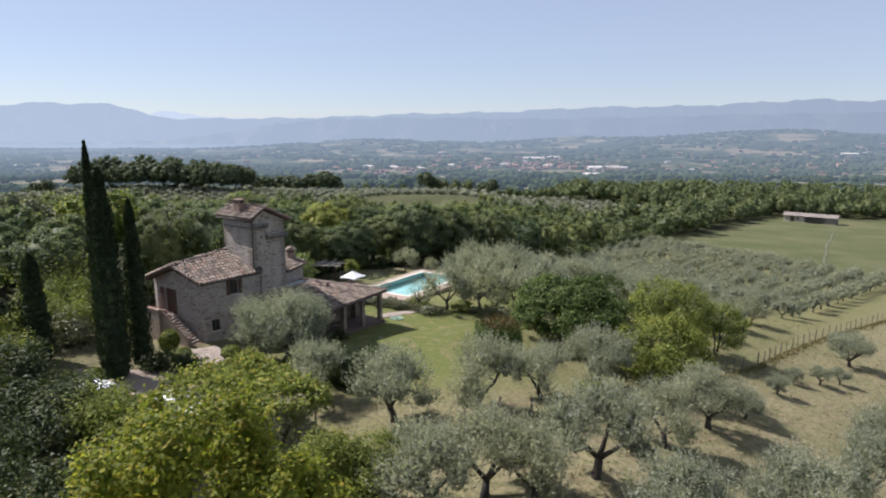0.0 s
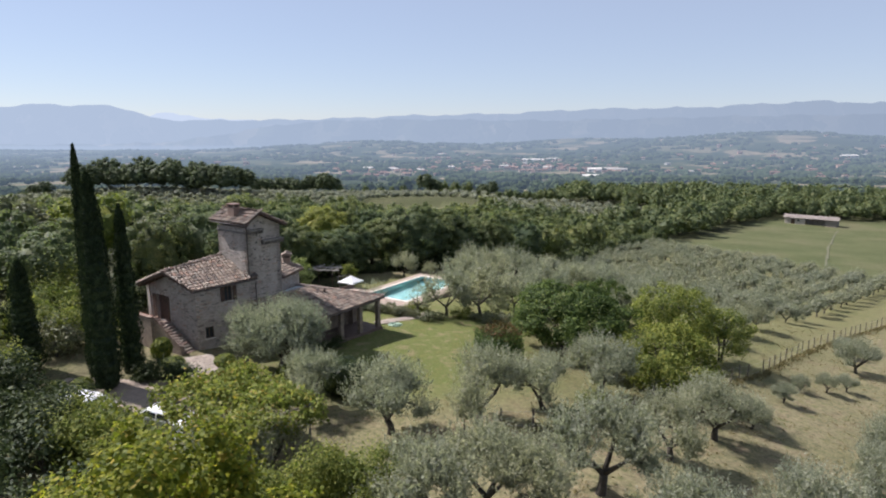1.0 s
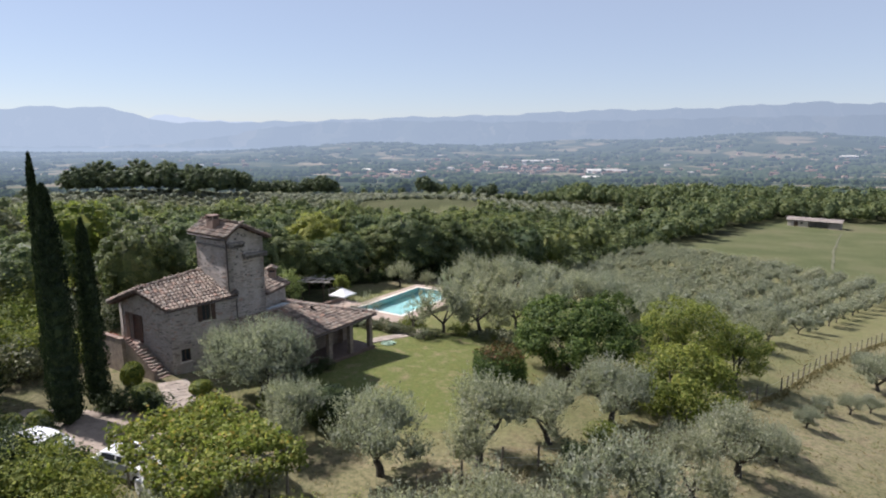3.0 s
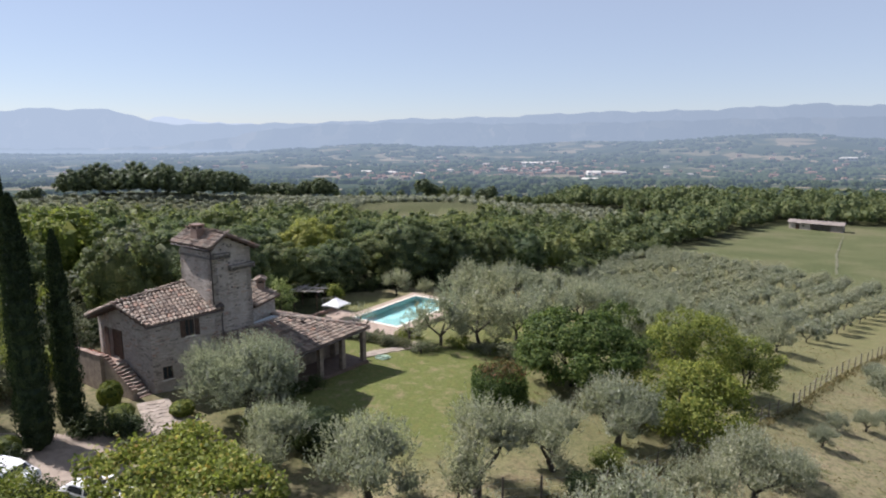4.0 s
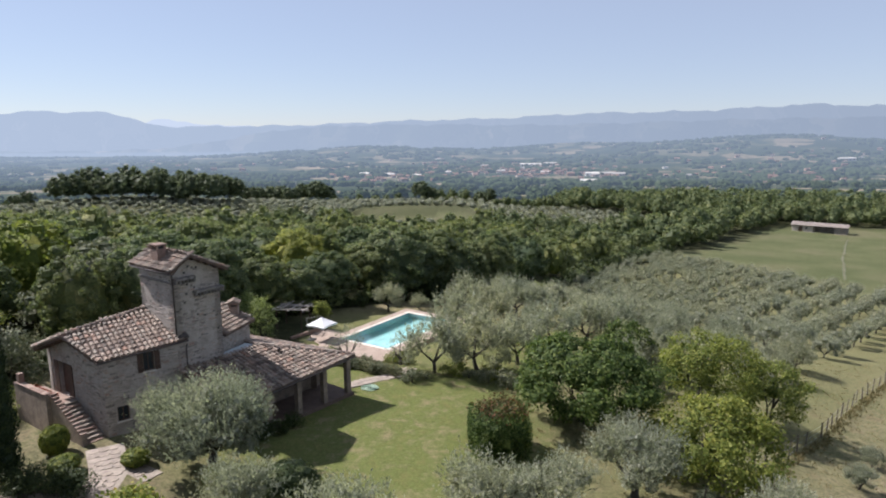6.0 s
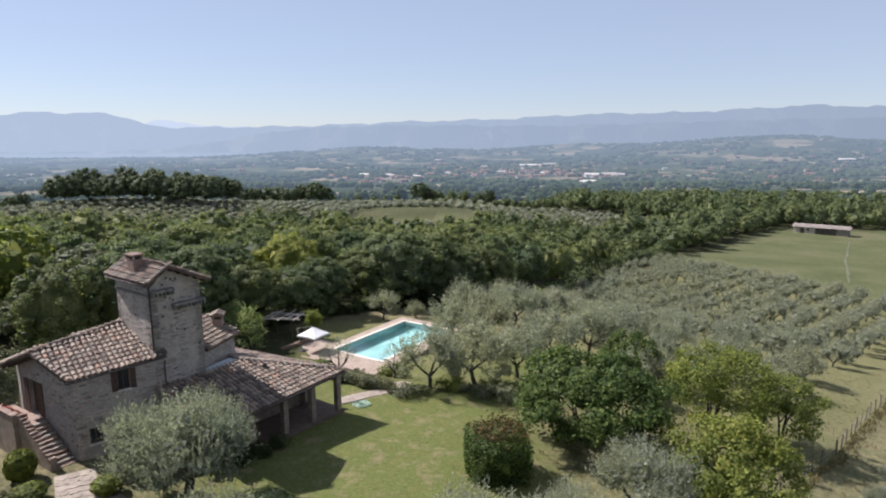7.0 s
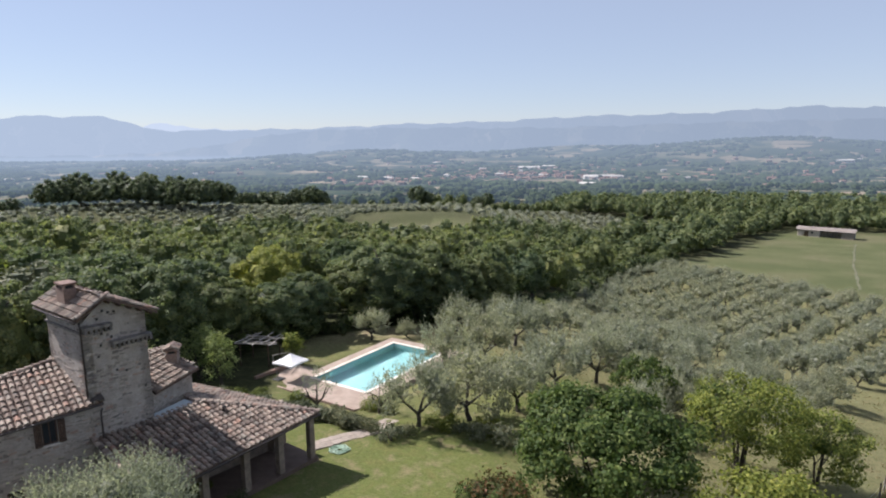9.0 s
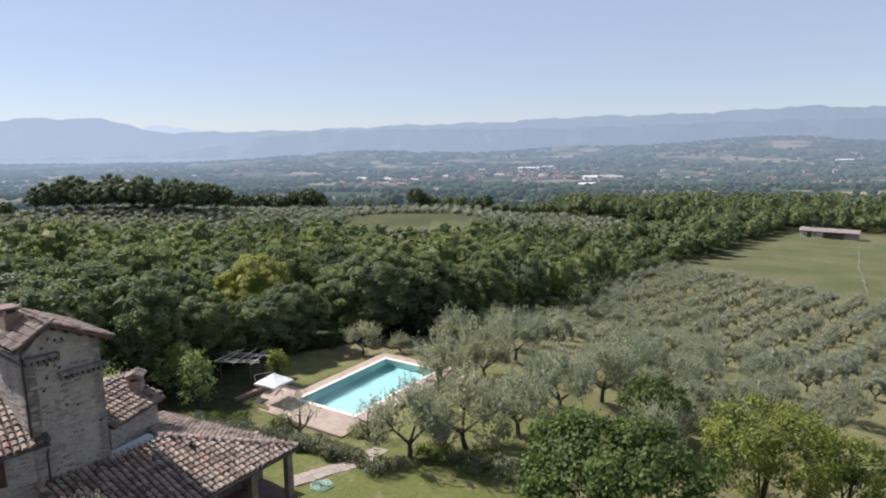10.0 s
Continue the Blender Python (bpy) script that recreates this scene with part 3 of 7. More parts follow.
def broad_tree(seed, h, r, n, leaf, mat, label, name="oak_tree", low=0.25, stems=1, flat=0.8, core=0.68, core_n=3, billows=0, size=(0.2, 0.33), ragged=0.16, soft=0.0):
    """A broadleaved tree: tapered trunk, limbs, and an uneven crown of many billows."""
    rng = np.random.default_rng(seed)
    t = thing(name, label, name.replace("_", " "))
    g = Geo()
    rad = 0.028 * h / math.sqrt(stems)
    blobs = []
    for s in range(stems):
        a = 6.283 * s / stems + rng.uniform(0, 1)
        base = Vector((math.cos(a), math.sin(a), 0)) * 0.05 * r * (stems > 1)
        top = Vector((math.cos(a) * r * 0.25 * (stems > 1) + rng.normal() * 0.04 * h, math.sin(a) * r * 0.25 * (stems > 1) + rng.normal() * 0.04 * h, h * 0.72))
        mid = base.lerp(top, 0.5) + Vector((rng.normal(), rng.normal(), 0)) * 0.02 * h
        g.tube([base + Vector((0, 0, -0.4)), base + Vector((0, 0, 0.1)), mid, top], [rad * 1.6, rad * 1.15, rad * 0.8, rad * 0.25], 8)
        k = max(3, 7 // stems)
        for i in range(k):
            a2 = rng.uniform(0, 6.283)
            f = rng.uniform(0.3, 0.9)
            st = mid.lerp(top, f) if f > 0.5 else base.lerp(mid, 0.5 + f)
            zz = h * (low + 0.1 + (0.86 - low) * rng.uniform(0, 1) ** 0.8)
            rr = r * 0.62 * math.sqrt(max(0.1, 1 - ((zz / h - 0.5) / 0.55) ** 2))
            tip = Vector((base.x + rr * math.cos(a2), base.y + rr * math.sin(a2), zz))
            g.tube([st, st.lerp(tip, 0.6) + Vector((0, 0, 0.03 * h)), tip], [rad * 0.5, rad * 0.28, rad * 0.08], 5)
            blobs.append((tip.x, tip.y, tip.z, r * rng.uniform(0.3, 0.46), r * rng.uniform(0.3, 0.46), h * rng.uniform(0.12, 0.2) * flat))
    for i in range(5):
        a2 = rng.uniform(0, 6.283)
        zz = h * rng.uniform(low + 0.15, 0.9)
        rr = r * rng.uniform(0.3, 0.72) * math.sqrt(max(0.12, 1 - ((zz / h - 0.5) / 0.52) ** 2))
        blobs.append((rr * math.cos(a2), rr * math.sin(a2), zz, r * rng.uniform(0.26, 0.4), r * rng.uniform(0.26, 0.4), h * rng.uniform(0.1, 0.16) * flat))
    blobs.append((0, 0, h * 0.55, r * 0.6, r * 0.6, h * 0.3))
    blobs.append((rng.normal() * 0.1 * r, rng.normal() * 0.1 * r, h * 0.84, r * 0.45, r * 0.45, h * 0.15))
    part("trunk", g.mesh("trunk", True), BARK, t, "", False)
    if billows:
        cl = dome_clumps(rng, h, r, billows, low, size, flat, ragged)
        part("crown", mesh_quads("crown", billow_quads(rng, cl, n // billows, leaf, core=core, core_n=core_n, soft=soft)), mat, t, "", False)
        return t
    part("crown", mesh_quads("crown", crown_quads(rng, blobs, n, leaf, leaf * 0.6, 0.24 if leaf < 0.3 else 0.16, 12, core, core_n=core_n, inner=0.62, loose=0.55 if leaf < 0.3 else 0.36)), mat, t, "", False)
    return t


def bush(seed, rx, ry, h, n, leaf, mat, label, name="bush", clipped=False, square=False, lumps=6):
    """A shrub down to the ground; clipped ones have a tight, even skin."""
    rng = np.random.default_rng(seed)
    t = thing(name, label, name.replace("_", " "))
    if clipped:
        d = unit(rng.normal(size=(n, 3)))
        if square:
            d = d / np.maximum(np.abs(d).max(1, keepdims=True), 0.01) * (0.75 + 0.25 * np.abs(d).max(1, keepdims=True))
            d = d * 0.92
        p = d * np.array([rx, ry, h / 2]) * rng.uniform(0.93, 1.03, (n, 1)) + np.array([0, 0, h / 2])
        p = p + np.sin(p * 2.1 + seed)[:, [1, 2, 0]] * 0.03 * rx
        q = np.concatenate([leaf_quads(rng, p, unit(d), leaf, leaf * 0.6, 1.0), core_quads(rng, (0, 0, h / 2), (rx, ry, h / 2), 0.95, 6) if not square
                            else core_quads(rng, (0, 0, h / 2), (rx * 1.1, ry * 1.1, h / 2 * 1.1), 0.84, 5)])
    else:
        blobs = [(rng.normal() * 0.15 * rx, rng.normal() * 0.15 * ry, h * 0.45, rx * 0.75, ry * 0.75, h * 0.48)]
        for i in range(lumps):
            a = rng.uniform(0, 6.283)
            f = rng.uniform(0.35, 0.8)
            blobs.append((f * rx * math.cos(a), f * ry * math.sin(a), h * rng.uniform(0.2, 0.78), rx * rng.uniform(0.25, 0.42), ry * rng.uniform(0.25, 0.42), h * rng.uniform(0.16, 0.26)))
        q = crown_quads(rng, blobs, n, leaf, leaf * 0.55, 0.22, 10, 0.66)
    g = Geo()
    for i in range(3):
        a = rng.uniform(0, 6.283)
        g.tube([(0.1 * math.cos(a), 0.1 * math.sin(a), -0.2), (0.25 * rx * math.cos(a), 0.25 * ry * math.sin(a), h * 0.6)], [0.04, 0.015], 5)
    part("stem", g.mesh("stem"), BARK, t, "", False)
    part("foliage", mesh_quads("foliage", q), mat, t, "", False)
    return t


def cypress(seed, h, r, n):
    rng = np.random.default_rng(seed)
    t = thing("cypress_tree", "tall dark green Italian cypress, a narrow column, beside the drive", "cypress tree", group="cypresses by the house")
    f = rng.uniform(0.02, 1, n) ** 0.85
    prof = r * np.minimum(1, (f / 0.07)) ** 0.5 * np.sqrt(np.maximum(0.004, 1 - f ** 1.7)) * (1 + 0.09 * np.sin(f * 40 + seed))
    a = rng.uniform(0, 6.283, n)
    flute = 1 + 0.13 * np.sin(a * 5 + f * 6 + seed) + 0.07 * np.sin(a * 9 - f * 11)
    rr = prof * flute * rng.uniform(0.82, 1.06, n)
    p = np.stack([rr * np.cos(a) + 0.03 * r * np.sin(f * 9), rr * np.sin(a), f * h], 1)
    out = np.stack([0.35 * np.cos(a), 0.35 * np.sin(a), np.ones(n)], 1)
    q = [leaf_quads(rng, p, out, 0.19, 0.07, 0.3, True)]
    for zf in np.linspace(0.06, 0.93, 16):
        rc = r * math.sqrt(max(0.01, 1 - zf ** 1.7)) * min(1, zf / 0.07) ** 0.5
        q.append(core_quads(rng, (0, 0, zf * h), (rc, rc, h * 0.06), 0.9, 3))
    g = Geo().tube([(0, 0, -0.4), (0, 0, h * 0.5)], [0.16, 0.06], 7)
    part("trunk", g.mesh("trunk", True), BARK, t, "", False)
    part("foliage", mesh_quads("foliage", np.concatenate(q)), CYPRESS, t, "", False)
    return t


PLANTED = set()


def plant(master, x, y, s=1.0, turn=0.0, sink=0.05, label="", group="", sz=None):
    """Set a plant, or a copy of it once it stands, on the ground."""
    m = pose(x, y, hz(x, y) - sink, 0, 0, turn) @ Matrix.Diagonal((s, s, sz or s, 1))
    if master.name in PLANTED:
        ob = copy_thing(master, m @ Matrix.Diagonal((*master.scale, 1)).inverted())
    else:
        PLANTED.add(master.name)
        master.matrix_basis = m
        ob = master
    return tagged(ob, label, "", group)

# ---- ground, valley and mountains ----


def spaced(lo, hi, a, b, step, grow, cap):
    """Grid lines: even between a and b, wider and wider outside."""
    mid = list(np.arange(a, b + 1e-6, step))
    up, s = [b], step
    while up[-1] < hi:
        s = min(s * grow, cap)
        up.append(up[-1] + s)
    down, s = [a], step
    while down[-1] > lo:
        s = min(s * grow, cap)
        down.append(down[-1] - s)
    return np.array(down[:0:-1] + mid + up[1:])


EDGE_X = [-400, -70, -40, -34, -28, -24, -20, -14, -8, 0, 6, 14, 22, 36, 48, 62, 86, 125, 150, 168, 215, 260, 420]
EDGE_Y = [0, 18, 42, 56, 61, 66, 74, 83, 90, 96, 104, 120, 141, 172, 197, 214, 244, 296, 330, 352, 358, 350, 310]


def oval(x, y, cx, cy, rx, ry):
    return ((x - cx) / rx) ** 2 + ((y - cy) / ry) ** 2


def cleared(x, y):
    return np.minimum(oval(x, y, -16, 282, 30, 34), oval(x, y, -100, 348, 205, 74))


def wooded(x, y):
    return (y > np.interp(x, EDGE_X, EDGE_Y)) & (cleared(x, y) > 1)


gx = spaced(-4700, 4700, -42, 66, 1.2, 1.07, 75)
gy = spaced(-500, 4800, 14, 104, 1.2, 1.07, 60)
X, Y = np.meshgrid(gx, gy, indexing="ij")
Z = height(X, Y)
Z = Z + 0.06 * np.sin(X * 0.9 + 1.7 * np.sin(Y * 0.31)) * np.sin(Y * 0.8 + X * 0.23) * (Y < 300)
nx, ny = len(gx), len(gy)
split = int(np.searchsorted(gy, 760))


def sheet(name, j0, j1, material, label):
    xs, ys, zs = X[:, j0:j1], Y[:, j0:j1], Z[:, j0:j1]
    n, m = xs.shape
    me = bpy.data.meshes.new(name)
    me.vertices.add(n * m)
    me.vertices.foreach_set("co", np.stack([xs, ys, zs], -1).astype(np.float32).ravel())
    i, j = np.meshgrid(np.arange(n - 1), np.arange(m - 1), indexing="ij")
    a = (i * m + j).ravel()
    q = np.stack([a, a + m, a + m + 1, a + 1], 1).astype(np.int32)
    me.loops.add(q.size)
    me.loops.foreach_set("vertex_index", q.ravel())
    me.polygons.add(len(q))
    me.polygons.foreach_set("loop_start", np.arange(0, q.size, 4, dtype=np.int32))
    me.update()
    me.shade_smooth()
    att = me.color_attributes.new("cover", "FLOAT_COLOR", "POINT")
    lawn = np.clip(1.6 - oval(xs, ys, -4.5, 50.5, 11, 10.5), 0, 1) + 0.75 * np.clip(1.5 - oval(xs, ys, -4, 70, 15, 14), 0, 1)
    lawn = lawn + 0.5 * sigm(((xs - 25.3) * -0.733 + (ys - 55.9) * 0.68 + 0.5) / 1.5) * sigm((xs - 7) / 3)
    field = sigm(((xs - 80) * 0.8 + (ys - 192) * 0.35) / 4)
    field = np.maximum(field, (cleared(xs, ys) < 1) * 0.9)
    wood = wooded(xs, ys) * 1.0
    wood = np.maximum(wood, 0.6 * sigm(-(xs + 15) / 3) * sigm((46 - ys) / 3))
    # shade of the wood's edge painted into the lawn left of the pole pergola
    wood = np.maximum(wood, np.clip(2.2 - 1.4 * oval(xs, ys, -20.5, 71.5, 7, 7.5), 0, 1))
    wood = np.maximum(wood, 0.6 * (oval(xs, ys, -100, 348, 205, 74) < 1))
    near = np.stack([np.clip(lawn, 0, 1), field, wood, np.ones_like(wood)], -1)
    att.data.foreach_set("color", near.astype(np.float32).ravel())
    return solid(name, me, material, label, "ground", "structure")


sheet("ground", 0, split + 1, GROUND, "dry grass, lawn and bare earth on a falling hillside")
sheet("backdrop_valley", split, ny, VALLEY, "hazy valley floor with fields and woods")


def ridge(name, dist, material, profile, label, seed):
    """A far range: a long ridge with spurs, whose crest follows profile(bearing in thousandths)."""
    s = np.linspace(-1.5, 1.5, 240)
    rows = 7
    V = []
    for k in range(rows):
        f = k / (rows - 1)
        d = dist + 90 * f
        wob = 0.008 * np.sin(s * 37 + seed) + 0.005 * np.sin(s * 83 + 2 * seed)
        zt = 15 + dist * (profile(s) + (0.0011 * np.sin(s * 61 + seed) + 0.0009 * np.sin(s * 143) + 0.0006 * np.sin(s * 251 + 3 * seed)))
        z = -150 + (zt + 150) * f ** 0.8
        V.append(np.stack([s * d + wob * dist * (1 - f), np.full_like(s, d) + 60 * np.sin(s * 50 + seed) * (1 - f), z], -1))
    V = np.stack(V, 1)
    n, m = V.shape[:2]
    fs = [(i * m + j, (i + 1) * m + j, (i + 1) * m + j + 1, i * m + j + 1) for i in range(n - 1) for j in range(m - 1)]
    return solid(name, mesh_of(name, V.reshape(-1, 3), fs, True), material, label, "mountains", "structure")


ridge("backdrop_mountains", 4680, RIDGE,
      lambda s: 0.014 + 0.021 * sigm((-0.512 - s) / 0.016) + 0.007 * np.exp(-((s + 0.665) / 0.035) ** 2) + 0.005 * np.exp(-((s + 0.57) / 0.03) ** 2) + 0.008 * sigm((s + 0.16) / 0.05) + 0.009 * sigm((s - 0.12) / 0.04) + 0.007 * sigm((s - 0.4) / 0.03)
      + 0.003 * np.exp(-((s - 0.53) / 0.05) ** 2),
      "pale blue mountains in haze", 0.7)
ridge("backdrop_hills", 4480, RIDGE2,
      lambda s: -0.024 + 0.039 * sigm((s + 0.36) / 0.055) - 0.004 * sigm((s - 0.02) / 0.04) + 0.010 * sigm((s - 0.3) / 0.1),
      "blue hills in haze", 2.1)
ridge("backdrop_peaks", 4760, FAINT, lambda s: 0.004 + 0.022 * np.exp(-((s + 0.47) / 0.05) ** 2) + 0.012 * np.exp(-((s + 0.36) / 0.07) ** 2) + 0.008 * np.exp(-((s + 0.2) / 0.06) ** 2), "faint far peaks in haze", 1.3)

# ---- the stone house ----


def inside(poly, x, y):
    c = False
    for (x1, y1), (x2, y2) in zip(poly, poly[1:] + poly[:1]):
        if (y1 > y) != (y2 > y) and x < (x2 - x1) * (y - y1) / (y2 - y1) + x1:
            c = not c
    return c


def tile_geo():
    """One barrel tile, 0.44 m long: its narrow end lies uphill."""
    g = Geo()
    rings = []
    for y, w, hgt, dz in ((0, 0.122, 0.12, 0.055), (0.5, 0.098, 0.09, 0.0)):
        rings.append([(w * math.cos(a), y, dz + hgt * math.sin(a)) for a in (math.pi * k / 5 for k in range(6))])
    g.add(rings[0] + rings[1], [(k + 1, k, 6 + k, 7 + k) for k in range(5)] + [(0, 1, 2, 3, 4, 5)])
    return g


TILE_GEO = tile_geo()
TILE_MESH = TILE_GEO.mesh("tile")
TILE_MESH.materials.append(TILE)


def roof_slope(parent, corners, eave, single, seed, thick=0.13, name="roof_slope", label="weathered terracotta barrel tiles", pitch=0.3, row=0.41):
    """A roof face: a slab with a bed of channels and rows of barrel tiles. eave: two corners along the eave."""
    rng = random.Random(seed)
    p = [Vector(c) for c in corners]
    a = (Vector(eave[1]) - Vector(eave[0])).normalized()
    n = (p[1] - p[0]).cross(p[2] - p[0]).normalized()
    if n.z < 0:
        n = -n
    s = n.cross(a)
    o = Vector(eave[0])
    g = Geo()
    down = Vector((0, 0, thick))
    ring = p if (p[1] - p[0]).cross(p[2] - p[1]).dot(n) > 0 else p[::-1]
    g.prism([q - down for q in ring], ring)
    slab = part(name, g.mesh(name), TILEBED, parent, label)
    poly = [((q - o).dot(a), (q - o).dot(s)) for q in p]
    lo_u, hi_u = min(q[0] for q in poly), max(q[0] for q in poly)
    hi_s = max(q[1] for q in poly)
    base = Matrix((a, s, n)).transposed().to_4x4()
    joined = Geo()
    count = 0
    i = 0
    u = lo_u + 0.12
    while u < hi_u - 0.02:
        j = 0
        v = -0.06
        while v < hi_s:
            uu, vv = u + rng.uniform(-0.014, 0.014), v + rng.uniform(-0.02, 0.02)
            if inside(poly, uu, max(vv, 0) + 0.08) and inside(poly, uu, max(vv, 0) + 0.02):
                m = Matrix.Translation(o + a * uu + s * vv + n * (0.012 + rng.uniform(0, 0.01))) @ base @ pose(0, 0, 0, rng.uniform(-1.5, 1.5), rng.uniform(-3, 3), rng.uniform(-3.5, 3.5))
                if single and count < single:
                    ob = new("tile", TILE_MESH)
                    ob.parent = slab
                    ob.matrix_parent_inverse = world_of(slab).inverted()
                    ob.matrix_basis = m
                    count += 1
                else:
                    joined.add([m @ Vector(q) for q in TILE_GEO.v], TILE_GEO.f)
            v += row
            j += 1
        u += pitch
        i += 1
    if joined.v:
        tagged(part("tiles", joined.mesh("tiles"), TILE, slab), kind="stuff")
    return slab


def ridge_tiles(parent, p0, p1, seed):
    """A line of cap tiles along a ridge or hip."""
    rng = random.Random(seed)
    p0, p1 = Vector(p0), Vector(p1)
    d = (p1 - p0)
    length = d.length
    d.normalize()
    side = d.cross(Vector((0, 0, 1))).normalized()
    up = side.cross(d)
    base = Matrix((side, d, up)).transposed().to_4x4()
    g = Geo()
    k = 0.0
    while k < length - 0.1:
        m = Matrix.Translation(p0 + d * k + up * 0.05) @ base @ pose(0, 0, 0, 0, rng.uniform(-3, 3), rng.uniform(-2.5, 2.5)) @ Matrix.Diagonal((1.25, 1, 1.15, 1))
        g.add([m @ Vector(q) for q in TILE_GEO.v], TILE_GEO.f)
        k += 0.36
    return tagged(part("ridge_tiles", g.mesh("ridge_tiles"), TILE, parent), kind="stuff")


def wall_face(parent, a, b, z0, z1, thick, openings=(), gable=None, stones=0, seed=0, name="wall", sized=1.0, stone_mat=None):
    """A rubble wall from a to b (the outer face lies to the right of that way), with openings (s0, s1, z0, z1) right
    through it and, above z1, a gable peak at gable = (s, z). Stones stand proud of the mortar."""
    rng = random.Random(seed)
    a, b = Vector((*a, 0)), Vector((*b, 0))
    d = (b - a).normalized()
    out = Vector((d.y, -d.x, 0))
    length = (b - a).length
    g = Geo()
    xs = sorted({0.0, length, *[q for op in openings for q in op[:2]]})
    zs = sorted({z0, z1, *[q for op in openings for q in op[2:]]})

    def at(s, z, depth=0.0):
        q = a + d * s - out * depth
        return Vector((q.x, q.y, z))

    ids = {}

    def vert(s, z, depth):
        key = (round(s, 4), round(z, 4), depth)
        if key not in ids:
            ids[key] = len(g.v)
            g.v.append(tuple(at(s, z, depth)))
        return ids[key]

    full = {(i, j) for i in range(len(xs) - 1) for j in range(len(zs) - 1) if not any(o[0] < (xs[i] + xs[i + 1]) / 2 < o[1] and o[2] < (zs[j] + zs[j + 1]) / 2 < o[3] for o in openings)}
    for i, j in full:
        x0, x1, c0, c1 = xs[i], xs[i + 1], zs[j], zs[j + 1]
        g.f.append(tuple(vert(*q, 0.0) for q in ((x0, c0), (x1, c0), (x1, c1), (x0, c1))))
        g.f.append(tuple(vert(*q, thick) for q in ((x0, c1), (x1, c1), (x1, c0), (x0, c0))))
        for di, dj, qa, qb in ((-1, 0, (x0, c0), (x0, c1)), (1, 0, (x1, c1), (x1, c0)), (0, -1, (x1, c0), (x0, c0)), (0, 1, (x0, c1), (x1, c1))):
            if (i + di, j + dj) not in full and not (dj == 1 and gable and j == len(zs) - 2):
                g.f.append((vert(*qa, 0.0), vert(*qb, 0.0), vert(*qb, thick), vert(*qa, thick)))
    if gable:
        base = [q for q in xs]
        for depth in (0.0, thick):
            ring = [vert(q, z1, depth) for q in base] + [vert(gable[0], gable[1], depth)]
            g.f.append(tuple(ring if depth == 0.0 else ring[::-1]))
        g.f.append((vert(length, z1, 0.0), vert(length, z1, thick), vert(*gable, thick), vert(*gable, 0.0)))
        g.f.append((vert(*gable, 0.0), vert(*gable, thick), vert(0.0, z1, thick), vert(0.0, z1, 0.0)))
    w = part(name, g.mesh(name), MORTAR, parent)
    joined = Geo()
    count = 0
    z = z0
    ztop = max(z1, gable[1] if gable else z1)
    while z < ztop - 0.06:
        hgt = rng.uniform(0.1, 0.2) * sized
        s = rng.uniform(-0.1, 0.0)
        while s < length:
            wd = rng.uniform(0.1, 0.42) * sized
            s0, s1 = max(0.012, s + 0.012), min(length - 0.012, s + wd - 0.012)
            wav = 0.06 * math.sin(s * 2.3 + z * 5) + rng.uniform(-0.06, 0.06)
            c0, c1 = max(z0, z + wav + 0.008 + rng.uniform(0, 0.04)), z + wav + hgt - 0.008 + rng.uniform(-0.04, 0.02)
            s += wd
            ms, mc = (s0 + s1) / 2, (c0 + c1) / 2
            if s1 - s0 < 0.06 or c1 - c0 < 0.04 or any(o[0] - 0.02 < s1 and s0 < o[1] + 0.02 and o[2] - 0.02 < c1 and c0 < o[3] + 0.02 for o in openings):
                continue
            if c1 > z1 and (not gable or not inside([(0, z1 - 0.01), (length, z1 - 0.01), gable], ms, c1 + 0.04) or not inside([(0, z1 - 0.01), (length, z1 - 0.01), gable], s0, c1) or not inside([(0, z1 - 0.01), (length, z1 - 0.01), gable], s1, c1)):
                if c0 > z1 - 0.05:
                    continue
                c1 = min(c1, z1)
            if rng.random() < 0.36 + 0.3 * math.sin(ms * 1.7 + mc * 0.9 + seed) * math.sin(mc * 2.1 - ms * 0.6):
                continue
            dep = rng.uniform(0.004, 0.015)
            j = [rng.uniform(-0.03, 0.03) for _ in range(8)]
            i = 0.016
            ring = [at(s0 + j[0], c0 + j[1]), at(s1 + j[2], c0 + j[3]), at(s1 + j[4], c1 + j[5]), at(s0 + j[6], c1 + j[7])]
            top = [at(s0 + j[0] + i, c0 + j[1] + i, -dep), at(s1 + j[2] - i, c0 + j[3] + i, -dep * rng.uniform(0.6, 1)), at(s1 + j[4] - i, c1 + j[5] - i, -dep), at(s0 + j[6] + i, c1 + j[7] - i, -dep * rng.uniform(0.6, 1))]
            fs = [(4, 5, 6, 7), (0, 1, 5, 4), (1, 2, 6, 5), (2, 3, 7, 6), (3, 0, 4, 7)]
            if count < stones:
                part("stone", mesh_of("stone", ring + top, fs), stone_mat or STONE, w)
                count += 1
            else:
                joined.add(ring + top, fs)
        z += hgt
    if joined.v:
        tagged(part("masonry", joined.mesh("masonry"), stone_mat or STONE, w), kind="stuff")
    return w


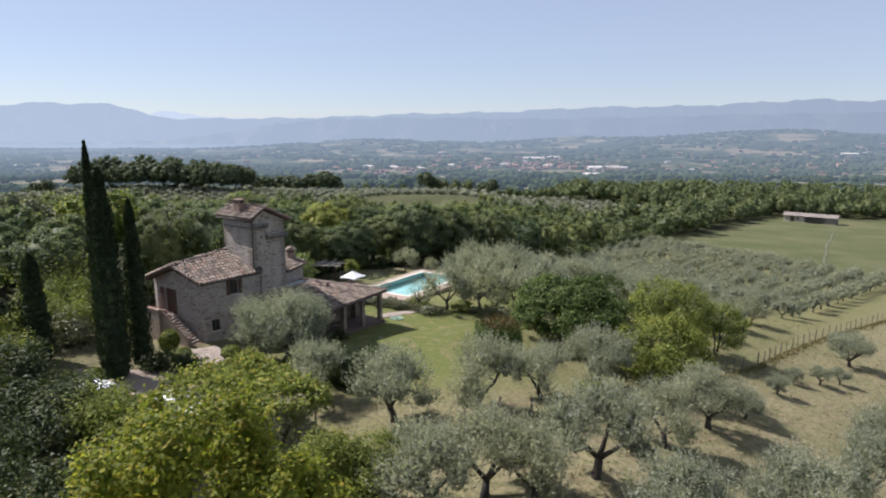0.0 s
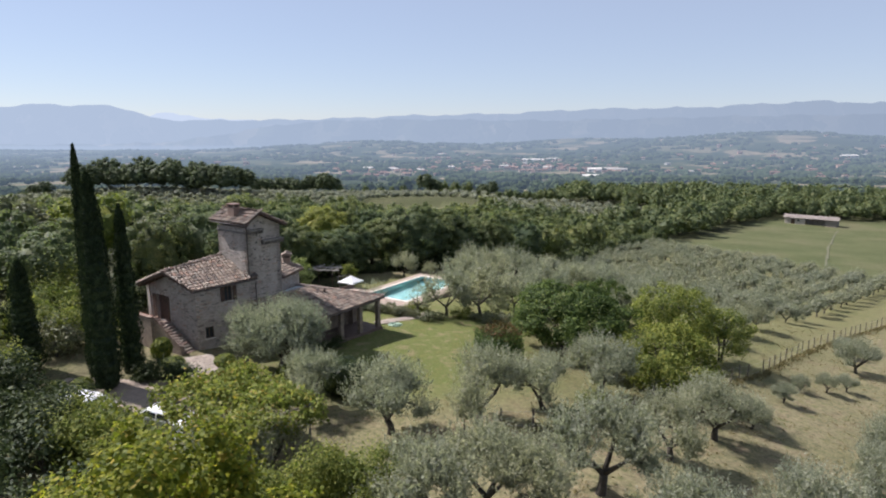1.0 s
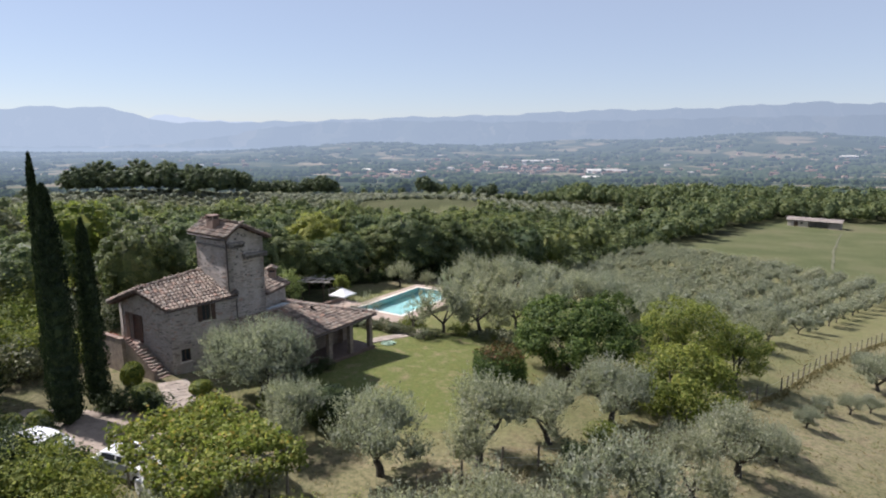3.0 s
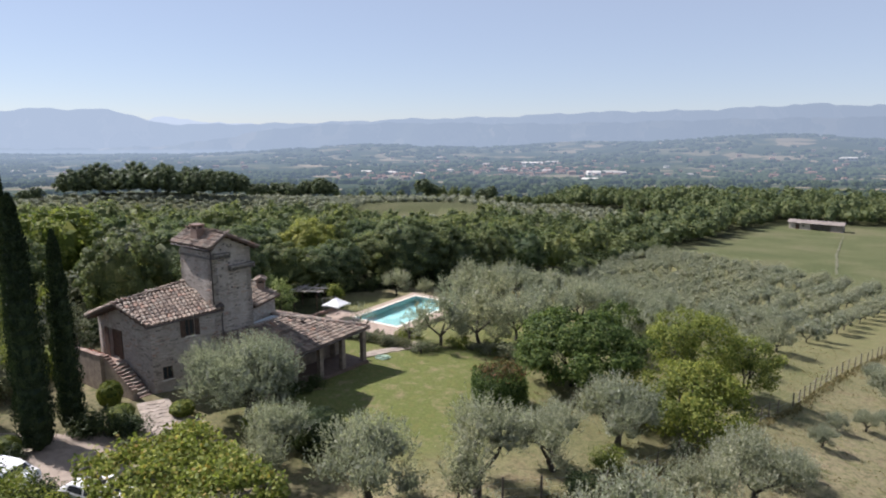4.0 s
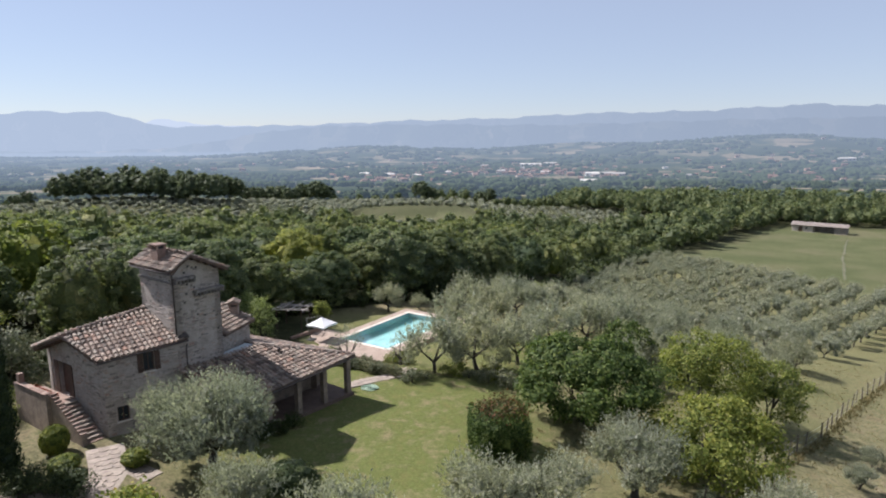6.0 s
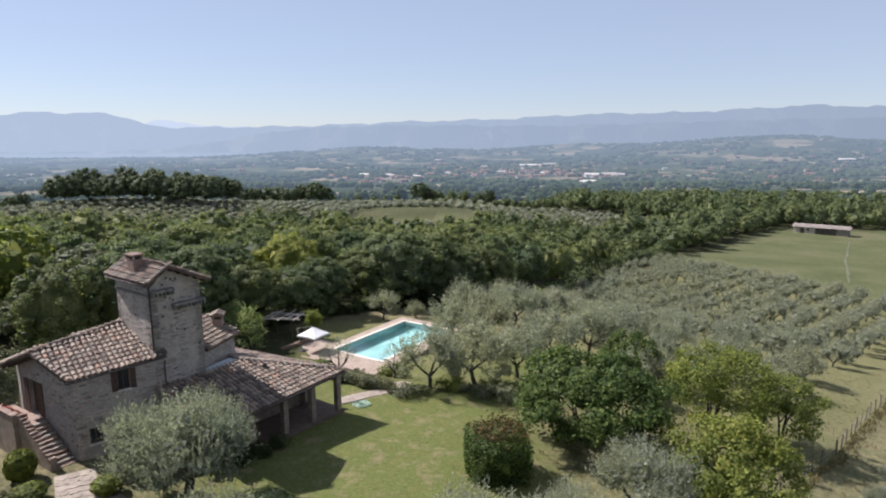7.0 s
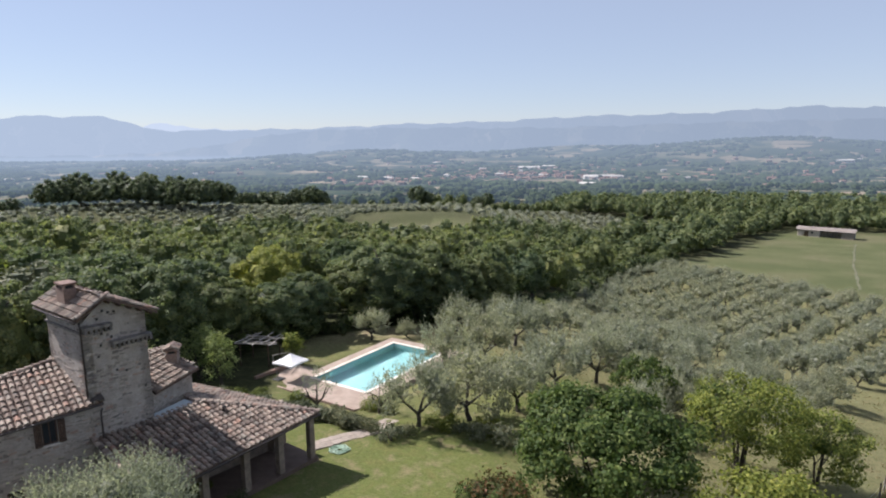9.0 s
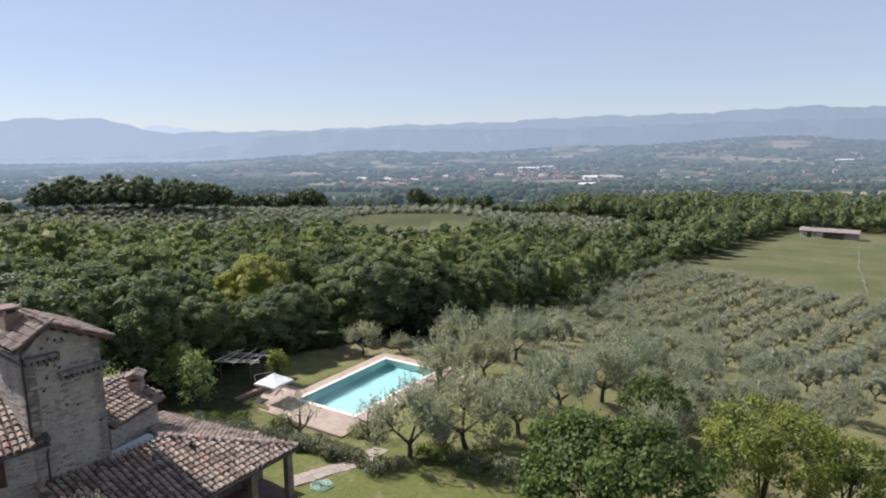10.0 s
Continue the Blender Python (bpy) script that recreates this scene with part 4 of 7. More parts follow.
def shutter_window(parent, a, b, s0, s1, z0, z1, name="window", shutters=True, open_left=False):
    """A window in the wall from a to b: frame, glass, sill, and boarded shutters."""
    a, b = Vector((*a, 0)), Vector((*b, 0))
    d = (b - a).normalized()
    out = Vector((d.y, -d.x, 0))
    m = Matrix((d, out, Vector((0, 0, 1)))).transposed().to_4x4()
    m.translation = a
    fr = Geo()
    for lo, hi in (((s0, -0.2, z0), (s0 + 0.06, -0.12, z1)), ((s1 - 0.06, -0.2, z0), (s1, -0.12, z1)), ((s0 + 0.06, -0.2, z0), (s1 - 0.06, -0.12, z0 + 0.06)), ((s0 + 0.06, -0.2, z1 - 0.06), (s1 - 0.06, -0.12, z1)),
                   (((s0 + s1) / 2 - 0.03, -0.19, z0 + 0.06), ((s0 + s1) / 2 + 0.03, -0.13, z1 - 0.06))):
        fr.box(lo, hi, m)
    w = part(name, fr.mesh(name), WOOD, parent, "brown wooden window frame")
    part("pane", Geo().box((s0 + 0.06, -0.17, z0 + 0.06), (s1 - 0.06, -0.16, z1 - 0.06), m).mesh("pane"), GLASS, w)
    part("sill", bevelled(Geo().box((s0 - 0.08, -0.2, z0 - 0.07), (s1 + 0.08, 0.07, z0 - 0.002), m), "sill", 0.01), COPING, w)
    if shutters:
        half = (s1 - s0) / 2
        for k, hinge in enumerate((s0, s1)):
            sh = Geo()
            n = 5
            for q in range(n):
                lo = hinge + (-half - 0.02 + q * half / n if k == 0 else 0.02 + q * half / n)
                sh.box((lo + 0.004, 0.03, z0), (lo + half / n - 0.004, 0.07, z1), m)
            lo = hinge - half if k == 0 else hinge
            for zz in (z0 + 0.15, z1 - 0.25):
                sh.box((lo + 0.02, 0.07, zz), (lo + half - 0.02, 0.095, zz + 0.1), m)
            part("shutter", sh.mesh("shutter"), WOOD, w, "dark brown boarded shutter")
    return w


GZ = -2.4
C1, C2 = Vector((-20.15, 47.15)), Vector((-16.5, 50.5))
C4 = C1 + 6.5 * Vector((-0.855, 0.519))
C3 = Vector((-21.9, 55.1))
house = thing("stone_house", "old rubble-stone farmhouse with square tower and tiled roofs", "house", (-19, 50, hz(-19, 50)))
E1, E2 = Vector((-20.15, 46.7, 3.06)), Vector((-16.3, 50.45, 3.33))
R1, R2 = Vector((-23.1, 48.1, 4.22)), Vector((-19.6, 52.8, 4.88))
L1, L2 = Vector((-26.25, 49.8, 2.85)), Vector((-22.7, 55.3, 3.12))
WIN = (2.32, 2.97, 1.75, 2.95)
CELL = (0.62, 1.3, -1.05, -0.1)
wall_face(house, C1, C2, GZ, 3.06, 0.5, [WIN, CELL], None, 150, 3)
DOOR = (3.95, 5.15, -0.1, 2.05)
wall_face(house, C4, C1, GZ, 2.95, 0.5, [(6.5 - DOOR[1], 6.5 - DOOR[0], DOOR[2], DOOR[3])], (3.2, 4.05), 0, 4)
wall_face(house, C3, C4, GZ, 3.05, 0.5, [], None, 0, 5)
shutter_window(house, C1, C2, *WIN)
shutter_window(house, C1, C2, *CELL, shutters=False)
# solid block painted near black in place of unlit rooms
part("room", Geo().prism([(*(C1 + Vector((0.1, 0.8))), GZ + 0.1), (*(C2 + Vector((-0.8, 0.1))), GZ + 0.1), (*(C3 + Vector((0, -0.8))), GZ + 0.1), (*(C4 + Vector((0.9, 0.4))), GZ + 0.1)],
                         [(*(C1 + Vector((0.1, 0.8))), 3.0), (*(C2 + Vector((-0.8, 0.1))), 3.0), (*(C3 + Vector((0, -0.8))), 3.0), (*(C4 + Vector((0.9, 0.4))), 3.0)]).mesh("room"), SHADE_FILL, house, "near-black block standing for unlit rooms behind the windows")
roof_slope(house, [E1, E2, R2, R1], (E1, E2), 300, 1)
roof_slope(house, [L2, L1, R1, R2], (L2, L1), 0, 2)
ridge_tiles(house, R1, R2, 3)
ridge_tiles(house, E1 + Vector((0.1, 0.1, 0)), R1 + Vector((0.05, 0.05, 0)), 4)
ridge_tiles(house, L1 + Vector((0.1, 0.1, 0)), R1 + Vector((0.05, 0.05, 0)), 5)

# the tower
TH = radians(54)
TO, TU, TV = Vector((-16.85, 50.15)), Vector((math.cos(TH), math.sin(TH))), Vector((-math.sin(TH), math.cos(TH)))


def tw(u, v, z):
    q = TO + TU * u + TV * v
    return Vector((q.x, q.y, z))


T00, T10, T11, T01 = (tw(u, v, 0).to_2d() for u, v in ((0, 0), (3.25, 0), (3.25, 4.1), (0, 4.1)))
wall_face(house, T00, T10, GZ, 7.45, 0.45, [], (1.05, 8.5), 150, 11)
wall_face(house, T01, T00, GZ, 7.45, 0.45, [], None, 0, 12)
wall_face(house, T10, T11, GZ, 7.3, 0.45, [], None, 0, 13)
wall_face(house, T11, T01, GZ, 7.3, 0.45, [], (2.2, 8.5), 0, 14)
TE0, TE1 = tw(-0.35, -0.5, 7.86), tw(-0.35, 4.6, 7.86)
TA0, TA1 = tw(1.05, -0.5, 8.72), tw(1.05, 4.6, 8.72)
TR0, TR1 = tw(3.7, -0.5, 7.45), tw(3.7, 4.6, 7.45)
roof_slope(house, [TE1, TE0, TA0, TA1], (TE1, TE0), 0, 21)
roof_slope(house, [TR0, TR1, TA1, TA0], (TR0, TR1), 0, 22)
ridge_tiles(house, TA0, TA1, 23)
ridge_tiles(house, TE0 + (TA0 - TE0) * 0.02, TA0, 24)


def ledge(u0, u1, z, name="ledge"):
    """A dovecote perch: two oversailing brick courses over a row of small holes."""
    ang = pose(TO.x, TO.y, 0, 0, 0, 54)
    lg = part(name, Geo().box((u0, -0.1, z - 0.008), (u1, 0.02, z + 0.14), ang).mesh(name), DARKSTONE, house, "dark oversailing stone ledge on small brackets")
    u = u0
    while u < u1 - 0.02:
        e = min(u + 0.24, u1)
        part("ledge_stone", Geo().box((u + 0.005, -0.46, z), (e - 0.005, -0.102, z + 0.15), ang).mesh("ledge_stone"), DARKSTONE, lg)
        part("bracket", Geo().box((u + 0.05, -0.34, z - 0.24), (u + 0.17, 0.02, z - 0.012), ang).mesh("bracket"), DARKSTONE, lg)
        u = e
    return lg


ledge(0.0, 1.35, 7.2)
ledge(1.3, 3.32, 6.2)
course = part("string_course", Geo().box((-0.02, 0.0, 6.93), (0.02, 4.1, 7.1), pose(TO.x, TO.y, 0, 0, 0, 54)).mesh("string_course"), MORTAR, house, "brick string course under the tower eaves")
for k in range(17):
    for lo, z in ((-0.13, 7.02), (-0.07, 6.94)):
        part("brick", Geo().box((lo, 0.01 + k * 0.24, z), (0.0, 0.23 + k * 0.24, z + 0.07), pose(TO.x, TO.y, 0, 0, 0, 54)).mesh("brick"), DARKSTONE, course)
rng = random.Random(8)
for k in range(14):
    u, z = rng.uniform(0.3, 2.9), rng.uniform(2.4, 6.9)
    if k > 9:
        u, z = rng.uniform(0.4, 2.8), rng.uniform(7.5, 7.9)
    # thin near-black block on the wall, painted as the shade in a hole
    part("putlog_hole", Geo().box((u, -0.036, z), (u + 0.11, 0.01, z + 0.12), pose(TO.x, TO.y, 0, 0, 0, 54)).mesh("putlog_hole"), SHADE_FILL, house, "near-black block painted as the shade in a small hole")


def chimney(parent, c, w, d, z0, z1, turn, name="chimney"):
    """A brick stack with an oversailing head, side vents and a slab on top."""
    m = pose(c[0], c[1], 0, 0, 0, turn)
    g = Geo()
    z, rings = z0, []
    while z < z1 - 0.3:
        for dz, inset in ((0.0, 0.012), (0.008, 0.0), (0.062, 0.0), (0.07, 0.012)):
            a, b = w / 2 - inset, d / 2 - inset
            rings.append([m @ Vector(q) for q in ((-a, -b, z + dz), (a, -b, z + dz), (a, b, z + dz), (-a, b, z + dz))])
        z += 0.078
    fs = [(k * 4 + q, k * 4 + (q + 1) % 4, (k + 1) * 4 + (q + 1) % 4, (k + 1) * 4 + q) for k in range(len(rings) - 1) for q in range(4)]
    g.add([p for r in rings for p in r], fs + [(3, 2, 1, 0), tuple(len(rings) * 4 - 4 + q for q in range(4))])
    ch = part(name, g.mesh(name), BRICK, parent, "weathered brick chimney stack")
    for x in (-w / 2, w / 2 - 0.1):
        for y in (-d / 2, -0.05, d / 2 - 0.1):
            part("vent_brick", Geo().box((x, y, z1 - 0.3), (x + 0.1, y + 0.1, z1 - 0.1), m).mesh("vent_brick"), BRICK, ch)
    # near-black core painted as the shade between the vent bricks
    part("vent_dark", Geo().box((-w / 2 + 0.1, -d / 2 + 0.1, z1 - 0.3), (w / 2 - 0.1, d / 2 - 0.1, z1 - 0.11), m).mesh("vent_dark"), SHADE_FILL, ch)
    part("cap", bevelled(Geo().box((-w / 2 - 0.07, -d / 2 - 0.07, z1 - 0.1), (w / 2 + 0.07, d / 2 + 0.07, z1), m), "cap", 0.015), BRICK, ch)
    return ch


chimney(house, tw(0.35, 2.1, 0), 0.6, 0.85, 7.7, 9.32, 54)

# dark lead where the main roof meets the tower
ef = (R2 - E2).normalized()
part("lead_flashing", Geo().prism([E2 + Vector((-0.45, -0.35, 0.12)), E2 + Vector((0.1, -0.05, 0.12)), E2 + ef * 1.5 + Vector((0.1, -0.05, 0.12)), E2 + ef * 1.5 + Vector((-0.1, -0.2, 0.12))],
                               [E2 + Vector((-0.4, -0.32, 0.2)), E2 + Vector((0.1, -0.05, 0.26)), E2 + ef * 1.5 + Vector((0.1, -0.05, 0.26)), E2 + ef * 1.5 + Vector((-0.1, -0.2, 0.2))]).mesh("lead_flashing"), IRON, house, "dark lead flashing where roof meets tower")

# rainwater pipes and gutters


def pipe(parent, pts, r, name="rainwater_pipe", mat=None, label="brown metal rainwater pipe"):
    return part(name, Geo().tube(pts, [r] * len(pts), 7).mesh(name, True), mat or IRON, parent, label)


pipe(house, [tw(-0.1, -0.1, 7.6), tw(-0.06, -0.08, 7.3), tw(-0.06, -0.08, 3.7)], 0.05)
pipe(house, [(E2.x - 0.05, E2.y - 0.05, 3.0), (C2.x + 0.1, C2.y - 0.16, 2.75), (C2.x + 0.1, C2.y - 0.16, 0.9)], 0.05)
pipe(house, [E1 + Vector((0.02, -0.06, -0.1)), E2 + Vector((0.05, -0.04, -0.1))], 0.06, "gutter", None, "brown metal eaves gutter")
pipe(house, [tw(-0.42, -0.45, 7.72), tw(-0.42, 4.55, 7.72)], 0.05, "gutter", None, "brown metal eaves gutter")
# rafter ends under the gables
for k in range(7):
    f = (k + 0.5) / 7
    for p0, p1 in ((E1, R1), (L1, R1)):
        q = p0.lerp(p1, f)
        m = pose(q.x, q.y, q.z - 0.21, 0, 0, 50)
        part("purlin", Geo().box((0.05, -0.05, -0.06), (0.75, 0.05, 0.06), m).mesh("purlin"), WOOD, house)
for k in range(5):
    q = TA0.lerp(TR0, (k + 0.4) / 5)
    m = pose(q.x, q.y, q.z - 0.2, 0, 0, 144)
    part("purlin", Geo().box((0.04, -0.05, -0.05), (0.6, 0.05, 0.05), m).mesh("purlin"), WOOD, house)

# outside stair and door on the gable
GA = (C4 - C1).normalized()
GO = Vector((-GA.y, GA.x))
if GO.y > 0:
    GO = -GO
SM = Matrix((Vector((*GA, 0)), Vector((*GO, 0)), Vector((0, 0, 1)))).transposed().to_4x4()
SM.translation = Vector((C1.x, C1.y, 0))
dm = Geo()
for k in range(4):
    s = DOOR[0] + 0.03 + k * 0.285
    dm.box((s, -0.28, DOOR[2]), (s + 0.275, -0.22, DOOR[3] - 0.02), SM)
door = part("door", dm.mesh("door"), WOOD, house, "dark brown plank door standing ajar")
for s, e in ((DOOR[0] - 0.5, DOOR[0] + 0.02), (DOOR[1] - 0.02, DOOR[1] + 0.5)):
    sh = Geo()
    for k in range(4):
        w4 = (e - s) / 4
        sh.box((s + k * w4 + 0.004, 0.03, DOOR[2] + 0.05), (s + (k + 1) * w4 - 0.004, 0.07, DOOR[3]), SM)
    part("shutter", sh.mesh("shutter"), WOOD, house, "red-brown boarded door shutter folded back")
stair = thing("outside_stair", "brick and stone outside stair with parapet against the gable", "stair", (-22, 47.5, hz(-22, 47.5)))
LAND = -0.12
st = Geo()
nst = 11
for k in range(nst):
    s0 = 0.15 + k * 0.29
    z1 = -1.98 + (k + 1) * (LAND + 1.98) / nst
    part("step", bevelled(Geo().box((s0, 0.1, GZ), (s0 + 0.3, 1.2, z1), SM), "step", 0.015), FLAG if k % 3 else BRICK, stair)
part("landing", bevelled(Geo().box((0.15 + nst * 0.29, 0.06, GZ), (7.4, 1.45, LAND), SM), "landing", 0.02), BRICK, stair)
pa = Geo()
x0, x1 = 0.1, 0.15 + nst * 0.29 + 0.1
pa.prism([SM @ Vector(q) for q in ((x0, 1.22, GZ), (x1, 1.22, GZ), (x1, 1.5, GZ), (x0, 1.5, GZ))], [SM @ Vector(q) for q in ((x0, 1.22, -1.2), (x1, 1.22, LAND + 0.8), (x1, 1.5, LAND + 0.8), (x0, 1.5, -1.2))])
pa.prism([SM @ Vector(q) for q in ((x1, 1.47, GZ), (7.45, 1.47, GZ), (7.45, 1.75, GZ), (x1, 1.75, GZ))], [SM @ Vector(q) for q in ((x1, 1.47, LAND + 0.8), (7.45, 1.47, LAND + 0.8), (7.45, 1.75, LAND + 0.8), (x1, 1.75, LAND + 0.8))])
parapet = part("parapet", pa.mesh("parapet"), OCHRE, stair, "ochre plastered stair parapet")
k = 0
while x0 + k * 0.26 < x1 - 0.1:
    zz = -1.2 + (k * 0.26) / (x1 - x0) * (LAND + 0.8 + 1.2)
    part("coping_brick", Geo().box((x0 + k * 0.26 + 0.01, 1.17, zz + 0.01), (x0 + k * 0.26 + 0.24, 1.55, zz + 0.13), SM).mesh("coping_brick"), BRICK, parapet)
    k += 1
k = 0
while x1 + k * 0.26 < 7.3:
    part("coping_brick", Geo().box((x1 + k * 0.26 + 0.01, 1.42, LAND + 0.804), (x1 + k * 0.26 + 0.25, 1.8, LAND + 0.86), SM).mesh("coping_brick"), BRICK, parapet)
    k += 1
part("post", bevelled(Geo().box((6.75, 1.4, LAND + 0.5), (7.1, 1.72, 1.35), SM), "post", 0.02), BRICK, house, "short brick post at the end of the landing")
for k, s in enumerate((3.7, 4.5, 5.3, 6.0)):
    q = SM @ Vector((s, 1.25, LAND))
    pot = thing("flower_pot", "terracotta pot of red geraniums on the landing", "flower pot", q, "pots on the stair")
    part("pot", Geo().tube([q, q + Vector((0, 0, 0.3)), q + Vector((0, 0, 0.33))], [0.12, 0.19, 0.2], 10).mesh("pot", True), BRICK, pot)
    rg = np.random.default_rng(k)
    part("flowers", mesh_quads("flowers", crown_quads(rg, [(q.x, q.y, q.z + 0.5, 0.28, 0.28, 0.22)], 260, 0.1, 0.08, 0.3, 8, 0.6)), FLOWER, pot)

# ---- the portico ----
portico = thing("portico", "open tiled portico on square pillars beside the tower", "portico", (-10, 54, hz(-10, 54)))
P1, P2 = Vector((-10.12, 50.51, 0.18)), Vector((-6.5, 55.64, 0.41))
PD3 = (P2 - P1).normalized()
P0 = P1 - PD3 * 4.1
P3, P4 = Vector((-13.45, 54.7, 1.5)), Vector((-14.75, 52.56, 1.36))


def on_plane(a, b, c, x, y):
    n = (b - a).cross(c - a)
    return Vector((x, y, a.z - (n.x * (x - a.x) + n.y * (y - a.y)) / n.z))


P3 = on_plane(P1, P2, P4, P3.x, P3.y)
PB = on_plane(P1, P2, P4, -16.95, 50.2)
PK = Vector((-15.9, 59.8, 0.45))
PX = on_plane(P2, PK, P3, -15.2, 56.6)
roof_slope(portico, [P0, P2, P3, P4, PB], (P0, P2), 300, 31)
roof_slope(portico, [P2, PK, PX, P3], (P2, PK), 0, 33)
ridge_tiles(portico, P2, P3, 35)
ridge_tiles(portico, P0 + Vector((-0.05, 0.05, 0.0)), PB, 36)
sk = Geo().prism([P4 + Vector((0, 0, -0.2)), P3 + Vector((0, 0, -0.2)), Vector((-14.25, 55.0, 1.2)), Vector((-15.2, 53.2, 1.2))], [P4 + Vector((0, 0, 0.02)), P3 + Vector((0, 0, 0.02)), Vector((-14.25, 55.0, 1.5)), Vector((-15.2, 53.2, 1.42))])
part("rooflight", sk.mesh("rooflight"), SKYLIGHT, portico, "pale flat rooflight between tower and portico")
pipe(portico, [P4 + Vector((0, 0, 0.06)), P3 + Vector((0, 0, 0.06))], 0.06, "flashing", METAL, "bright metal flashing")
pipe(portico, [P0 + Vector((0.05, -0.05, -0.1)), P2 + Vector((0.06, -0.03, -0.1))], 0.06, "gutter", None, "brown metal eaves gutter")
PD = Vector((PD3.x, PD3.y, 0)).normalized()
PI = Vector((-PD.y, PD.x, 0)).normalized()
PANG = math.degrees(math.atan2(PD.y, PD.x))
for s in (-3.6, -1.1, 1.4, 3.7, 6.0):
    q = P1 + PD * s + PI * 0.55
    m = pose(q.x, q.y, 0, 0, 0, PANG)
    part("pillar", bevelled(Geo().box((-0.19, -0.19, -2.9), (0.19, 0.19, 0.0 + 0.037 * s), m), "pillar", 0.02), OCHRE, portico, "square rendered pillar")
q0, q1 = P0 + PD * 0.2 + PI * 0.55, P2 - PD * 0.2 + PI * 0.55
part("beam", Geo().prism([q0 + PI * k + Vector((0, 0, dz - 0.14)) for k, dz in ((-0.1, 0), (0.1, 0), (0.1, 0.16), (-0.1, 0.16))], [q1 + PI * k + Vector((0, 0, dz - 0.14)) for k, dz in ((-0.1, 0), (0.1, 0), (0.1, 0.16), (-0.1, 0.16))]).mesh("beam"), WOOD, portico, "dark timber eaves beam")
for k in range(21):
    q = P0 + PD3 * (0.25 + k * 0.48)
    up = (P4 - P1) - PD3 * (P4 - P1).dot(PD3)
    up = up.normalized()
    part("rafter", Geo().prism([q + PD * w + up * 0.04 + Vector((0, 0, dz)) for w, dz in ((-0.04, -0.24), (0.04, -0.24), (0.04, -0.14), (-0.04, -0.14))], [q + PD * w + up * 1.6 + Vector((0, 0, dz)) for w, dz in ((-0.04, -0.24), (0.04, -0.24), (0.04, -0.14), (-0.04, -0.14))]).mesh("rafter"), WOOD, portico)
part("far_wall", Geo().prism([(-9.6, 56.5, -3.2), (-15.6, 58.9, -3.2), (-15.5, 58.6, -3.2), (-9.5, 56.2, -3.2)], [(-9.6, 56.5, 0.25), (-15.6, 58.9, 0.25), (-15.5, 58.6, 0.25), (-9.5, 56.2, 0.25)]).mesh("far_wall"), OCHRE, portico, "rendered wall at the back of the portico")
wa, wb = P0 + PI * 3.6, P2 + PI * 3.2
part("back_wall", Geo().prism([(wa.x, wa.y, -2.9), (wb.x, wb.y, -2.9), (wb.x - 0.25, wb.y + 0.17, -2.9), (wa.x - 0.25, wa.y + 0.17, -2.9)], [(wa.x, wa.y, 0.6), (wb.x, wb.y, 0.35), (wb.x - 0.25, wb.y + 0.17, 0.35), (wa.x - 0.25, wa.y + 0.17, 0.6)]).mesh("back_wall"), OCHRE, portico, "rendered wall at the back of the portico")
fq = [P0 + PI * 0.25, P2 + PI * 0.25, P2 + PI * 4.3, P0 + PI * 4.3]
# floor colour already holds the shade under the roof
part("floor", Geo().prism([(q.x, q.y, -3.0) for q in fq], [(q.x, q.y, -2.46) for q in fq]).mesh("floor"), SHADED_FLOOR, portico, "terracotta paved portico floor")
q = on_plane(P1, P2, P4, -11.6, 54.2)
part("roof_vent", Geo().tube([q - Vector((0, 0, 0.3)), q + Vector((0, 0, 0.3)), q + Vector((0, 0, 0.32)), q + Vector((0, 0, 0.42))], [0.07, 0.07, 0.14, 0.03], 8).mesh("roof_vent", True), IRON, portico, "small dark roof vent")

# the low annexe behind the tower
annexe = thing("annexe", "low stone annexe with tiled roof behind the tower", "house annexe", (-16, 56, hz(-16, 56)))
A = [Vector((-15.2, 53.0, 2.95)), Vector((-13.9, 56.6, 2.55)), Vector((-17.2, 58.6, 3.15)), Vector((-18.4, 55.2, 3.6))]
AL, AR = Vector((-14.9, 53.1, 2.7)), Vector((-14.1, 57.0, 2.7))
AT0, AT1 = Vector((-17.6, 54.2, 3.55)), Vector((-16.8, 58.1, 3.55))
roof_slope(annexe, [AL, AR, AT1, AT0], (AL, AR), 0, 41)
roof_slope(annexe, [AT1 + Vector((-2.7, 0.9, -0.85)), AT0 + Vector((-2.7, 0.9, -0.85)), AT0, AT1], (AT1 + Vector((-2.7, 0.9, -0.85)), AT0 + Vector((-2.7, 0.9, -0.85))), 0, 42)
ridge_tiles(annexe, AT0, AT1, 43)
b0, b1 = Vector((-15.2, 53.3)), Vector((-14.5, 56.8))
wall_face(annexe, b0, b1, -2.6, 2.6, 0.4, [], None, 0, 44)
wall_face(annexe, b1, Vector((-19.4, 58.6)), -2.6, 2.6, 0.4, [], (2.6, 3.4), 0, 45)
stack = chimney(annexe, (-15.6, 56.9), 0.62, 0.75, 2.4, 4.0, 12)
cm = pose(-15.6, 56.9, 0, 0, 0, 12)
for k in range(4):
    # upturned tiles laid across the stack
    y = -0.36 + k * 0.24
    part("cap_tile", Geo().tube([cm @ Vector((-0.46, y, 3.98)), cm @ Vector((0.0, y, 4.2)), cm @ Vector((0.46, y, 3.98))], [0.1, 0.12, 0.1], 7).mesh("cap_tile"), TILE, stack, "terracotta cap tile")

# ---- the pool ----
PA = math.degrees(math.atan2(0.847, 0.531))
PM = pose(-10.4, 70.9, 0, 0, 0, PA)
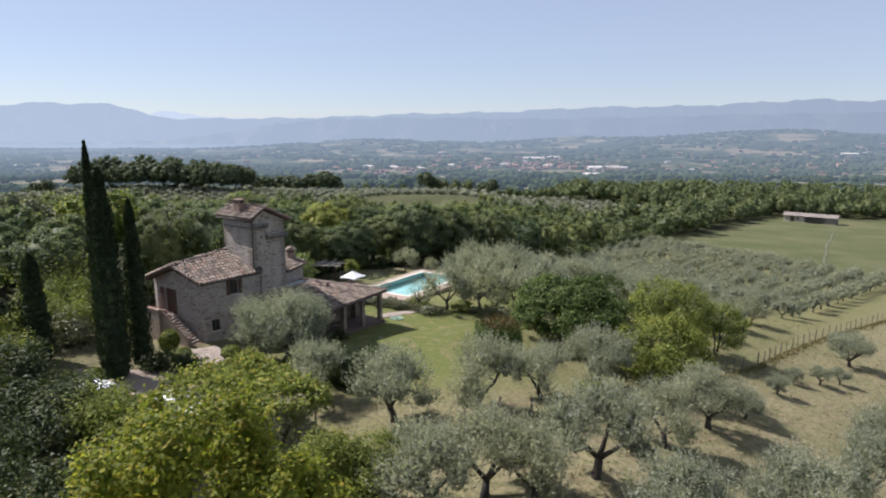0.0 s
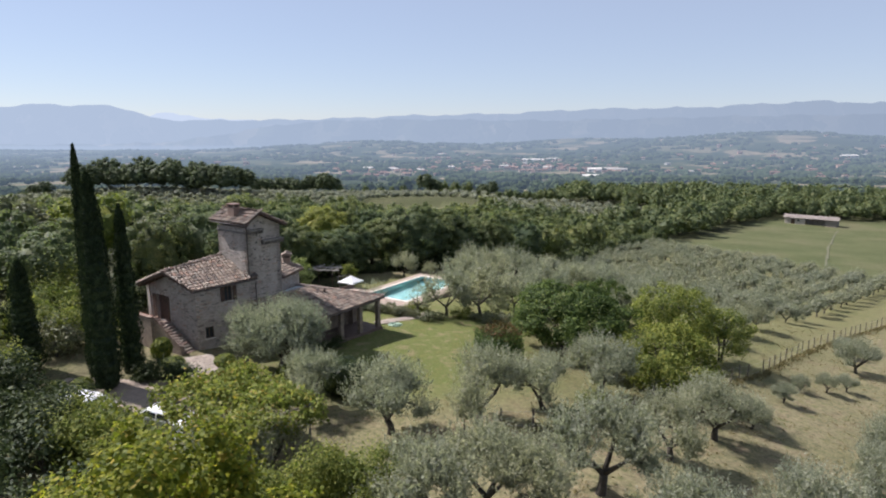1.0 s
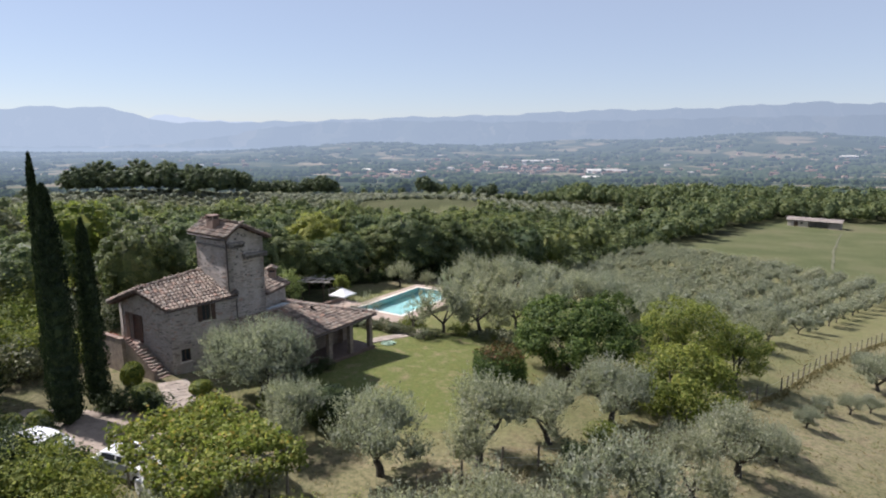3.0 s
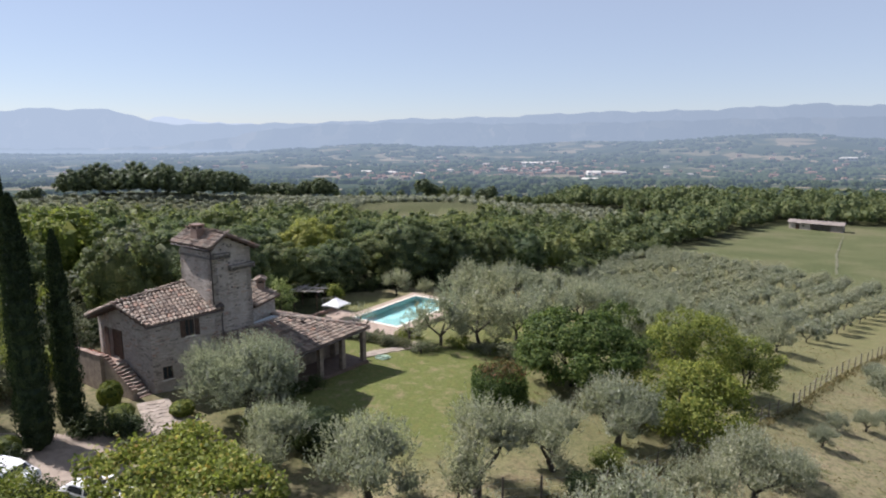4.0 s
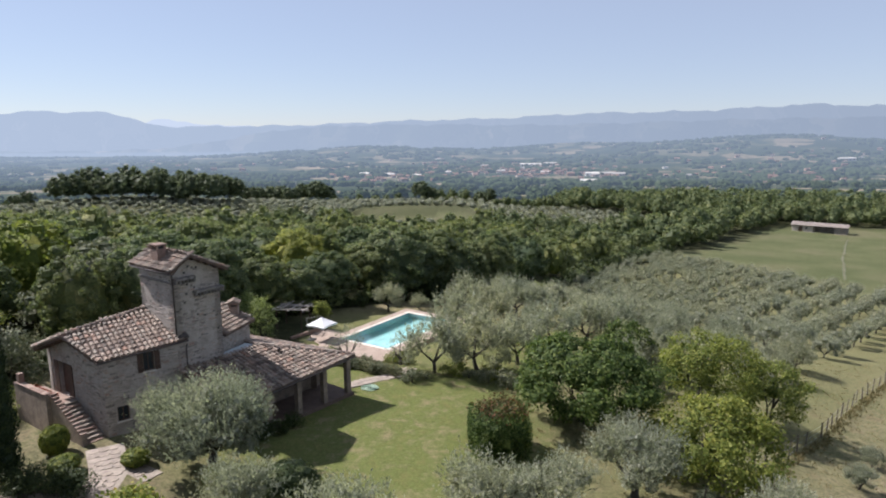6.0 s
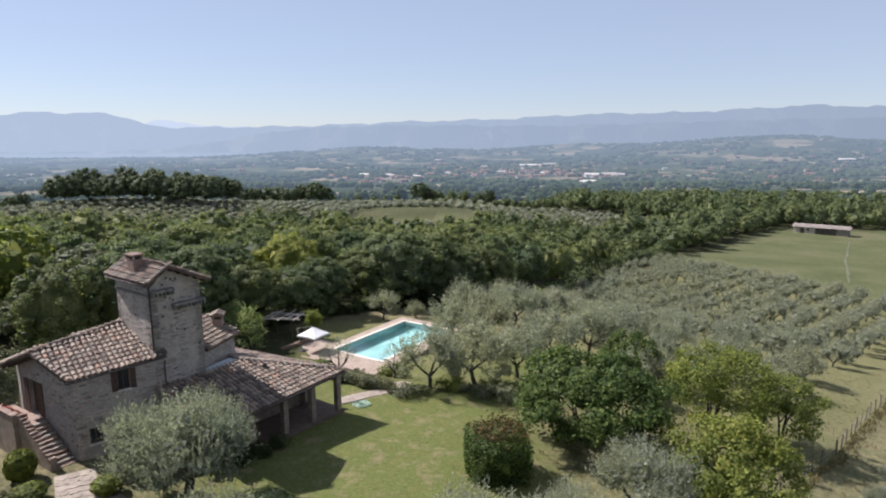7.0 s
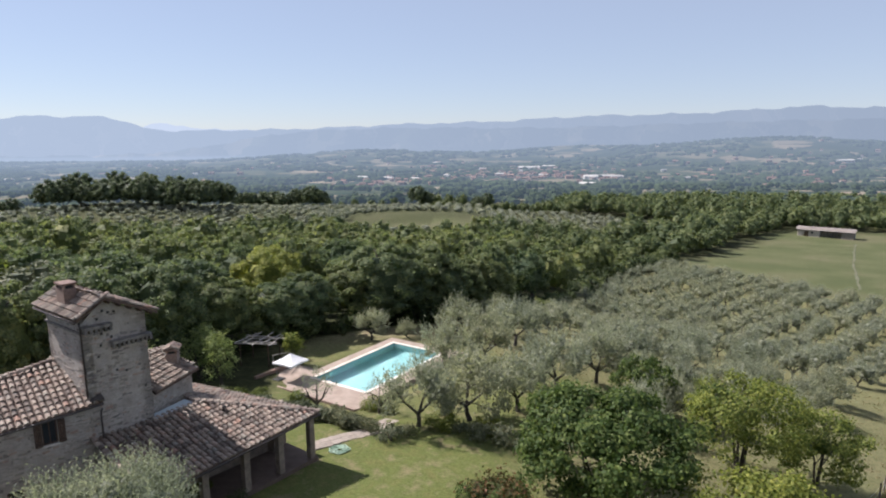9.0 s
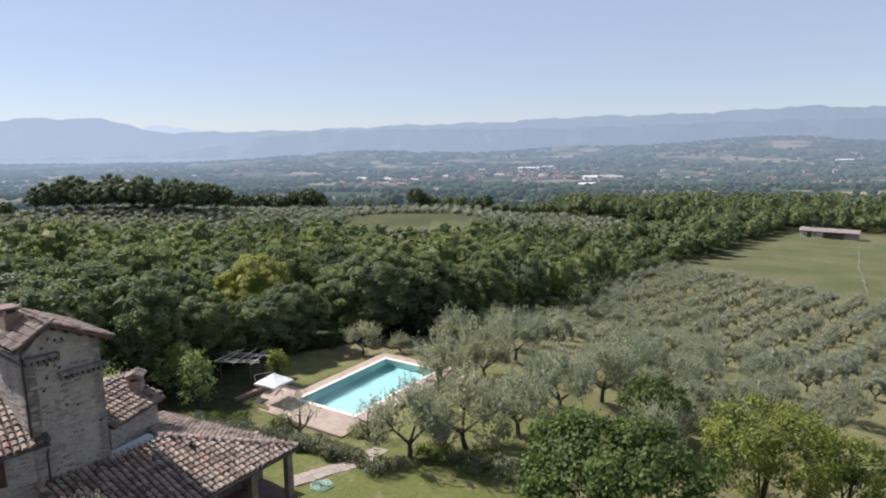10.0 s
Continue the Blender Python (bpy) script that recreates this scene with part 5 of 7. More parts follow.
PZ, PLEN, PWID = -3.4, 10.7, 5.6


def pq(e1, e2, z):
    return PM @ Vector((e1, -e2, z))


def ring_slab(geo, outer, inner, z0, z1):
    """A flat slab between two rectangles (e1 lo, hi, e2 lo, hi)."""
    a, b, c, d = outer
    e, f, g_, h = inner
    for lo1, hi1, lo2, hi2 in ((a, e, c, d), (f, b, c, d), (e, f, c, g_), (e, f, h, d)):
        if hi1 - lo1 > 1e-6 and hi2 - lo2 > 1e-6:
            geo.prism([pq(lo1, lo2, z0), pq(lo1, hi2, z0), pq(hi1, hi2, z0), pq(hi1, lo2, z0)][::-1], [pq(lo1, lo2, z1), pq(lo1, hi2, z1), pq(hi1, hi2, z1), pq(hi1, lo2, z1)][::-1])
    return geo


deck = solid("pool_deck", ring_slab(Geo(), (-3.0, 12.0, -1.25, 7.2), (-0.3, PLEN + 0.3, -0.3, PWID + 0.3), PZ - 1.2, PZ - 0.02).mesh("pool_deck"), PAVING, "terracotta brick paving round the pool", "pool deck", "structure")
patio = solid("patio", Geo().prism([pq(-3.0, -1.25, PZ - 1.2), pq(-3.0, -3.6, PZ - 1.2), pq(1.5, -3.6, PZ - 1.2), pq(1.5, -1.25, PZ - 1.2)], [pq(-3.0, -1.25, PZ - 0.02), pq(-3.0, -3.6, PZ - 0.02), pq(1.5, -3.6, PZ - 0.02), pq(1.5, -1.25, PZ - 0.02)]).mesh("patio"), PAVING, "terracotta paved corner under the parasol", "patio", "structure")
pool = thing("swimming_pool", "rectangular turquoise swimming pool with pale stone coping", "swimming pool", pq(5, 2.8, PZ))
lin = Geo()
ring_slab(lin, (-0.2, PLEN + 0.2, -0.2, PWID + 0.2), (0, PLEN, 0, PWID), PZ - 1.7, PZ - 0.05)
lin.prism([pq(0, 0, PZ - 1.7), pq(PLEN, 0, PZ - 1.7), pq(PLEN, PWID, PZ - 1.7), pq(0, PWID, PZ - 1.7)], [pq(0, 0, PZ - 1.5), pq(PLEN, 0, PZ - 1.5), pq(PLEN, PWID, PZ - 1.5), pq(0, PWID, PZ - 1.5)])
part("basin", lin.mesh("basin"), POOLTILE, pool, "pale turquoise pool lining")
part("water", Geo().add([pq(0, 0, PZ - 0.16), pq(PLEN, 0, PZ - 0.16), pq(PLEN, PWID, PZ - 0.16), pq(0, PWID, PZ - 0.16)], [(3, 2, 1, 0)]).mesh("water"), WATER, pool, "clear turquoise water").visible_shadow = False
k = 0
cop = Geo().box((0.004, -0.155, -0.06), (0.486, 0.155, 0.02))
cop_me = bpy.data.meshes.new("coping_stone")
bmc = bevelled(cop, "coping_stone", 0.015)
bmc.to_mesh(cop_me)
bmc.free()
cop_me.materials.append(COPING)
for start, step, n, turn in (((-0.3, -0.15), (1, 0), 23, 0), ((-0.3, PWID + 0.15), (1, 0), 23, 0), ((-0.15, 0.02), (0, 1), 11, -90), ((PLEN + 0.15, 0.02), (0, 1), 11, -90)):
    for i in range(n):
        ob = new("coping_stone", cop_me)
        ob.parent = pool
        ob.matrix_parent_inverse = world_of(pool).inverted()
        f = 0.4915 if n == 23 else 0.506
        ob.matrix_basis = PM @ pose(start[0] + step[0] * i * f, -(start[1] + step[1] * i * f), PZ, 0, 0, turn)
for i in range(3):
    part("pool_step", Geo().prism([pq(0.02, 3.9 + i * 0.1, PZ - 1.5), pq(0.02, 5.58, PZ - 1.5), pq(1.4 - i * 0.4, 5.58, PZ - 1.5), pq(1.4 - i * 0.4, 3.9 + i * 0.1, PZ - 1.5)],
                                  [pq(0.02, 3.9 + i * 0.1, PZ - 1.1 + 0.3 * i), pq(0.02, 5.58, PZ - 1.1 + 0.3 * i), pq(1.4 - i * 0.4, 5.58, PZ - 1.1 + 0.3 * i), pq(1.4 - i * 0.4, 3.9 + i * 0.1, PZ - 1.1 + 0.3 * i)]).mesh("pool_step"), POOLTILE, pool)
# low brick wall round the parasol corner
lw = thing("low_wall", "low brick wall along the edge of the poolside patio", "wall", pq(-1, -3.6, PZ - 0.6))
for a, b, c, d in ((-3.2, 1.6, -3.85, -3.6), (-3.2, -3.0, -3.6, 7.2)):
    zt = PZ + (0.35 if c < -3.7 else 0.06)
    part("masonry", Geo().prism([pq(a, c, PZ - 1.2), pq(a, d, PZ - 1.2), pq(b, d, PZ - 1.2), pq(b, c, PZ - 1.2)][::-1], [pq(a, c, zt), pq(a, d, zt), pq(b, d, zt), pq(b, c, zt)][::-1]).mesh("masonry"), BRICK, lw)


def parasol(c, ztop, half):
    t = thing("parasol", "square white canvas cantilever parasol beside the pool", "parasol", (c[0], c[1], PZ))
    m = pose(c[0], c[1], 0, 0, 0, PA + 4)
    g = Geo()
    rim = []
    n = 6
    for k, (a, b) in enumerate(((-1, -1), (1, -1), (1, 1), (-1, 1))):
        a2, b2 = ((1, -1), (1, 1), (-1, 1), (-1, -1))[k]
        for i in range(n):
            f = i / n
            sag = 0.06 * math.sin(math.pi * f)
            rim.append(m @ Vector((half * (a + (a2 - a) * f), half * (b + (b2 - b) * f), ztop - 0.7 + sag)))
    top = m @ Vector((0, 0, ztop))
    mids = [r.lerp(top, 0.5) + Vector((0, 0, -0.03)) for r in rim]
    N = len(rim)
    low = [r - Vector((0, 0, 0.14)) for r in rim]
    g.add(rim + mids + [top] + low, [(i, (i + 1) % N, N + (i + 1) % N, N + i) for i in range(N)] + [(N + i, N + (i + 1) % N, 2 * N) for i in range(N)] + [(2 * N + 1 + i, 2 * N + 1 + (i + 1) % N, (i + 1) % N, i) for i in range(N)])
    part("canopy", g.mesh("canopy"), CANVAS, t, "white canvas canopy")
    for a, b in ((-1, -1), (1, -1), (1, 1), (-1, 1)):
        part("rib", Geo().tube([m @ Vector((0, 0, ztop - 0.06)), m @ Vector((half * a, half * b, ztop - 0.74))], [0.02, 0.015], 5).mesh("rib"), GREYWOOD, t)
    part("pole", Geo().tube([m @ Vector((-0.6, 0.9, PZ)), m @ Vector((-0.9, 1.15, ztop - 0.1)), m @ Vector((0, 0, ztop + 0.08))], [0.045, 0.04, 0.03], 8).mesh("pole"), GREYWOOD, t, "wooden cantilever pole")
    part("base", bevelled(Geo().box((-1.0, 0.5, PZ - 0.02), (-0.2, 1.3, PZ + 0.07), m), "base", 0.02), BLACK, t)


parasol((-12.3, 70.6), -1.15, 1.06)

# wooden pergola frame in the shade behind the patio
pg = thing("wooden_pergola", "pale weathered pole pergola, sagging, at the edge of the wood", "pergola", (-16.2, 74.2, -3.4))
PALE = rough_mat("bleached poles", [(0.3, (0.269, 0.244, 0.21)), (0.7, (0.42, 0.386, 0.344))], 4, 20, 0.4, 0.01)
for x, y in ((-17.5, 73.3), (-14.9, 72.9), (-17.2, 75.7), (-14.6, 75.3)):
    part("post", Geo().tube([(x, y, hz(x, y) - 0.4), (x, y, -1.2)], [0.06, 0.05], 6).mesh("post"), WOOD, pg)
rng = random.Random(5)
for k in range(6):
    f = k / 5
    part("pole", Geo().tube([(-17.9 + 0.25 * f + rng.uniform(-0.2, 0.2), 73.0 + 2.9 * f, -1.15 + rng.uniform(-0.1, 0.1)), (-14.3 + 0.25 * f + rng.uniform(-0.4, 0.4), 72.5 + 2.9 * f + rng.uniform(-0.4, 0.3), -1.2 + rng.uniform(-0.2, 0.2))], [0.05, 0.04], 5).mesh("pole"), PALE, pg)
for k in range(5):
    f = k / 4
    part("pole", Geo().tube([(-17.7 + 3.1 * f, 72.7 - 0.4 * f, -1.05 + rng.uniform(-0.1, 0.1)), (-17.2 + 3.1 * f + rng.uniform(-0.4, 0.4), 76.2 - 0.4 * f, -1.1 + rng.uniform(-0.2, 0.2))], [0.05, 0.04], 5).mesh("pole"), PALE, pg)

# ---- vine pergola over the parking place, with two cars ----
vp = thing("vine_pergola", "vine-covered pergola of wooden posts over parked cars", "pergola", (-12.6, 32, hz(-12.6, 32)))
VA, VU, VV = Vector((-12.65, 36.7)), Vector((0.735, -0.678)), Vector((-0.678, -0.735))
VL, VW, VZ = 7.7, 5.4, 0.85


def vpt(u, v, z):
    q = VA + VU * u + VV * v
    return (q.x, q.y, z)


for i in range(4):
    for j in range(3):
        x, y, _ = vpt(0.3 + i * (VL - 0.6) / 3, 0.3 + j * (VW - 0.6) / 2, 0)
        part("post", Geo().tube([(x, y, hz(x, y) - 0.2), (x, y, VZ - 0.1)], [0.07, 0.06], 6).mesh("post"), GREYWOOD, vp)
for j in range(3):
    v = 0.3 + j * (VW - 0.6) / 2
    part("beam", Geo().tube([vpt(-0.1, v, VZ - 0.06), vpt(VL + 0.1, v, VZ - 0.06)], [0.07, 0.07], 6).mesh("beam"), GREYWOOD, vp)
for i in range(9):
    u = 0.3 + i * (VL - 0.6) / 8
    part("rafter", Geo().tube([vpt(u, -0.2, VZ + 0.04), vpt(u, VW + 0.2, VZ + 0.04)], [0.045, 0.045], 6).mesh("rafter"), GREYWOOD, vp)
rngn = np.random.default_rng(17)
n = 21000
pu, pv = rngn.uniform(-0.5, VL + 0.6, n), rngn.uniform(-0.4, VW + 0.4, n)
dens = np.sin(pu * 1.9 + 0.6) * np.sin(pv * 1.6 + 1.2) + 0.5 * np.sin(pu * 4.1 + pv * 2.7)
keep = dens + rngn.normal(size=n) * 0.35 > -0.62 + 0.5 * ((pv > 3.6) & (pu < 4.5))
pu, pv = pu[keep], pv[keep]
pz_ = VZ + 0.16 + 0.22 * np.sin(pu * 1.3) * np.sin(pv * 1.1 + 0.5) + rngn.gamma(1.5, 0.12, len(pu))
edge = np.minimum.reduce([pu, VL - pu, pv, VW - pv])
pz_ = pz_ - np.where(edge < 0.3, rngn.uniform(0, 1.0, len(pu)), 0)
px_, py_ = VA.x + VU.x * pu + VV.x * pv, VA.y + VU.y * pu + VV.y * pv
vq = leaf_quads(rngn, np.stack([px_, py_, pz_], 1), np.tile([0, 0, 0.8], (len(px_), 1)), 0.19, 0.17, 0.75)
part("vine", mesh_quads("vine", vq), VINE, vp, "yellow-green vine leaves")
for k in range(5):
    x, y, _ = vpt(0.5 + k * 1.65, 0.25, 0)
    vs = Geo().tube([(x, y, hz(x, y) - 0.2), (x + 0.1, y, -0.4), vpt(0.7 + k * 1.65, 1.5, VZ + 0.14), vpt(0.9 + k * 1.6, 4, VZ + 0.2)], [0.05, 0.04, 0.03, 0.015], 5)
    part("vine_stem", vs.mesh("vine_stem"), BARK, vp)


def car_build(x, y, turn, label):
    z = hz(x, y)
    t = thing("car", label, "car", (x, y, z), "cars under the pergola")
    # the body's outline from the side, swept across the width
    prof = [(-2.05, 0.35), (-2.1, 0.7), (-2.0, 0.98), (-1.55, 1.08), (-1.35, 1.35), (-0.9, 1.47), (0.2, 1.48), (0.62, 1.36), (1.05, 1.02), (1.75, 0.92), (2.05, 0.75), (2.1, 0.4), (1.9, 0.28), (-1.9, 0.28)]
    g = Geo()
    rows = []
    for yy, k in ((-0.84, 0.9), (-0.78, 1.0), (0.78, 1.0), (0.84, 0.9)):
        rows.append([(px, (yy if pz < 1.1 else yy * 0.84), 0.28 + (pz - 0.28) * (1 if k == 1.0 else 0.96)) for px, pz in prof])
    npf = len(prof)
    fs = []
    for r in range(3):
        fs += [(r * npf + i, r * npf + (i + 1) % npf, (r + 1) * npf + (i + 1) % npf, (r + 1) * npf + i) for i in range(npf)]
    fs += [tuple(range(npf))[::-1], tuple(range(3 * npf, 4 * npf))]
    g.add([p for r in rows for p in r], fs)
    body = part("body", g.mesh("body", False), WHITE, t, "white car body", False)
    ws = Geo().add([(0.66, -0.6, 1.36), (0.66, 0.6, 1.36), (1.08, 0.68, 1.045), (1.08, -0.68, 1.045)], [(0, 1, 2, 3)][::1])
    ws.v = [(px + 0.012, py, pz + 0.012) for px, py, pz in ws.v]
    part("windscreen", ws.mesh("windscreen"), GLASS, t, "dark windscreen", False)
    rw = Geo().add([(-1.37, -0.58, 1.34), (-1.37, 0.58, 1.34), (-1.56, 0.66, 1.1), (-1.56, -0.66, 1.1)], [(3, 2, 1, 0)])
    rw.v = [(px - 0.015, py, pz + 0.015) for px, py, pz in rw.v]
    part("rear_window", rw.mesh("rear_window"), GLASS, t, "dark rear window", False)
    for sgn in (-1, 1):
        for a, b in ((-1.25, -0.2), (-0.12, 0.72)):
            sw = Geo().add([(a, sgn * 0.79, 1.1), (b, sgn * 0.79, 1.1), (min(b, 0.5) - 0.02, sgn * 0.705, 1.38), (max(a, -1.1) + 0.02, sgn * 0.705, 1.38)], [(0, 1, 2, 3) if sgn < 0 else (3, 2, 1, 0)])
            sw.v = [(px, py + 0.03 * sgn, pz) for px, py, pz in sw.v]
            part("side_window", sw.mesh("side_window"), GLASS, t, "", False)
        part("headlight", bevelled(Geo().box((1.93, sgn * 0.62 - 0.14, 0.66), (2.09, sgn * 0.62 + 0.14, 0.82)), "headlight", 0.03), METAL, t, "", False)
        part("mirror", bevelled(Geo().box((0.72, sgn * 0.92 - 0.08, 0.98), (0.86, sgn * 0.92 + 0.08, 1.1)), "mirror", 0.03), BLACK, t, "", False)
        for wx in (-1.3, 1.3):
            w = part("wheel", Geo().tube([(wx, sgn * 0.66, 0.31), (wx, sgn * 0.86, 0.31)], [0.31, 0.31], 18).mesh("wheel"), BLACK, t, "black tyre", False)
            part("rim", Geo().tube([(wx, sgn * 0.84, 0.31), (wx, sgn * 0.87, 0.31)], [0.2, 0.19], 14).mesh("rim"), METAL, w, "", False)
    part("bumper", bevelled(Geo().box((1.98, -0.7, 0.32), (2.14, 0.7, 0.55)), "bumper", 0.04), BLACK, t, "dark lower bumper", False)
    t.matrix_basis = pose(x, y, z, 0, 0, turn)
    return t


car_build(-22.5, 35.2, 165, "white hatchback parked half under the vine pergola")
car_build(-16.4, 34.0, -20, "white car with blue-grey glass parked beside the pergola")
car_build(-13.2, 31.6, -40, "white car with dark glass parked under vines")

# ---- field fence ----
POST = rough_mat("split chestnut posts", [(0.3, (0.07, 0.055, 0.042)), (0.7, (0.17, 0.14, 0.11))], 4, 20, 0.4, 0.01)
fence = thing("field_fence", "old wooden post and wire fence along a farm track", "fence", (10, 40, hz(10, 40)))
FPTS = [(-1.4, 33.0), (0.9, 35.1), (3.1, 36.3), (5.2, 37.2), (8.9, 38.8), (10.7, 40.2), (12.9, 42.8), (14.8, 44.8), (16.9, 47.0), (20.5, 51.0), (25.3, 55.9), (28.2, 59.0), (31.0, 61.8), (33.7, 65.0), (36.4, 68.2), (41, 73.4), (46.2, 79.0), (52.5, 85.5), (59.4, 92.3), (72, 104.5), (88, 121), (104, 138)]
pts = []
for (x0, y0), (x1, y1) in zip(FPTS, FPTS[1:]):
    n = max(1, round(math.hypot(x1 - x0, y1 - y0) / 2.7))
    pts += [(x0 + (x1 - x0) * i / n, y0 + (y1 - y0) * i / n) for i in range(n)]
rng = random.Random(12)
heads = []
for x, y in pts:
    z = hz(x, y)
    hgt = rng.uniform(1.25, 1.6)
    lx, ly = rng.uniform(-0.12, 0.12), rng.uniform(-0.12, 0.12)
    r = rng.uniform(0.045, 0.075)
    part("post", Geo().tube([(x, y, z - 0.4), (x + lx * 0.5, y + ly * 0.5, z + hgt * 0.5), (x + lx, y + ly, z + hgt)], [r, r * 0.95, r * 0.85], 6).mesh("post"), POST, fence)
    heads.append(Vector((x + lx, y + ly, z + hgt)))
for fz in (0.15, 0.5, 0.85):
    w = Geo()
    for a, b in zip(heads, heads[1:]):
        off = Vector((0, 0, -1.3 * (1 - fz)))
        w.tube([a + off, (a + b) / 2 + off + Vector((0, 0, -0.03)), b + off], [0.006] * 3, 3)
    part("wire", w.mesh("wire"), METAL, fence, "thin rusty wire")

# ---- the farm shed beyond the field ----
shed = thing("farm_shed", "long low farm shed with a pale corrugated roof", "shed", (184, 335, hz(184, 335)))
SMX = pose(181.6, 335.5, hz(184, 335) + 1.0, 0, 0, -38) @ Matrix.Diagonal((0.75, 0.85, 0.9, 1))
part("wall", Geo().box((-16, -4, -1.5), (-3, 4, 3.0), SMX).mesh("wall"), PLASTER, shed, "pale rendered wall")
part("wall", Geo().box((9, -4, -1.5), (16, 4, 3.0), SMX).mesh("wall"), GREYWOOD, shed, "grey boarded end")
part("wall", Geo().box((-3, 2.5, -1.5), (9, 4, 3.0), SMX).mesh("wall"), PLASTER, shed)
for k in range(4):
    part("post", Geo().box((-2 + k * 3.2, -3.9, -1.5), (-1.7 + k * 3.2, -3.6, 3.0), SMX).mesh("post"), GREYWOOD, shed)
ROOFING = rough_mat("fibre cement roofing", [(0.3, (0.16, 0.134, 0.118)), (0.7, (0.235, 0.202, 0.176))], 0.4, 6)
rf = Geo()
for sgn in (-1, 1):
    ring = [SMX @ Vector(q) for q in ((-17, sgn * 4.8, 2.9), (17, sgn * 4.8, 2.9), (17, 0, 4.4), (-17, 0, 4.4))]
    rf.prism([q - Vector((0, 0, 0.15)) for q in ring], ring)
part("roof", rf.mesh("roof"), ROOFING, shed, "brownish grey corrugated roof")
part("door", Geo().box((-12, -4.06, -1.0), (-9.5, -4.0, 2.2), SMX).mesh("door"), WOOD, shed)
part("window", Geo().box((-8, -4.06, 0.8), (-6.6, -4.0, 1.9), SMX).mesh("window"), GLASS, shed)

# ---- the worn track across the field ----
tr = Geo()
TRACK = [(180, 309), (165, 285), (148, 257), (135, 236), (124, 216), (114, 199), (105, 183)]
rng = random.Random(8)
left, right = [], []
for (x0, y0), (x1, y1) in zip(TRACK, TRACK[1:]):
    for q in range(8):
        x, y = x0 + (x1 - x0) * q / 8 + rng.gauss(0, 0.2), y0 + (y1 - y0) * q / 8
        w = rng.uniform(0.15, 0.75)
        left.append((x - w, y, hz(x - w, y) + 0.13))
        right.append((x + w * rng.uniform(0.5, 1), y, hz(x + w, y) + 0.13))
tr.add(left + right, [(k, len(left) + k, len(left) + k + 1, k + 1) for k in range(len(left) - 1)])
solid("field_track", tr.mesh("field_track"), rough_mat("worn pale earth", [(0.35, (0.09, 0.096, 0.048)), (0.65, (0.128, 0.12, 0.07))], 0.35, 8), "faint worn track across the mown field", "track", "structure")

# ---- olives ----
OL = "silvery olive tree with a gnarled trunk in dry grass"
near = [olive_tree(100 + i, 4.3, 2.35, 8600, 0.15, OL) for i in range(5)]
big_olive = olive_tree(140, 5.6, 3.4, 24000, 0.15, "large spreading olive tree in front of the house", lobes=7)
NEAR_OLIVES = [(1.8, 36.9, 1.03, 0), (-3.5, 35.3, 0.98, 1), (6.2, 40.3, 0.82, 2), (11.1, 45.2, 0.98, 3), (7.9, 29.9, 1.12, 4), (13.2, 35.4, 0.85, 0), (17.9, 40.6, 0.95, 1), (22.2, 44.6, 0.52, 2), (44.1, 68, 0.85, 3),
               (30.7, 41.6, 0.95, 4), (-0.9, 25.5, 1.0, 1), (1.9, 27.3, 0.98, 2), (4.3, 26.6, 0.92, 0), (17.2, 27.5, 0.95, 3), (-9.1, 29.4, 0.78, 2), (-11.5, 28.7, 0.74, 4), (-9.3, 38.0, 0.82, 0), (10.5, 24.0, 0.9, 1), (24, 33, 0.9, 0)]
rng = random.Random(31)
for x, y, s, k in NEAR_OLIVES:
    plant(near[k], x, y, s * 1.14, rng.uniform(0, 360), group="olive trees below the lawn", sz=s * 1.1)
plant(big_olive, -12.8, 44.2, 1.0, 40)
for x, y, s in ((28.7, 52.9, 0.44), (35.7, 58.7, 0.46), (32.5, 57.5, 0.38), (38.5, 60.2, 0.42), (47, 75.5, 0.55)):
    plant(near[rng.randrange(5)], x, y, s, rng.uniform(0, 360), label="young olive sapling in dry grass", group="young olives in the dry field")
mid = [olive_tree(160 + i, 3.9, 2.05, 3600, 0.17, "grey-green olive tree in a planted row", upright=1.2) for i in range(4)]
bare_olive = olive_tree(165, 3.4, 1.7, 2600, 0.13, "thinly leaved young olive tree by the pool", 0.55)
low = [olive_tree(170 + i, 3.6, 1.95, 1300, 0.24, "grey-green olive tree in a planted row", upright=1.3) for i in range(5)]
plant(bare_olive, -8.7, 64.0, 1.0, 30, group="olive trees of the grove")
plant(bare_olive, -4.0, 63.9, 0.85, 160, group="olive trees of the grove")
MID_OLIVES = [(-1.0, 61.0, 1.15), (2.5, 63.0, 1.3), (6.2, 66.0, 1.15), (9.8, 70.7, 1.25), (14.1, 75.3, 1.2), (18.7, 82.8, 1.15), (27.6, 90.2, 1.05), (34.3, 90.5, 1.0), (20.5, 73.6, 0.95), (29, 71, 0.9), (39.7, 82.9, 1.0),
              (-7.4, 83.6, 0.78), (-3.9, 85.0, 0.5), (0.5, 73.5, 1.1), (4.2, 77.5, 1.2), (1.5, 86, 1.1), (7.5, 84, 1.15)]
for x, y, s in MID_OLIVES:
    plant(mid[rng.randrange(4)], x, y, s * 1.12, rng.uniform(0, 360), group="olive trees of the grove")
d1, d2 = Vector((0.68, 0.733)), Vector((-0.733, 0.68))
count = 0
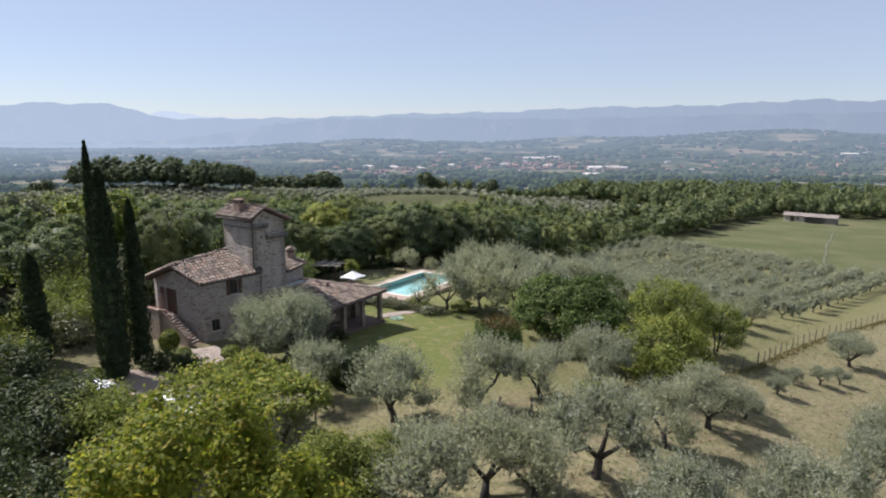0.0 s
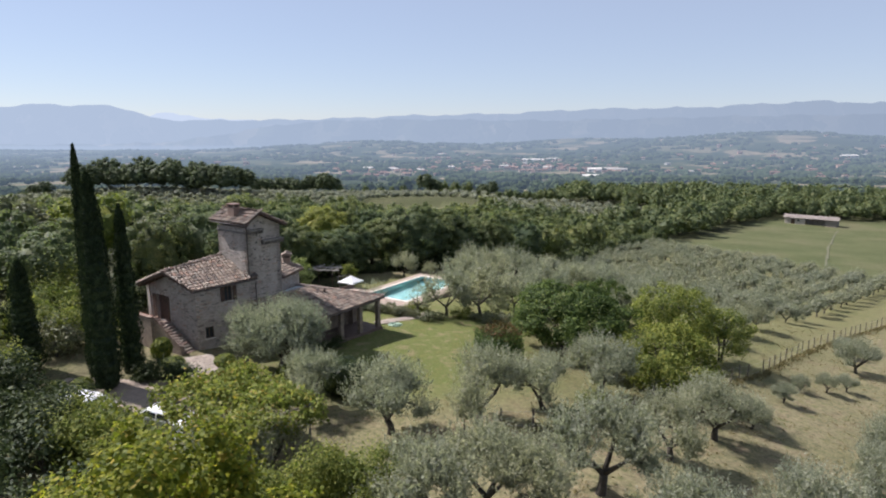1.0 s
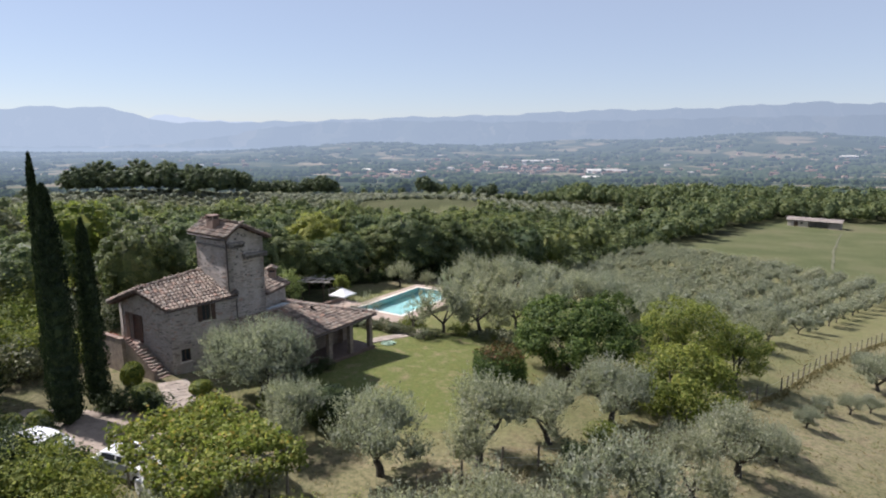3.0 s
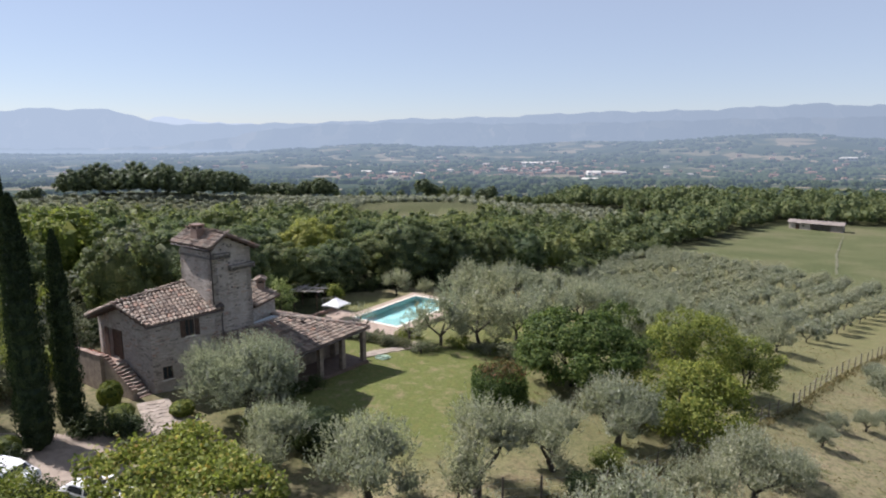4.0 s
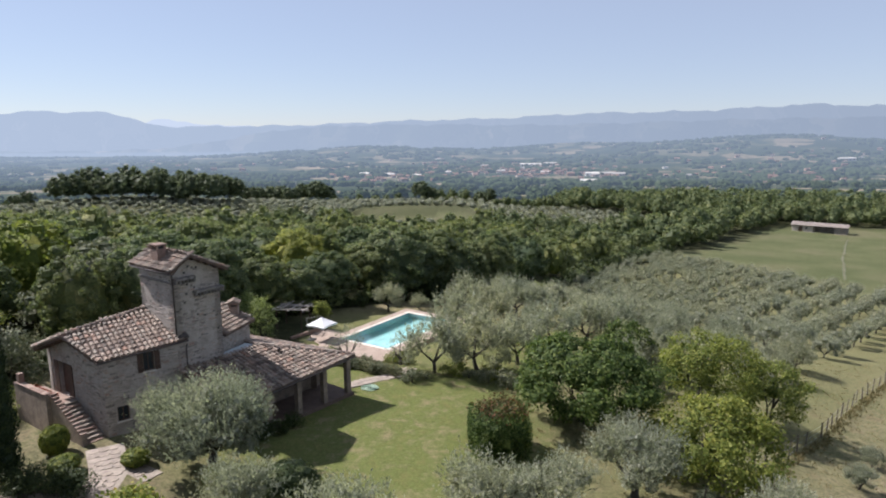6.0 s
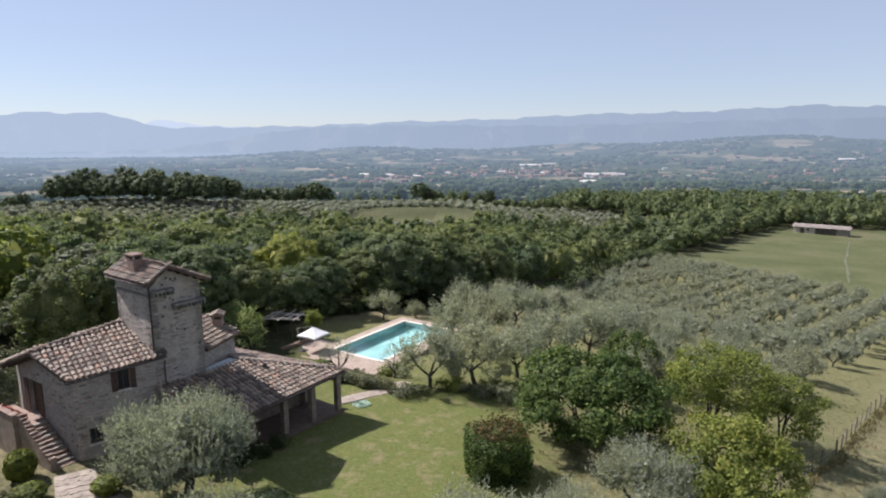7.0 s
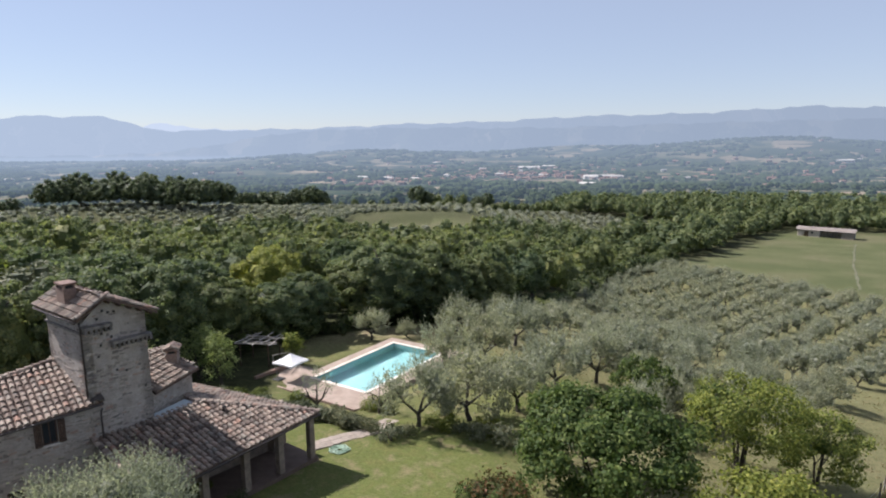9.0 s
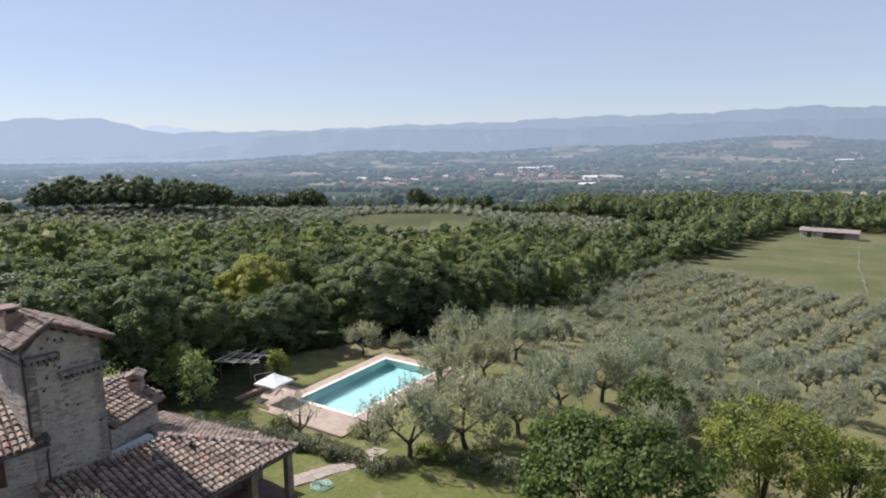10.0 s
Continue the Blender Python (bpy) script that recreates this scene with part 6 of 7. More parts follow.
for i in range(-6, 40):
    for j in range(-2, 30):
        q = Vector((27.5, 62.0)) + d1 * (i * 5.4) + d2 * (j * 5.6) + Vector((rng.uniform(-0.35, 0.35), rng.uniform(-0.35, 0.35)))
        x, y = q
        fence_side = (x - 25.3) * d2.x + (y - 55.9) * d2.y
        if fence_side < 3.2 or y < 70 - 0.3 * x or x < 3 or y > np.interp(x, EDGE_X, EDGE_Y) - 2.5:
            continue
        if (x - 80) * 0.8 + (y - 192) * 0.35 > -3 or any(math.hypot(x - a, y - b) < 4.0 for a, b, _ in MID_OLIVES) or (x < 13 and y < 70):
            continue
        if math.hypot(x - 21.2, y - 61.8) < 5 or math.hypot(x - 26.9, y - 62.3) < 4 or rng.random() < 0.06:
            continue
        m = mid[rng.randrange(4)] if y < 88 else low[rng.randrange(5)]
        plant(m, x, y, rng.uniform(0.85, 1.12), rng.uniform(0, 360), group="olive trees of the grove")
        count += 1

# ---- garden trees and shrubs ----
plant(cypress(1, 14.6, 0.92, 12000), -23.0, 39.2)
plant(cypress(2, 16.3, 0.5, 7500), -24.6, 40.7)
plant(cypress(3, 12.3, 0.72, 8000), -22.6, 41.8)
plant(cypress(4, 8.2, 1.0, 5500), -30.6, 42.4)
plant(broad_tree(201, 5.9, 4.9, 15000, 0.24, WALNUT, "spreading dark green walnut tree on the lawn edge", "walnut_tree", 0.16, 4, 0.7, 0.42, 2, 80, (0.13, 0.25), 0.16, 0.3), 9.8, 54.4)
plant(broad_tree(202, 5.6, 3.8, 11000, 0.21, LIME, "light green fruit tree by the fence", "fruit_tree", 0.05, 3, 0.8, 0.3, 2, 60, (0.13, 0.26), 0.22, 0.4), 17.3, 49.6)
plant(broad_tree(203, 5.2, 2.7, 5500, 0.2, LIME, "yellowing bushy fruit tree by the fence", "fruit_tree", 0.15, 3, 0.9, 0.25, 2, 44, (0.14, 0.27), 0.22, 0.4), 26.9, 62.4)
plant(broad_tree(204, 6.8, 3.6, 8000, 0.2, LIME, "yellow-green many-stemmed tree in the grove", "fruit_tree", 0.2, 4, 0.9, 0.25, 2, 56, (0.13, 0.25), 0.2, 0.4), 21.2, 61.9)
plant(broad_tree(205, 4.6, 2.1, 2600, 0.24, WALNUT, "small green fruit tree among the olives", "fruit_tree", 0.2, 1, 0.9, 0.35, 2, 30, (0.18, 0.3), 0.18, 0.35), 16.8, 69.9)
plant(broad_tree(206, 3.4, 1.8, 2000, 0.24, WALNUT, "small green fruit tree among the olives", "fruit_tree", 0.2, 1, 0.9, 0.35, 2, 26, (0.18, 0.3), 0.18, 0.35), 22.9, 70.3)
plant(broad_tree(207, 11.9, 3.0, 26000, 0.13, GOLD, "tall yellow-green tree in autumn leaf", "maple_tree", 0.2, 1, 1.25, 0.5, 2, 84, (0.12, 0.24), 0.16, 0.35), -5.5, 11.8)
plant(broad_tree(208, 10.4, 2.3, 15000, 0.13, GOLD, "tall yellow-green tree in autumn leaf", "maple_tree", 0.2, 1, 1.25, 0.5, 2, 60, (0.14, 0.26), 0.16, 0.35), -3.1, 11.4)
hedge = bush(301, 2.0, 1.9, 3.1, 9000, 0.15, WALNUT, "large clipped square laurel hedge block on the lawn", "hedge_block", True, True)
part("red_top", mesh_quads("red_top", crown_quads(np.random.default_rng(3), [(0.2, 0.1, 2.9, 1.5, 1.3, 0.3)], 1500, 0.18, 0.11, 0.3, 10, 0)), REDDISH, hedge, "reddening leaves on top", False)
plant(hedge, 3.55, 48.7, 1.0, 8, 0.35)
ball = bush(302, 0.75, 0.75, 1.35, 2600, 0.075, BOX, "clipped round box bush by the stair", "box_ball", True)
for x, y, s, sz in ((-22.2, 45.2, 1.05, 1.3), (-20.4, 43.2, 1.1, 0.75), (-24.2, 38.3, 1.0, 0.95), (-25.9, 38.2, 0.9, 0.8), (-17.0, 44.3, 1.05, 0.75), (-11.9, 43.0, 1.1, 0.9), (-10.5, 42.6, 0.9, 0.7)):
    plant(ball, x, y, s, rng.uniform(0, 360), group="clipped bushes round the house", sz=sz)
shr = [bush(310 + i, 1.6, 1.4, 2.0, 2200, 0.16, m, lab, "shrub") for i, (m, lab) in enumerate(((DARK, "dark green laurel shrub"), (BOX, "light green leafy shrub"), (GREYBUSH, "grey-green shrub with fine leaves"), (DARK, "dark evergreen shrub with glossy leaves")))]
for x, y, s, sz, k in ((-20.0, 41.0, 1.0, 0.85, 3), (-21.6, 41.4, 0.9, 0.75, 0), (-18.6, 41.1, 0.95, 0.7, 0), (-23.2, 37.6, 0.5, 0.6, 0), (-17.2, 29.6, 1.7, 1.6, 1), (-20.5, 29.2, 1.7, 1.5, 3), (-14.6, 27.6, 1.5, 1.4, 1), (-23.8, 31.2, 1.6, 1.6, 3), (-16.5, 25.6, 1.4, 1.3, 0),
                       (-30.5, 45.5, 1.6, 1.5, 2), (-34, 40.5, 1.9, 2.0, 1), (7.4, 37.3, 0.85, 0.9, 3), (9.6, 41.8, 0.8, 0.7, 1), (15.5, 45.4, 0.7, 0.6, 2),
                       (-25.5, 36.2, 1.1, 0.9, 3), (-27.5, 37.3, 1.4, 1.2, 0), (-28.5, 35.2, 1.5, 1.3, 3), (-26.2, 33.6, 1.4, 1.2, 0), (-24.2, 34.0, 1.1, 0.9, 3), (-20.1, 33.2, 1.0, 1.1, 3), (-21.7, 32.7, 1.0, 1.15, 0), (-23.1, 33.0, 1.1, 1.15, 3), (-18.7, 33.2, 0.9, 0.8, 0), (-9.7, 50.4, 0.55, 0.55, 0), (-10.6, 49.3, 0.55, 0.5, 3), (-11.5, 48.3, 0.6, 0.55, 0), (-36, 50, 1.8, 1.8, 1), (-29, 49.5, 1.4, 1.3, 1)):
    plant(shr[k], x, y, s, rng.uniform(0, 360), group="shrubs round the drive", sz=sz)
plant(bush(346, 1.6, 1.5, 2.8, 5200, 0.1, DARK, "large dark clipped dome bush beside the lawn", "dome_bush", True), -7.4, 40.9)
laurel = bush(345, 1.9, 1.7, 4.3, 7000, 0.15, LIME, "dense light-topped laurel hedge above the fence", "laurel_hedge", lumps=12)
for x, y, s, a in ((-5.9, 26.6, 0.98, 0), (-3.5, 26.4, 0.96, 120), (-8.0, 25.4, 0.8, 60)):
    plant(laurel, x, y, s, a, group="laurel hedge")
thick = [bush(340, 3.0, 2.8, 5.5, 4000, 0.21, DARK, "dense dark evergreen thicket beside the drive", "thicket", lumps=12), bush(341, 3.0, 2.8, 5.2, 4000, 0.19, GREYBUSH, "greyish overgrown thicket beside the drive", "thicket", lumps=12),
         bush(342, 3.0, 2.8, 5.0, 4000, 0.19, LIME, "light green overgrown thicket beside the drive", "thicket", lumps=12)]
for x, y, s, sz, k in ((-27.5, 34.5, 0.95, 0.8, 0), (-30, 38, 0.9, 0.75, 2), (-32.5, 34.5, 1.1, 1.0, 0), (-27, 28, 1.1, 0.95, 0), (-22, 24, 1.0, 0.9, 0), (-18.5, 20.5, 1.0, 1.0, 0), (-14.5, 18.5, 0.9, 1.05, 0), (-12, 15.5, 0.85, 1.15, 0), (-34.5, 31, 1.2, 1.1, 2), (-31.5, 46.8, 0.95, 0.85, 2), (-34.5, 50.5, 1.1, 1.0, 2), (-32, 55, 1.0, 0.9, 1), (-37, 56, 1.2, 1.2, 2), (-37, 41, 1.1, 0.9, 1), (-24.5, 19.5, 1.1, 1.2, 0), (-18.8, 30.2, 0.8, 0.78, 2), (-15.9, 28.6, 0.75, 0.68, 2), (-21.6, 31.6, 0.75, 0.66, 0)):
    plant(thick[k], x, y, s, rng.uniform(0, 360), group="thickets by the drive", sz=sz)
lav = [bush(330 + i, 0.8, 0.6, 0.75, 1000, 0.1, GREYBUSH, "low grey-green lavender mound", "lavender_bush") for i in range(3)]
for k in range(34):
    f = k / 33
    plant(lav[k % 3], float(np.interp(f, (0, 0.35, 1), (-17.6, -13.4, -4.8))) + rng.uniform(-0.25, 0.25), float(np.interp(f, (0, 0.35, 1), (65.2, 64.0, 60.6))) + rng.uniform(-0.45, 0.45), rng.uniform(1.0, 1.5), rng.uniform(0, 360), group="lavender along the terrace edge")
for x, y, s, k in ((-2.6, 58.8, 1.5, 0), (-4.2, 60.0, 1.2, 1), (-1.7, 59.6, 1.1, 2), (3.3, 59.8, 1.5, 0), (4.8, 59.3, 1.6, 1), (6.1, 58.8, 1.3, 2), (1.9, 60.4, 1.0, 0)):
    plant(lav[k], x, y, s, rng.uniform(0, 360), group="low bushes at the end of the lawn")
for x, y, s, sz in ((-4.9, 65.2, 0.75, 0.45), (0.6, 61.2, 0.9, 0.6), (-3.4, 64.2, 0.5, 0.4), (-10.5, 66.3, 0.7, 0.45), (3.9, 60.9, 0.8, 0.5), (7.5, 57.5, 0.9, 0.5)):
    plant(shr[1], x, y, s, rng.uniform(0, 360), group="low bushes at the end of the lawn", sz=sz)
plant(broad_tree(209, 3.0, 1.1, 2400, 0.15, LIME, "small light green tree by the parasol", "young_tree", 0.25, 1, 1.0, 0.3), -13.2, 74.6)
willow = broad_tree(210, 4.2, 1.7, 2600, 0.17, leaf_mat("willow leaves", [(0, (0.15, 0.19, 0.075)), (0.5, (0.22, 0.265, 0.1)), (1, (0.32, 0.36, 0.16))], 0.4, 0.1), "loose light green willow bush at the wood's edge", "willow_bush", 0.1, 4, 1.3, 0)
for x, y, s, a in ((-19.6, 69.5, 1.0, 0), (-17.3, 68.2, 0.95, 100), (-21.2, 62.6, 1.15, 200)):
    plant(willow, x, y, s, a, group="willow bushes behind the house")
for x, y, s, sz in ((-18.2, 64.6, 0.75, 0.6), (-16.5, 64.9, 0.7, 0.55), (-15.2, 65.6, 0.7, 0.5), (-19.6, 63.8, 0.8, 0.7), (-13.8, 66.2, 0.6, 0.4)):
    plant(shr[1], x, y, s, rng.uniform(0, 360), label="rounded yellow-green shrub behind the annexe", group="shrubs behind the annexe", sz=sz)

# ---- garden path, steps and hose ----
rng = random.Random(77)
path = thing("garden_path", "irregular pale flagstone path to the stair", "path", (-18, 43.5, hz(-18, 43.5)))


def flags(parent, pts, width, seed):
    rng = random.Random(seed)
    for (x0, y0), (x1, y1) in zip(pts, pts[1:]):
        n = max(1, int(math.hypot(x1 - x0, y1 - y0) / 0.55))
        d = Vector((x1 - x0, y1 - y0)).normalized()
        nrm = Vector((-d.y, d.x))
        for i in range(n):
            for j in range(max(1, int(width / 0.55))):
                c = Vector((x0, y0)) + d * ((i + 0.5) * 0.56 + rng.uniform(-0.05, 0.05)) + nrm * ((j + 0.5) * 0.56 - width / 2 + rng.uniform(-0.05, 0.05))
                k = rng.randint(5, 7)
                a0 = rng.uniform(0, 6)
                ring = []
                for q in range(k):
                    a = a0 + 6.283 * q / k
                    r = rng.uniform(0.28, 0.35)
                    ring.append(Vector((c.x + r * math.cos(a), c.y + r * math.sin(a), 0)))
                zc = hz(c.x, c.y)
                part("flagstone", Geo().prism([p + Vector((0, 0, zc - 0.1)) for p in ring], [p + Vector((0, 0, zc + 0.07)) for p in ring]).mesh("flagstone"), FLAG, parent)


BED = rough_mat("worn path mortar", [(0.3, (0.218, 0.181, 0.143)), (0.7, (0.302, 0.26, 0.214))], 1.6, 20, 0.3, 0.01)


def path_bed(parent, pts, width):
    """The mortar in which the flags lie, a thin slab along the way."""
    for (x0, y0), (x1, y1) in zip(pts, pts[1:]):
        d = Vector((x1 - x0, y1 - y0)).normalized()
        nrm = Vector((-d.y, d.x)) * width / 2
        q = [Vector((x0, y0)) - d * 0.15 - nrm, Vector((x1, y1)) + d * 0.15 - nrm, Vector((x1, y1)) + d * 0.15 + nrm, Vector((x0, y0)) - d * 0.15 + nrm]
        part("path_bed", Geo().prism([(p.x, p.y, hz(p.x, p.y) - 0.1) for p in q], [(p.x, p.y, hz(p.x, p.y) + 0.055) for p in q]).mesh("path_bed"), BED, parent)


path_bed(path, [(-19.7, 45.9), (-18.0, 43.4), (-17.6, 41.0)], 2.0)
path_bed(path, [(-18.0, 44.4), (-15.6, 43.2)], 1.2)
flags(path, [(-19.7, 45.9), (-18.0, 43.4), (-17.6, 41.0)], 1.9, 1)
flags(path, [(-18.0, 44.4), (-15.6, 43.2)], 1.1, 2)
walkway = thing("stepping_path", "pale stepping stone path across the lawn to the pool", "path", (-5.5, 58.5, hz(-5.5, 58.5)))
path_bed(walkway, [(-7.4, 57.6), (-5.6, 59.0), (-3.8, 60.1), (-3.0, 62.0)], 1.1)
flags(walkway, [(-7.4, 57.6), (-5.6, 59.0), (-3.8, 60.1), (-3.0, 62.0)], 1.15, 3)
hose = thing("garden_hose", "coiled pale green garden hose on the grass", "garden hose", (-6.0, 57.0, hz(-6, 57)))
pts = []
for k in range(120):
    a = k * 0.4
    r = 0.12 + 0.0042 * k + 0.05 * math.sin(k * 1.9)
    pts.append((-5.7 + r * 1.1 * math.cos(a), 57.2 + r * math.sin(a), hz(-5.7, 57.2) + 0.06 + 0.02 * math.sin(k * 2.3)))
part("coil", Geo().tube(pts, [0.03] * len(pts), 5).mesh("coil", True), HOSE, hose)
drive = solid("drive", mesh_of("drive", [(x, y, hz(x, y) + 0.05) for x in np.linspace(-27, -15, 13) for y in np.linspace(33.5, 41, 9)], [(i * 9 + j, (i + 1) * 9 + j, (i + 1) * 9 + j + 1, i * 9 + j + 1) for i in range(12) for j in range(8)]),
              rough_mat("gravel", [(0.3, (0.2, 0.155, 0.12)), (0.7, (0.3, 0.245, 0.195))], 2.0, 40, 0.5, 0.02), "pale gravel drive by the cypresses", "drive", "structure")

# ---- woods ----
OAKL = "broad green oak at the edge of the wood"
oak_hi = [broad_tree(400 + i, 10.8, 4.0 + 0.25 * (i % 3), 5800, 0.29, OAK, OAKL, "oak_tree", 0.1, 1, 0.9, 0.72, 2, 64, (0.13, 0.24), 0.1) for i in range(5)]
oak_lo = [broad_tree(420 + i, 10.0, 3.9, 2700, 0.36, OAK, "green oak in the wood", "oak_tree", 0.2, 1, 0.9, 0.72, 1, 34, (0.18, 0.3), 0.1) for i in range(5)]
yellow = broad_tree(440, 12.0, 4.8, 6800, 0.28, YELLOWING, "yellowing oak at the edge of the wood", "oak_tree", 0.12, 1, 0.9, 0.72, 2, 64, (0.13, 0.24), 0.1)
for x, y, s, sz in ((-23.5, 72.0, 0.95, 0.85), (-20.3, 77.0, 0.95, 0.66), (-27.5, 67.5, 0.95, 0.9), (-16.8, 80.8, 0.85, 0.56), (-24.5, 79.5, 1.05, 0.8), (-30.5, 62.5, 0.85, 0.85), (-15.0, 86.0, 0.9, 0.62), (-10.8, 92.0, 1.0, 0.72), (-5.5, 96.5, 1.0, 0.72), (-0.5, 99.5, 0.95, 0.75), (4.5, 104.0, 0.9, 0.75)):
    plant(oak_hi[int(-x) % 5], x, y, s, x * 31, group="oaks along the wood's edge", sz=sz)
plant(yellow, -20.4, 91.6, 0.9, 20, sz=0.74)
mixed = [broad_tree(450, 8.0, 3.6, 2300, 0.34, LIME, "light green bushy tree west of the house", "field_maple", 0.1, 2, 0.9, 0.7, 1, 34, (0.18, 0.3)), broad_tree(451, 7.5, 3.6, 2300, 0.32, GREYBUSH, "greyish thin-leaved tree west of the house", "field_maple", 0.1, 2, 0.9, 0.66, 1, 34, (0.18, 0.3)),
         broad_tree(452, 8.5, 3.8, 2300, 0.34, OAK, "fresh green tree west of the house", "field_maple", 0.1, 1, 0.9, 0.7, 1, 34, (0.18, 0.3))]
rng = random.Random(99)
far_pts = []
step = 8.3
for i in range(-60, 70):
    for j in range(0, 80):
        x, y = i * step + (j % 2) * step / 2 + rng.uniform(-2, 2), 8 + j * step * 0.87 + rng.uniform(-2, 2)
        edge = np.interp(x, EDGE_X, EDGE_Y)
        if y < edge + 2 or cleared(x, y) < 1.1:
            continue
        if abs(x) > 0.86 * (y + 12) + 14 or (x < -30 and y < 26):
            continue
        if (abs(x + 22) < 9 and y < 82) or math.hypot(x + 20.8, y - 92.5) < 5.5:
            continue
        deep = y - edge
        s = rng.uniform(0.75, 1.3)
        if y < 64:
            s *= 0.7
        if y > 190 and x < 70:
            s *= 0.68
        if x < -32 and y < 84 and rng.random() < 0.5:
            plant(mixed[rng.randrange(3)], x, y, s * 1.15, rng.uniform(0, 360), group="mixed trees west of the house")
        elif deep < 8 and y < 132:
            plant(oak_hi[rng.randrange(5)], x, y, s, rng.uniform(0, 360), group="oaks along the wood's edge", sz=rng.uniform(0.72, 0.95) if x > -30 else rng.uniform(0.8, 1.08))
        elif y < 132:
            plant(oak_lo[rng.randrange(5)], x, y, s, rng.uniform(0, 360), group="oaks of the wood", sz=rng.uniform(0.75, 1.1))
        elif y < 430 + 70 * (x > 60):
            far_pts.append((x, y, s))


def joined_wood(name, pts, per, leaf, h, r, mat, label, seed, k=9, size=(0.3, 0.48), low=0.12, squash=0.8, spread=(0.85, 1.12), core_n=2):
    """Many far trees in one mesh, each a dome of billows."""
    rg = np.random.default_rng(seed)
    shapes = [billow_quads(rg, dome_clumps(rg, h, r, k, low, size, squash), per, leaf, core_n=core_n) for _ in range(6)]
    qs = []
    for i, (x, y, s) in enumerate(pts):
        a = rg.uniform(0, 6.283)
        c, sn = math.cos(a), math.sin(a)
        q = shapes[i % 6] * s
        q = np.stack([q[..., 0] * c - q[..., 1] * sn + x, q[..., 0] * sn + q[..., 1] * c + y, q[..., 2] * rg.uniform(*spread) + hz(x, y) - 0.3], -1)
        qs.append(q.astype(np.float32))
    return solid(name, mesh_quads(name, np.concatenate(qs)), mat, label, "woodland", "stuff")


joined_wood("woodland", [p for p in far_pts if p[1] < 230], 22, 0.58, 9.5, 4.1, OAK, "dense green oak wood on the slope", 7, 18, (0.19, 0.32), core_n=1, spread=(0.85, 1.2))
joined_wood("far_woodland", [p for p in far_pts if p[1] >= 230], 11, 0.75, 9.5, 4.3, OAK, "green oak wood on the far slope", 17, 15, (0.22, 0.36), core_n=1, spread=(0.85, 1.2))
fo = []
for i in range(-60, 24):
    for j in range(-5, 18):
        x, y = i * 6 + rng.uniform(-0.8, 0.8), 298 + j * 7.5 + rng.uniform(-0.8, 0.8)
        if cleared(x, y) < 0.93 and oval(x, y, -18, 290, 30, 26) > 1 and rng.random() < 0.9:
            fo.append((x, y, rng.uniform(0.8, 1.1)))
joined_wood("far_olive_grove", fo, 9, 0.6, 3.6, 2.2, OLIVE, "distant rows of grey olive trees", 8, 5, (0.4, 0.6), core_n=1)
row = [(-214 + k * 3.35 + rng.uniform(-2, 2), 340 + (k % 2) * 9 + rng.uniform(-3, 3), rng.uniform(0.95, 1.5)) for k in range(28)]
row += [(-133 + k * 6.3 + rng.uniform(-2, 2), 404 + rng.uniform(-4, 6), rng.uniform(0.9, 1.2)) for k in range(9)]
row += [(-25, 408, 1.1), (-19, 411, 0.9), (12, 415, 0.7), (18, 412, 0.8), (-230, 340, 0.8), (-238, 343, 0.7)]
joined_wood("oak_row", row, 34, 0.55, 12.5, 5.4, HOLM, "dark row of tall old oaks on the rise", 9, 34, (0.15, 0.27), 0.2)
rest = []
for k in range(1100):
    y = rng.uniform(430, 1250)
    x = rng.uniform(-0.8, 0.8) * (y + 30)
    if math.sin(x / 95 + 0.8) * math.sin(y / 120 + x / 300) > -0.35 - 0.4 * (x > 40):
        rest.append((x, y, rng.uniform(0.9, 1.5)))
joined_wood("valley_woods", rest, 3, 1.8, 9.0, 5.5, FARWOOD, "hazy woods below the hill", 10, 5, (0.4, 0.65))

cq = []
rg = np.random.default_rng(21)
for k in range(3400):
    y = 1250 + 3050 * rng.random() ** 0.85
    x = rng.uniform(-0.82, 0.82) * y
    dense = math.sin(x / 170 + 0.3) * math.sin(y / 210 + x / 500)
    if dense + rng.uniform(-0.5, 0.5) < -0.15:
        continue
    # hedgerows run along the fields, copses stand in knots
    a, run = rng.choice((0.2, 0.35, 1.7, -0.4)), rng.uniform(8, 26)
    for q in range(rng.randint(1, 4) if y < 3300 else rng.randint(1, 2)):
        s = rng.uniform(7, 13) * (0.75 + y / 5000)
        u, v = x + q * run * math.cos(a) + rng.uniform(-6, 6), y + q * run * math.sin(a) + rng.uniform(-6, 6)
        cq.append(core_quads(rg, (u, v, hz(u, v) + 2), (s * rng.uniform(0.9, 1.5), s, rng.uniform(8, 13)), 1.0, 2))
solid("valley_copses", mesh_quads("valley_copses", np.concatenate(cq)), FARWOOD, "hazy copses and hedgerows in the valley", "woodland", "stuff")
under = [bush(350 + i, 1.7, 1.5, 2.2, 480, 0.34, m, "dark undergrowth along the wood's edge", "undergrowth_bush") for i, m in enumerate((DARK, OAK, DARK))]
for k in range(108):
    x = -40 + k * 1.05 + rng.uniform(-0.5, 0.5)
    y = float(np.interp(x, EDGE_X, EDGE_Y)) + rng.uniform(-0.5, 2.8)
    plant(under[k % 3], x, y, rng.uniform(0.7, 1.5) * (1.0 if x < 26 else 1.45), rng.uniform(0, 360), group="undergrowth along the wood's edge")

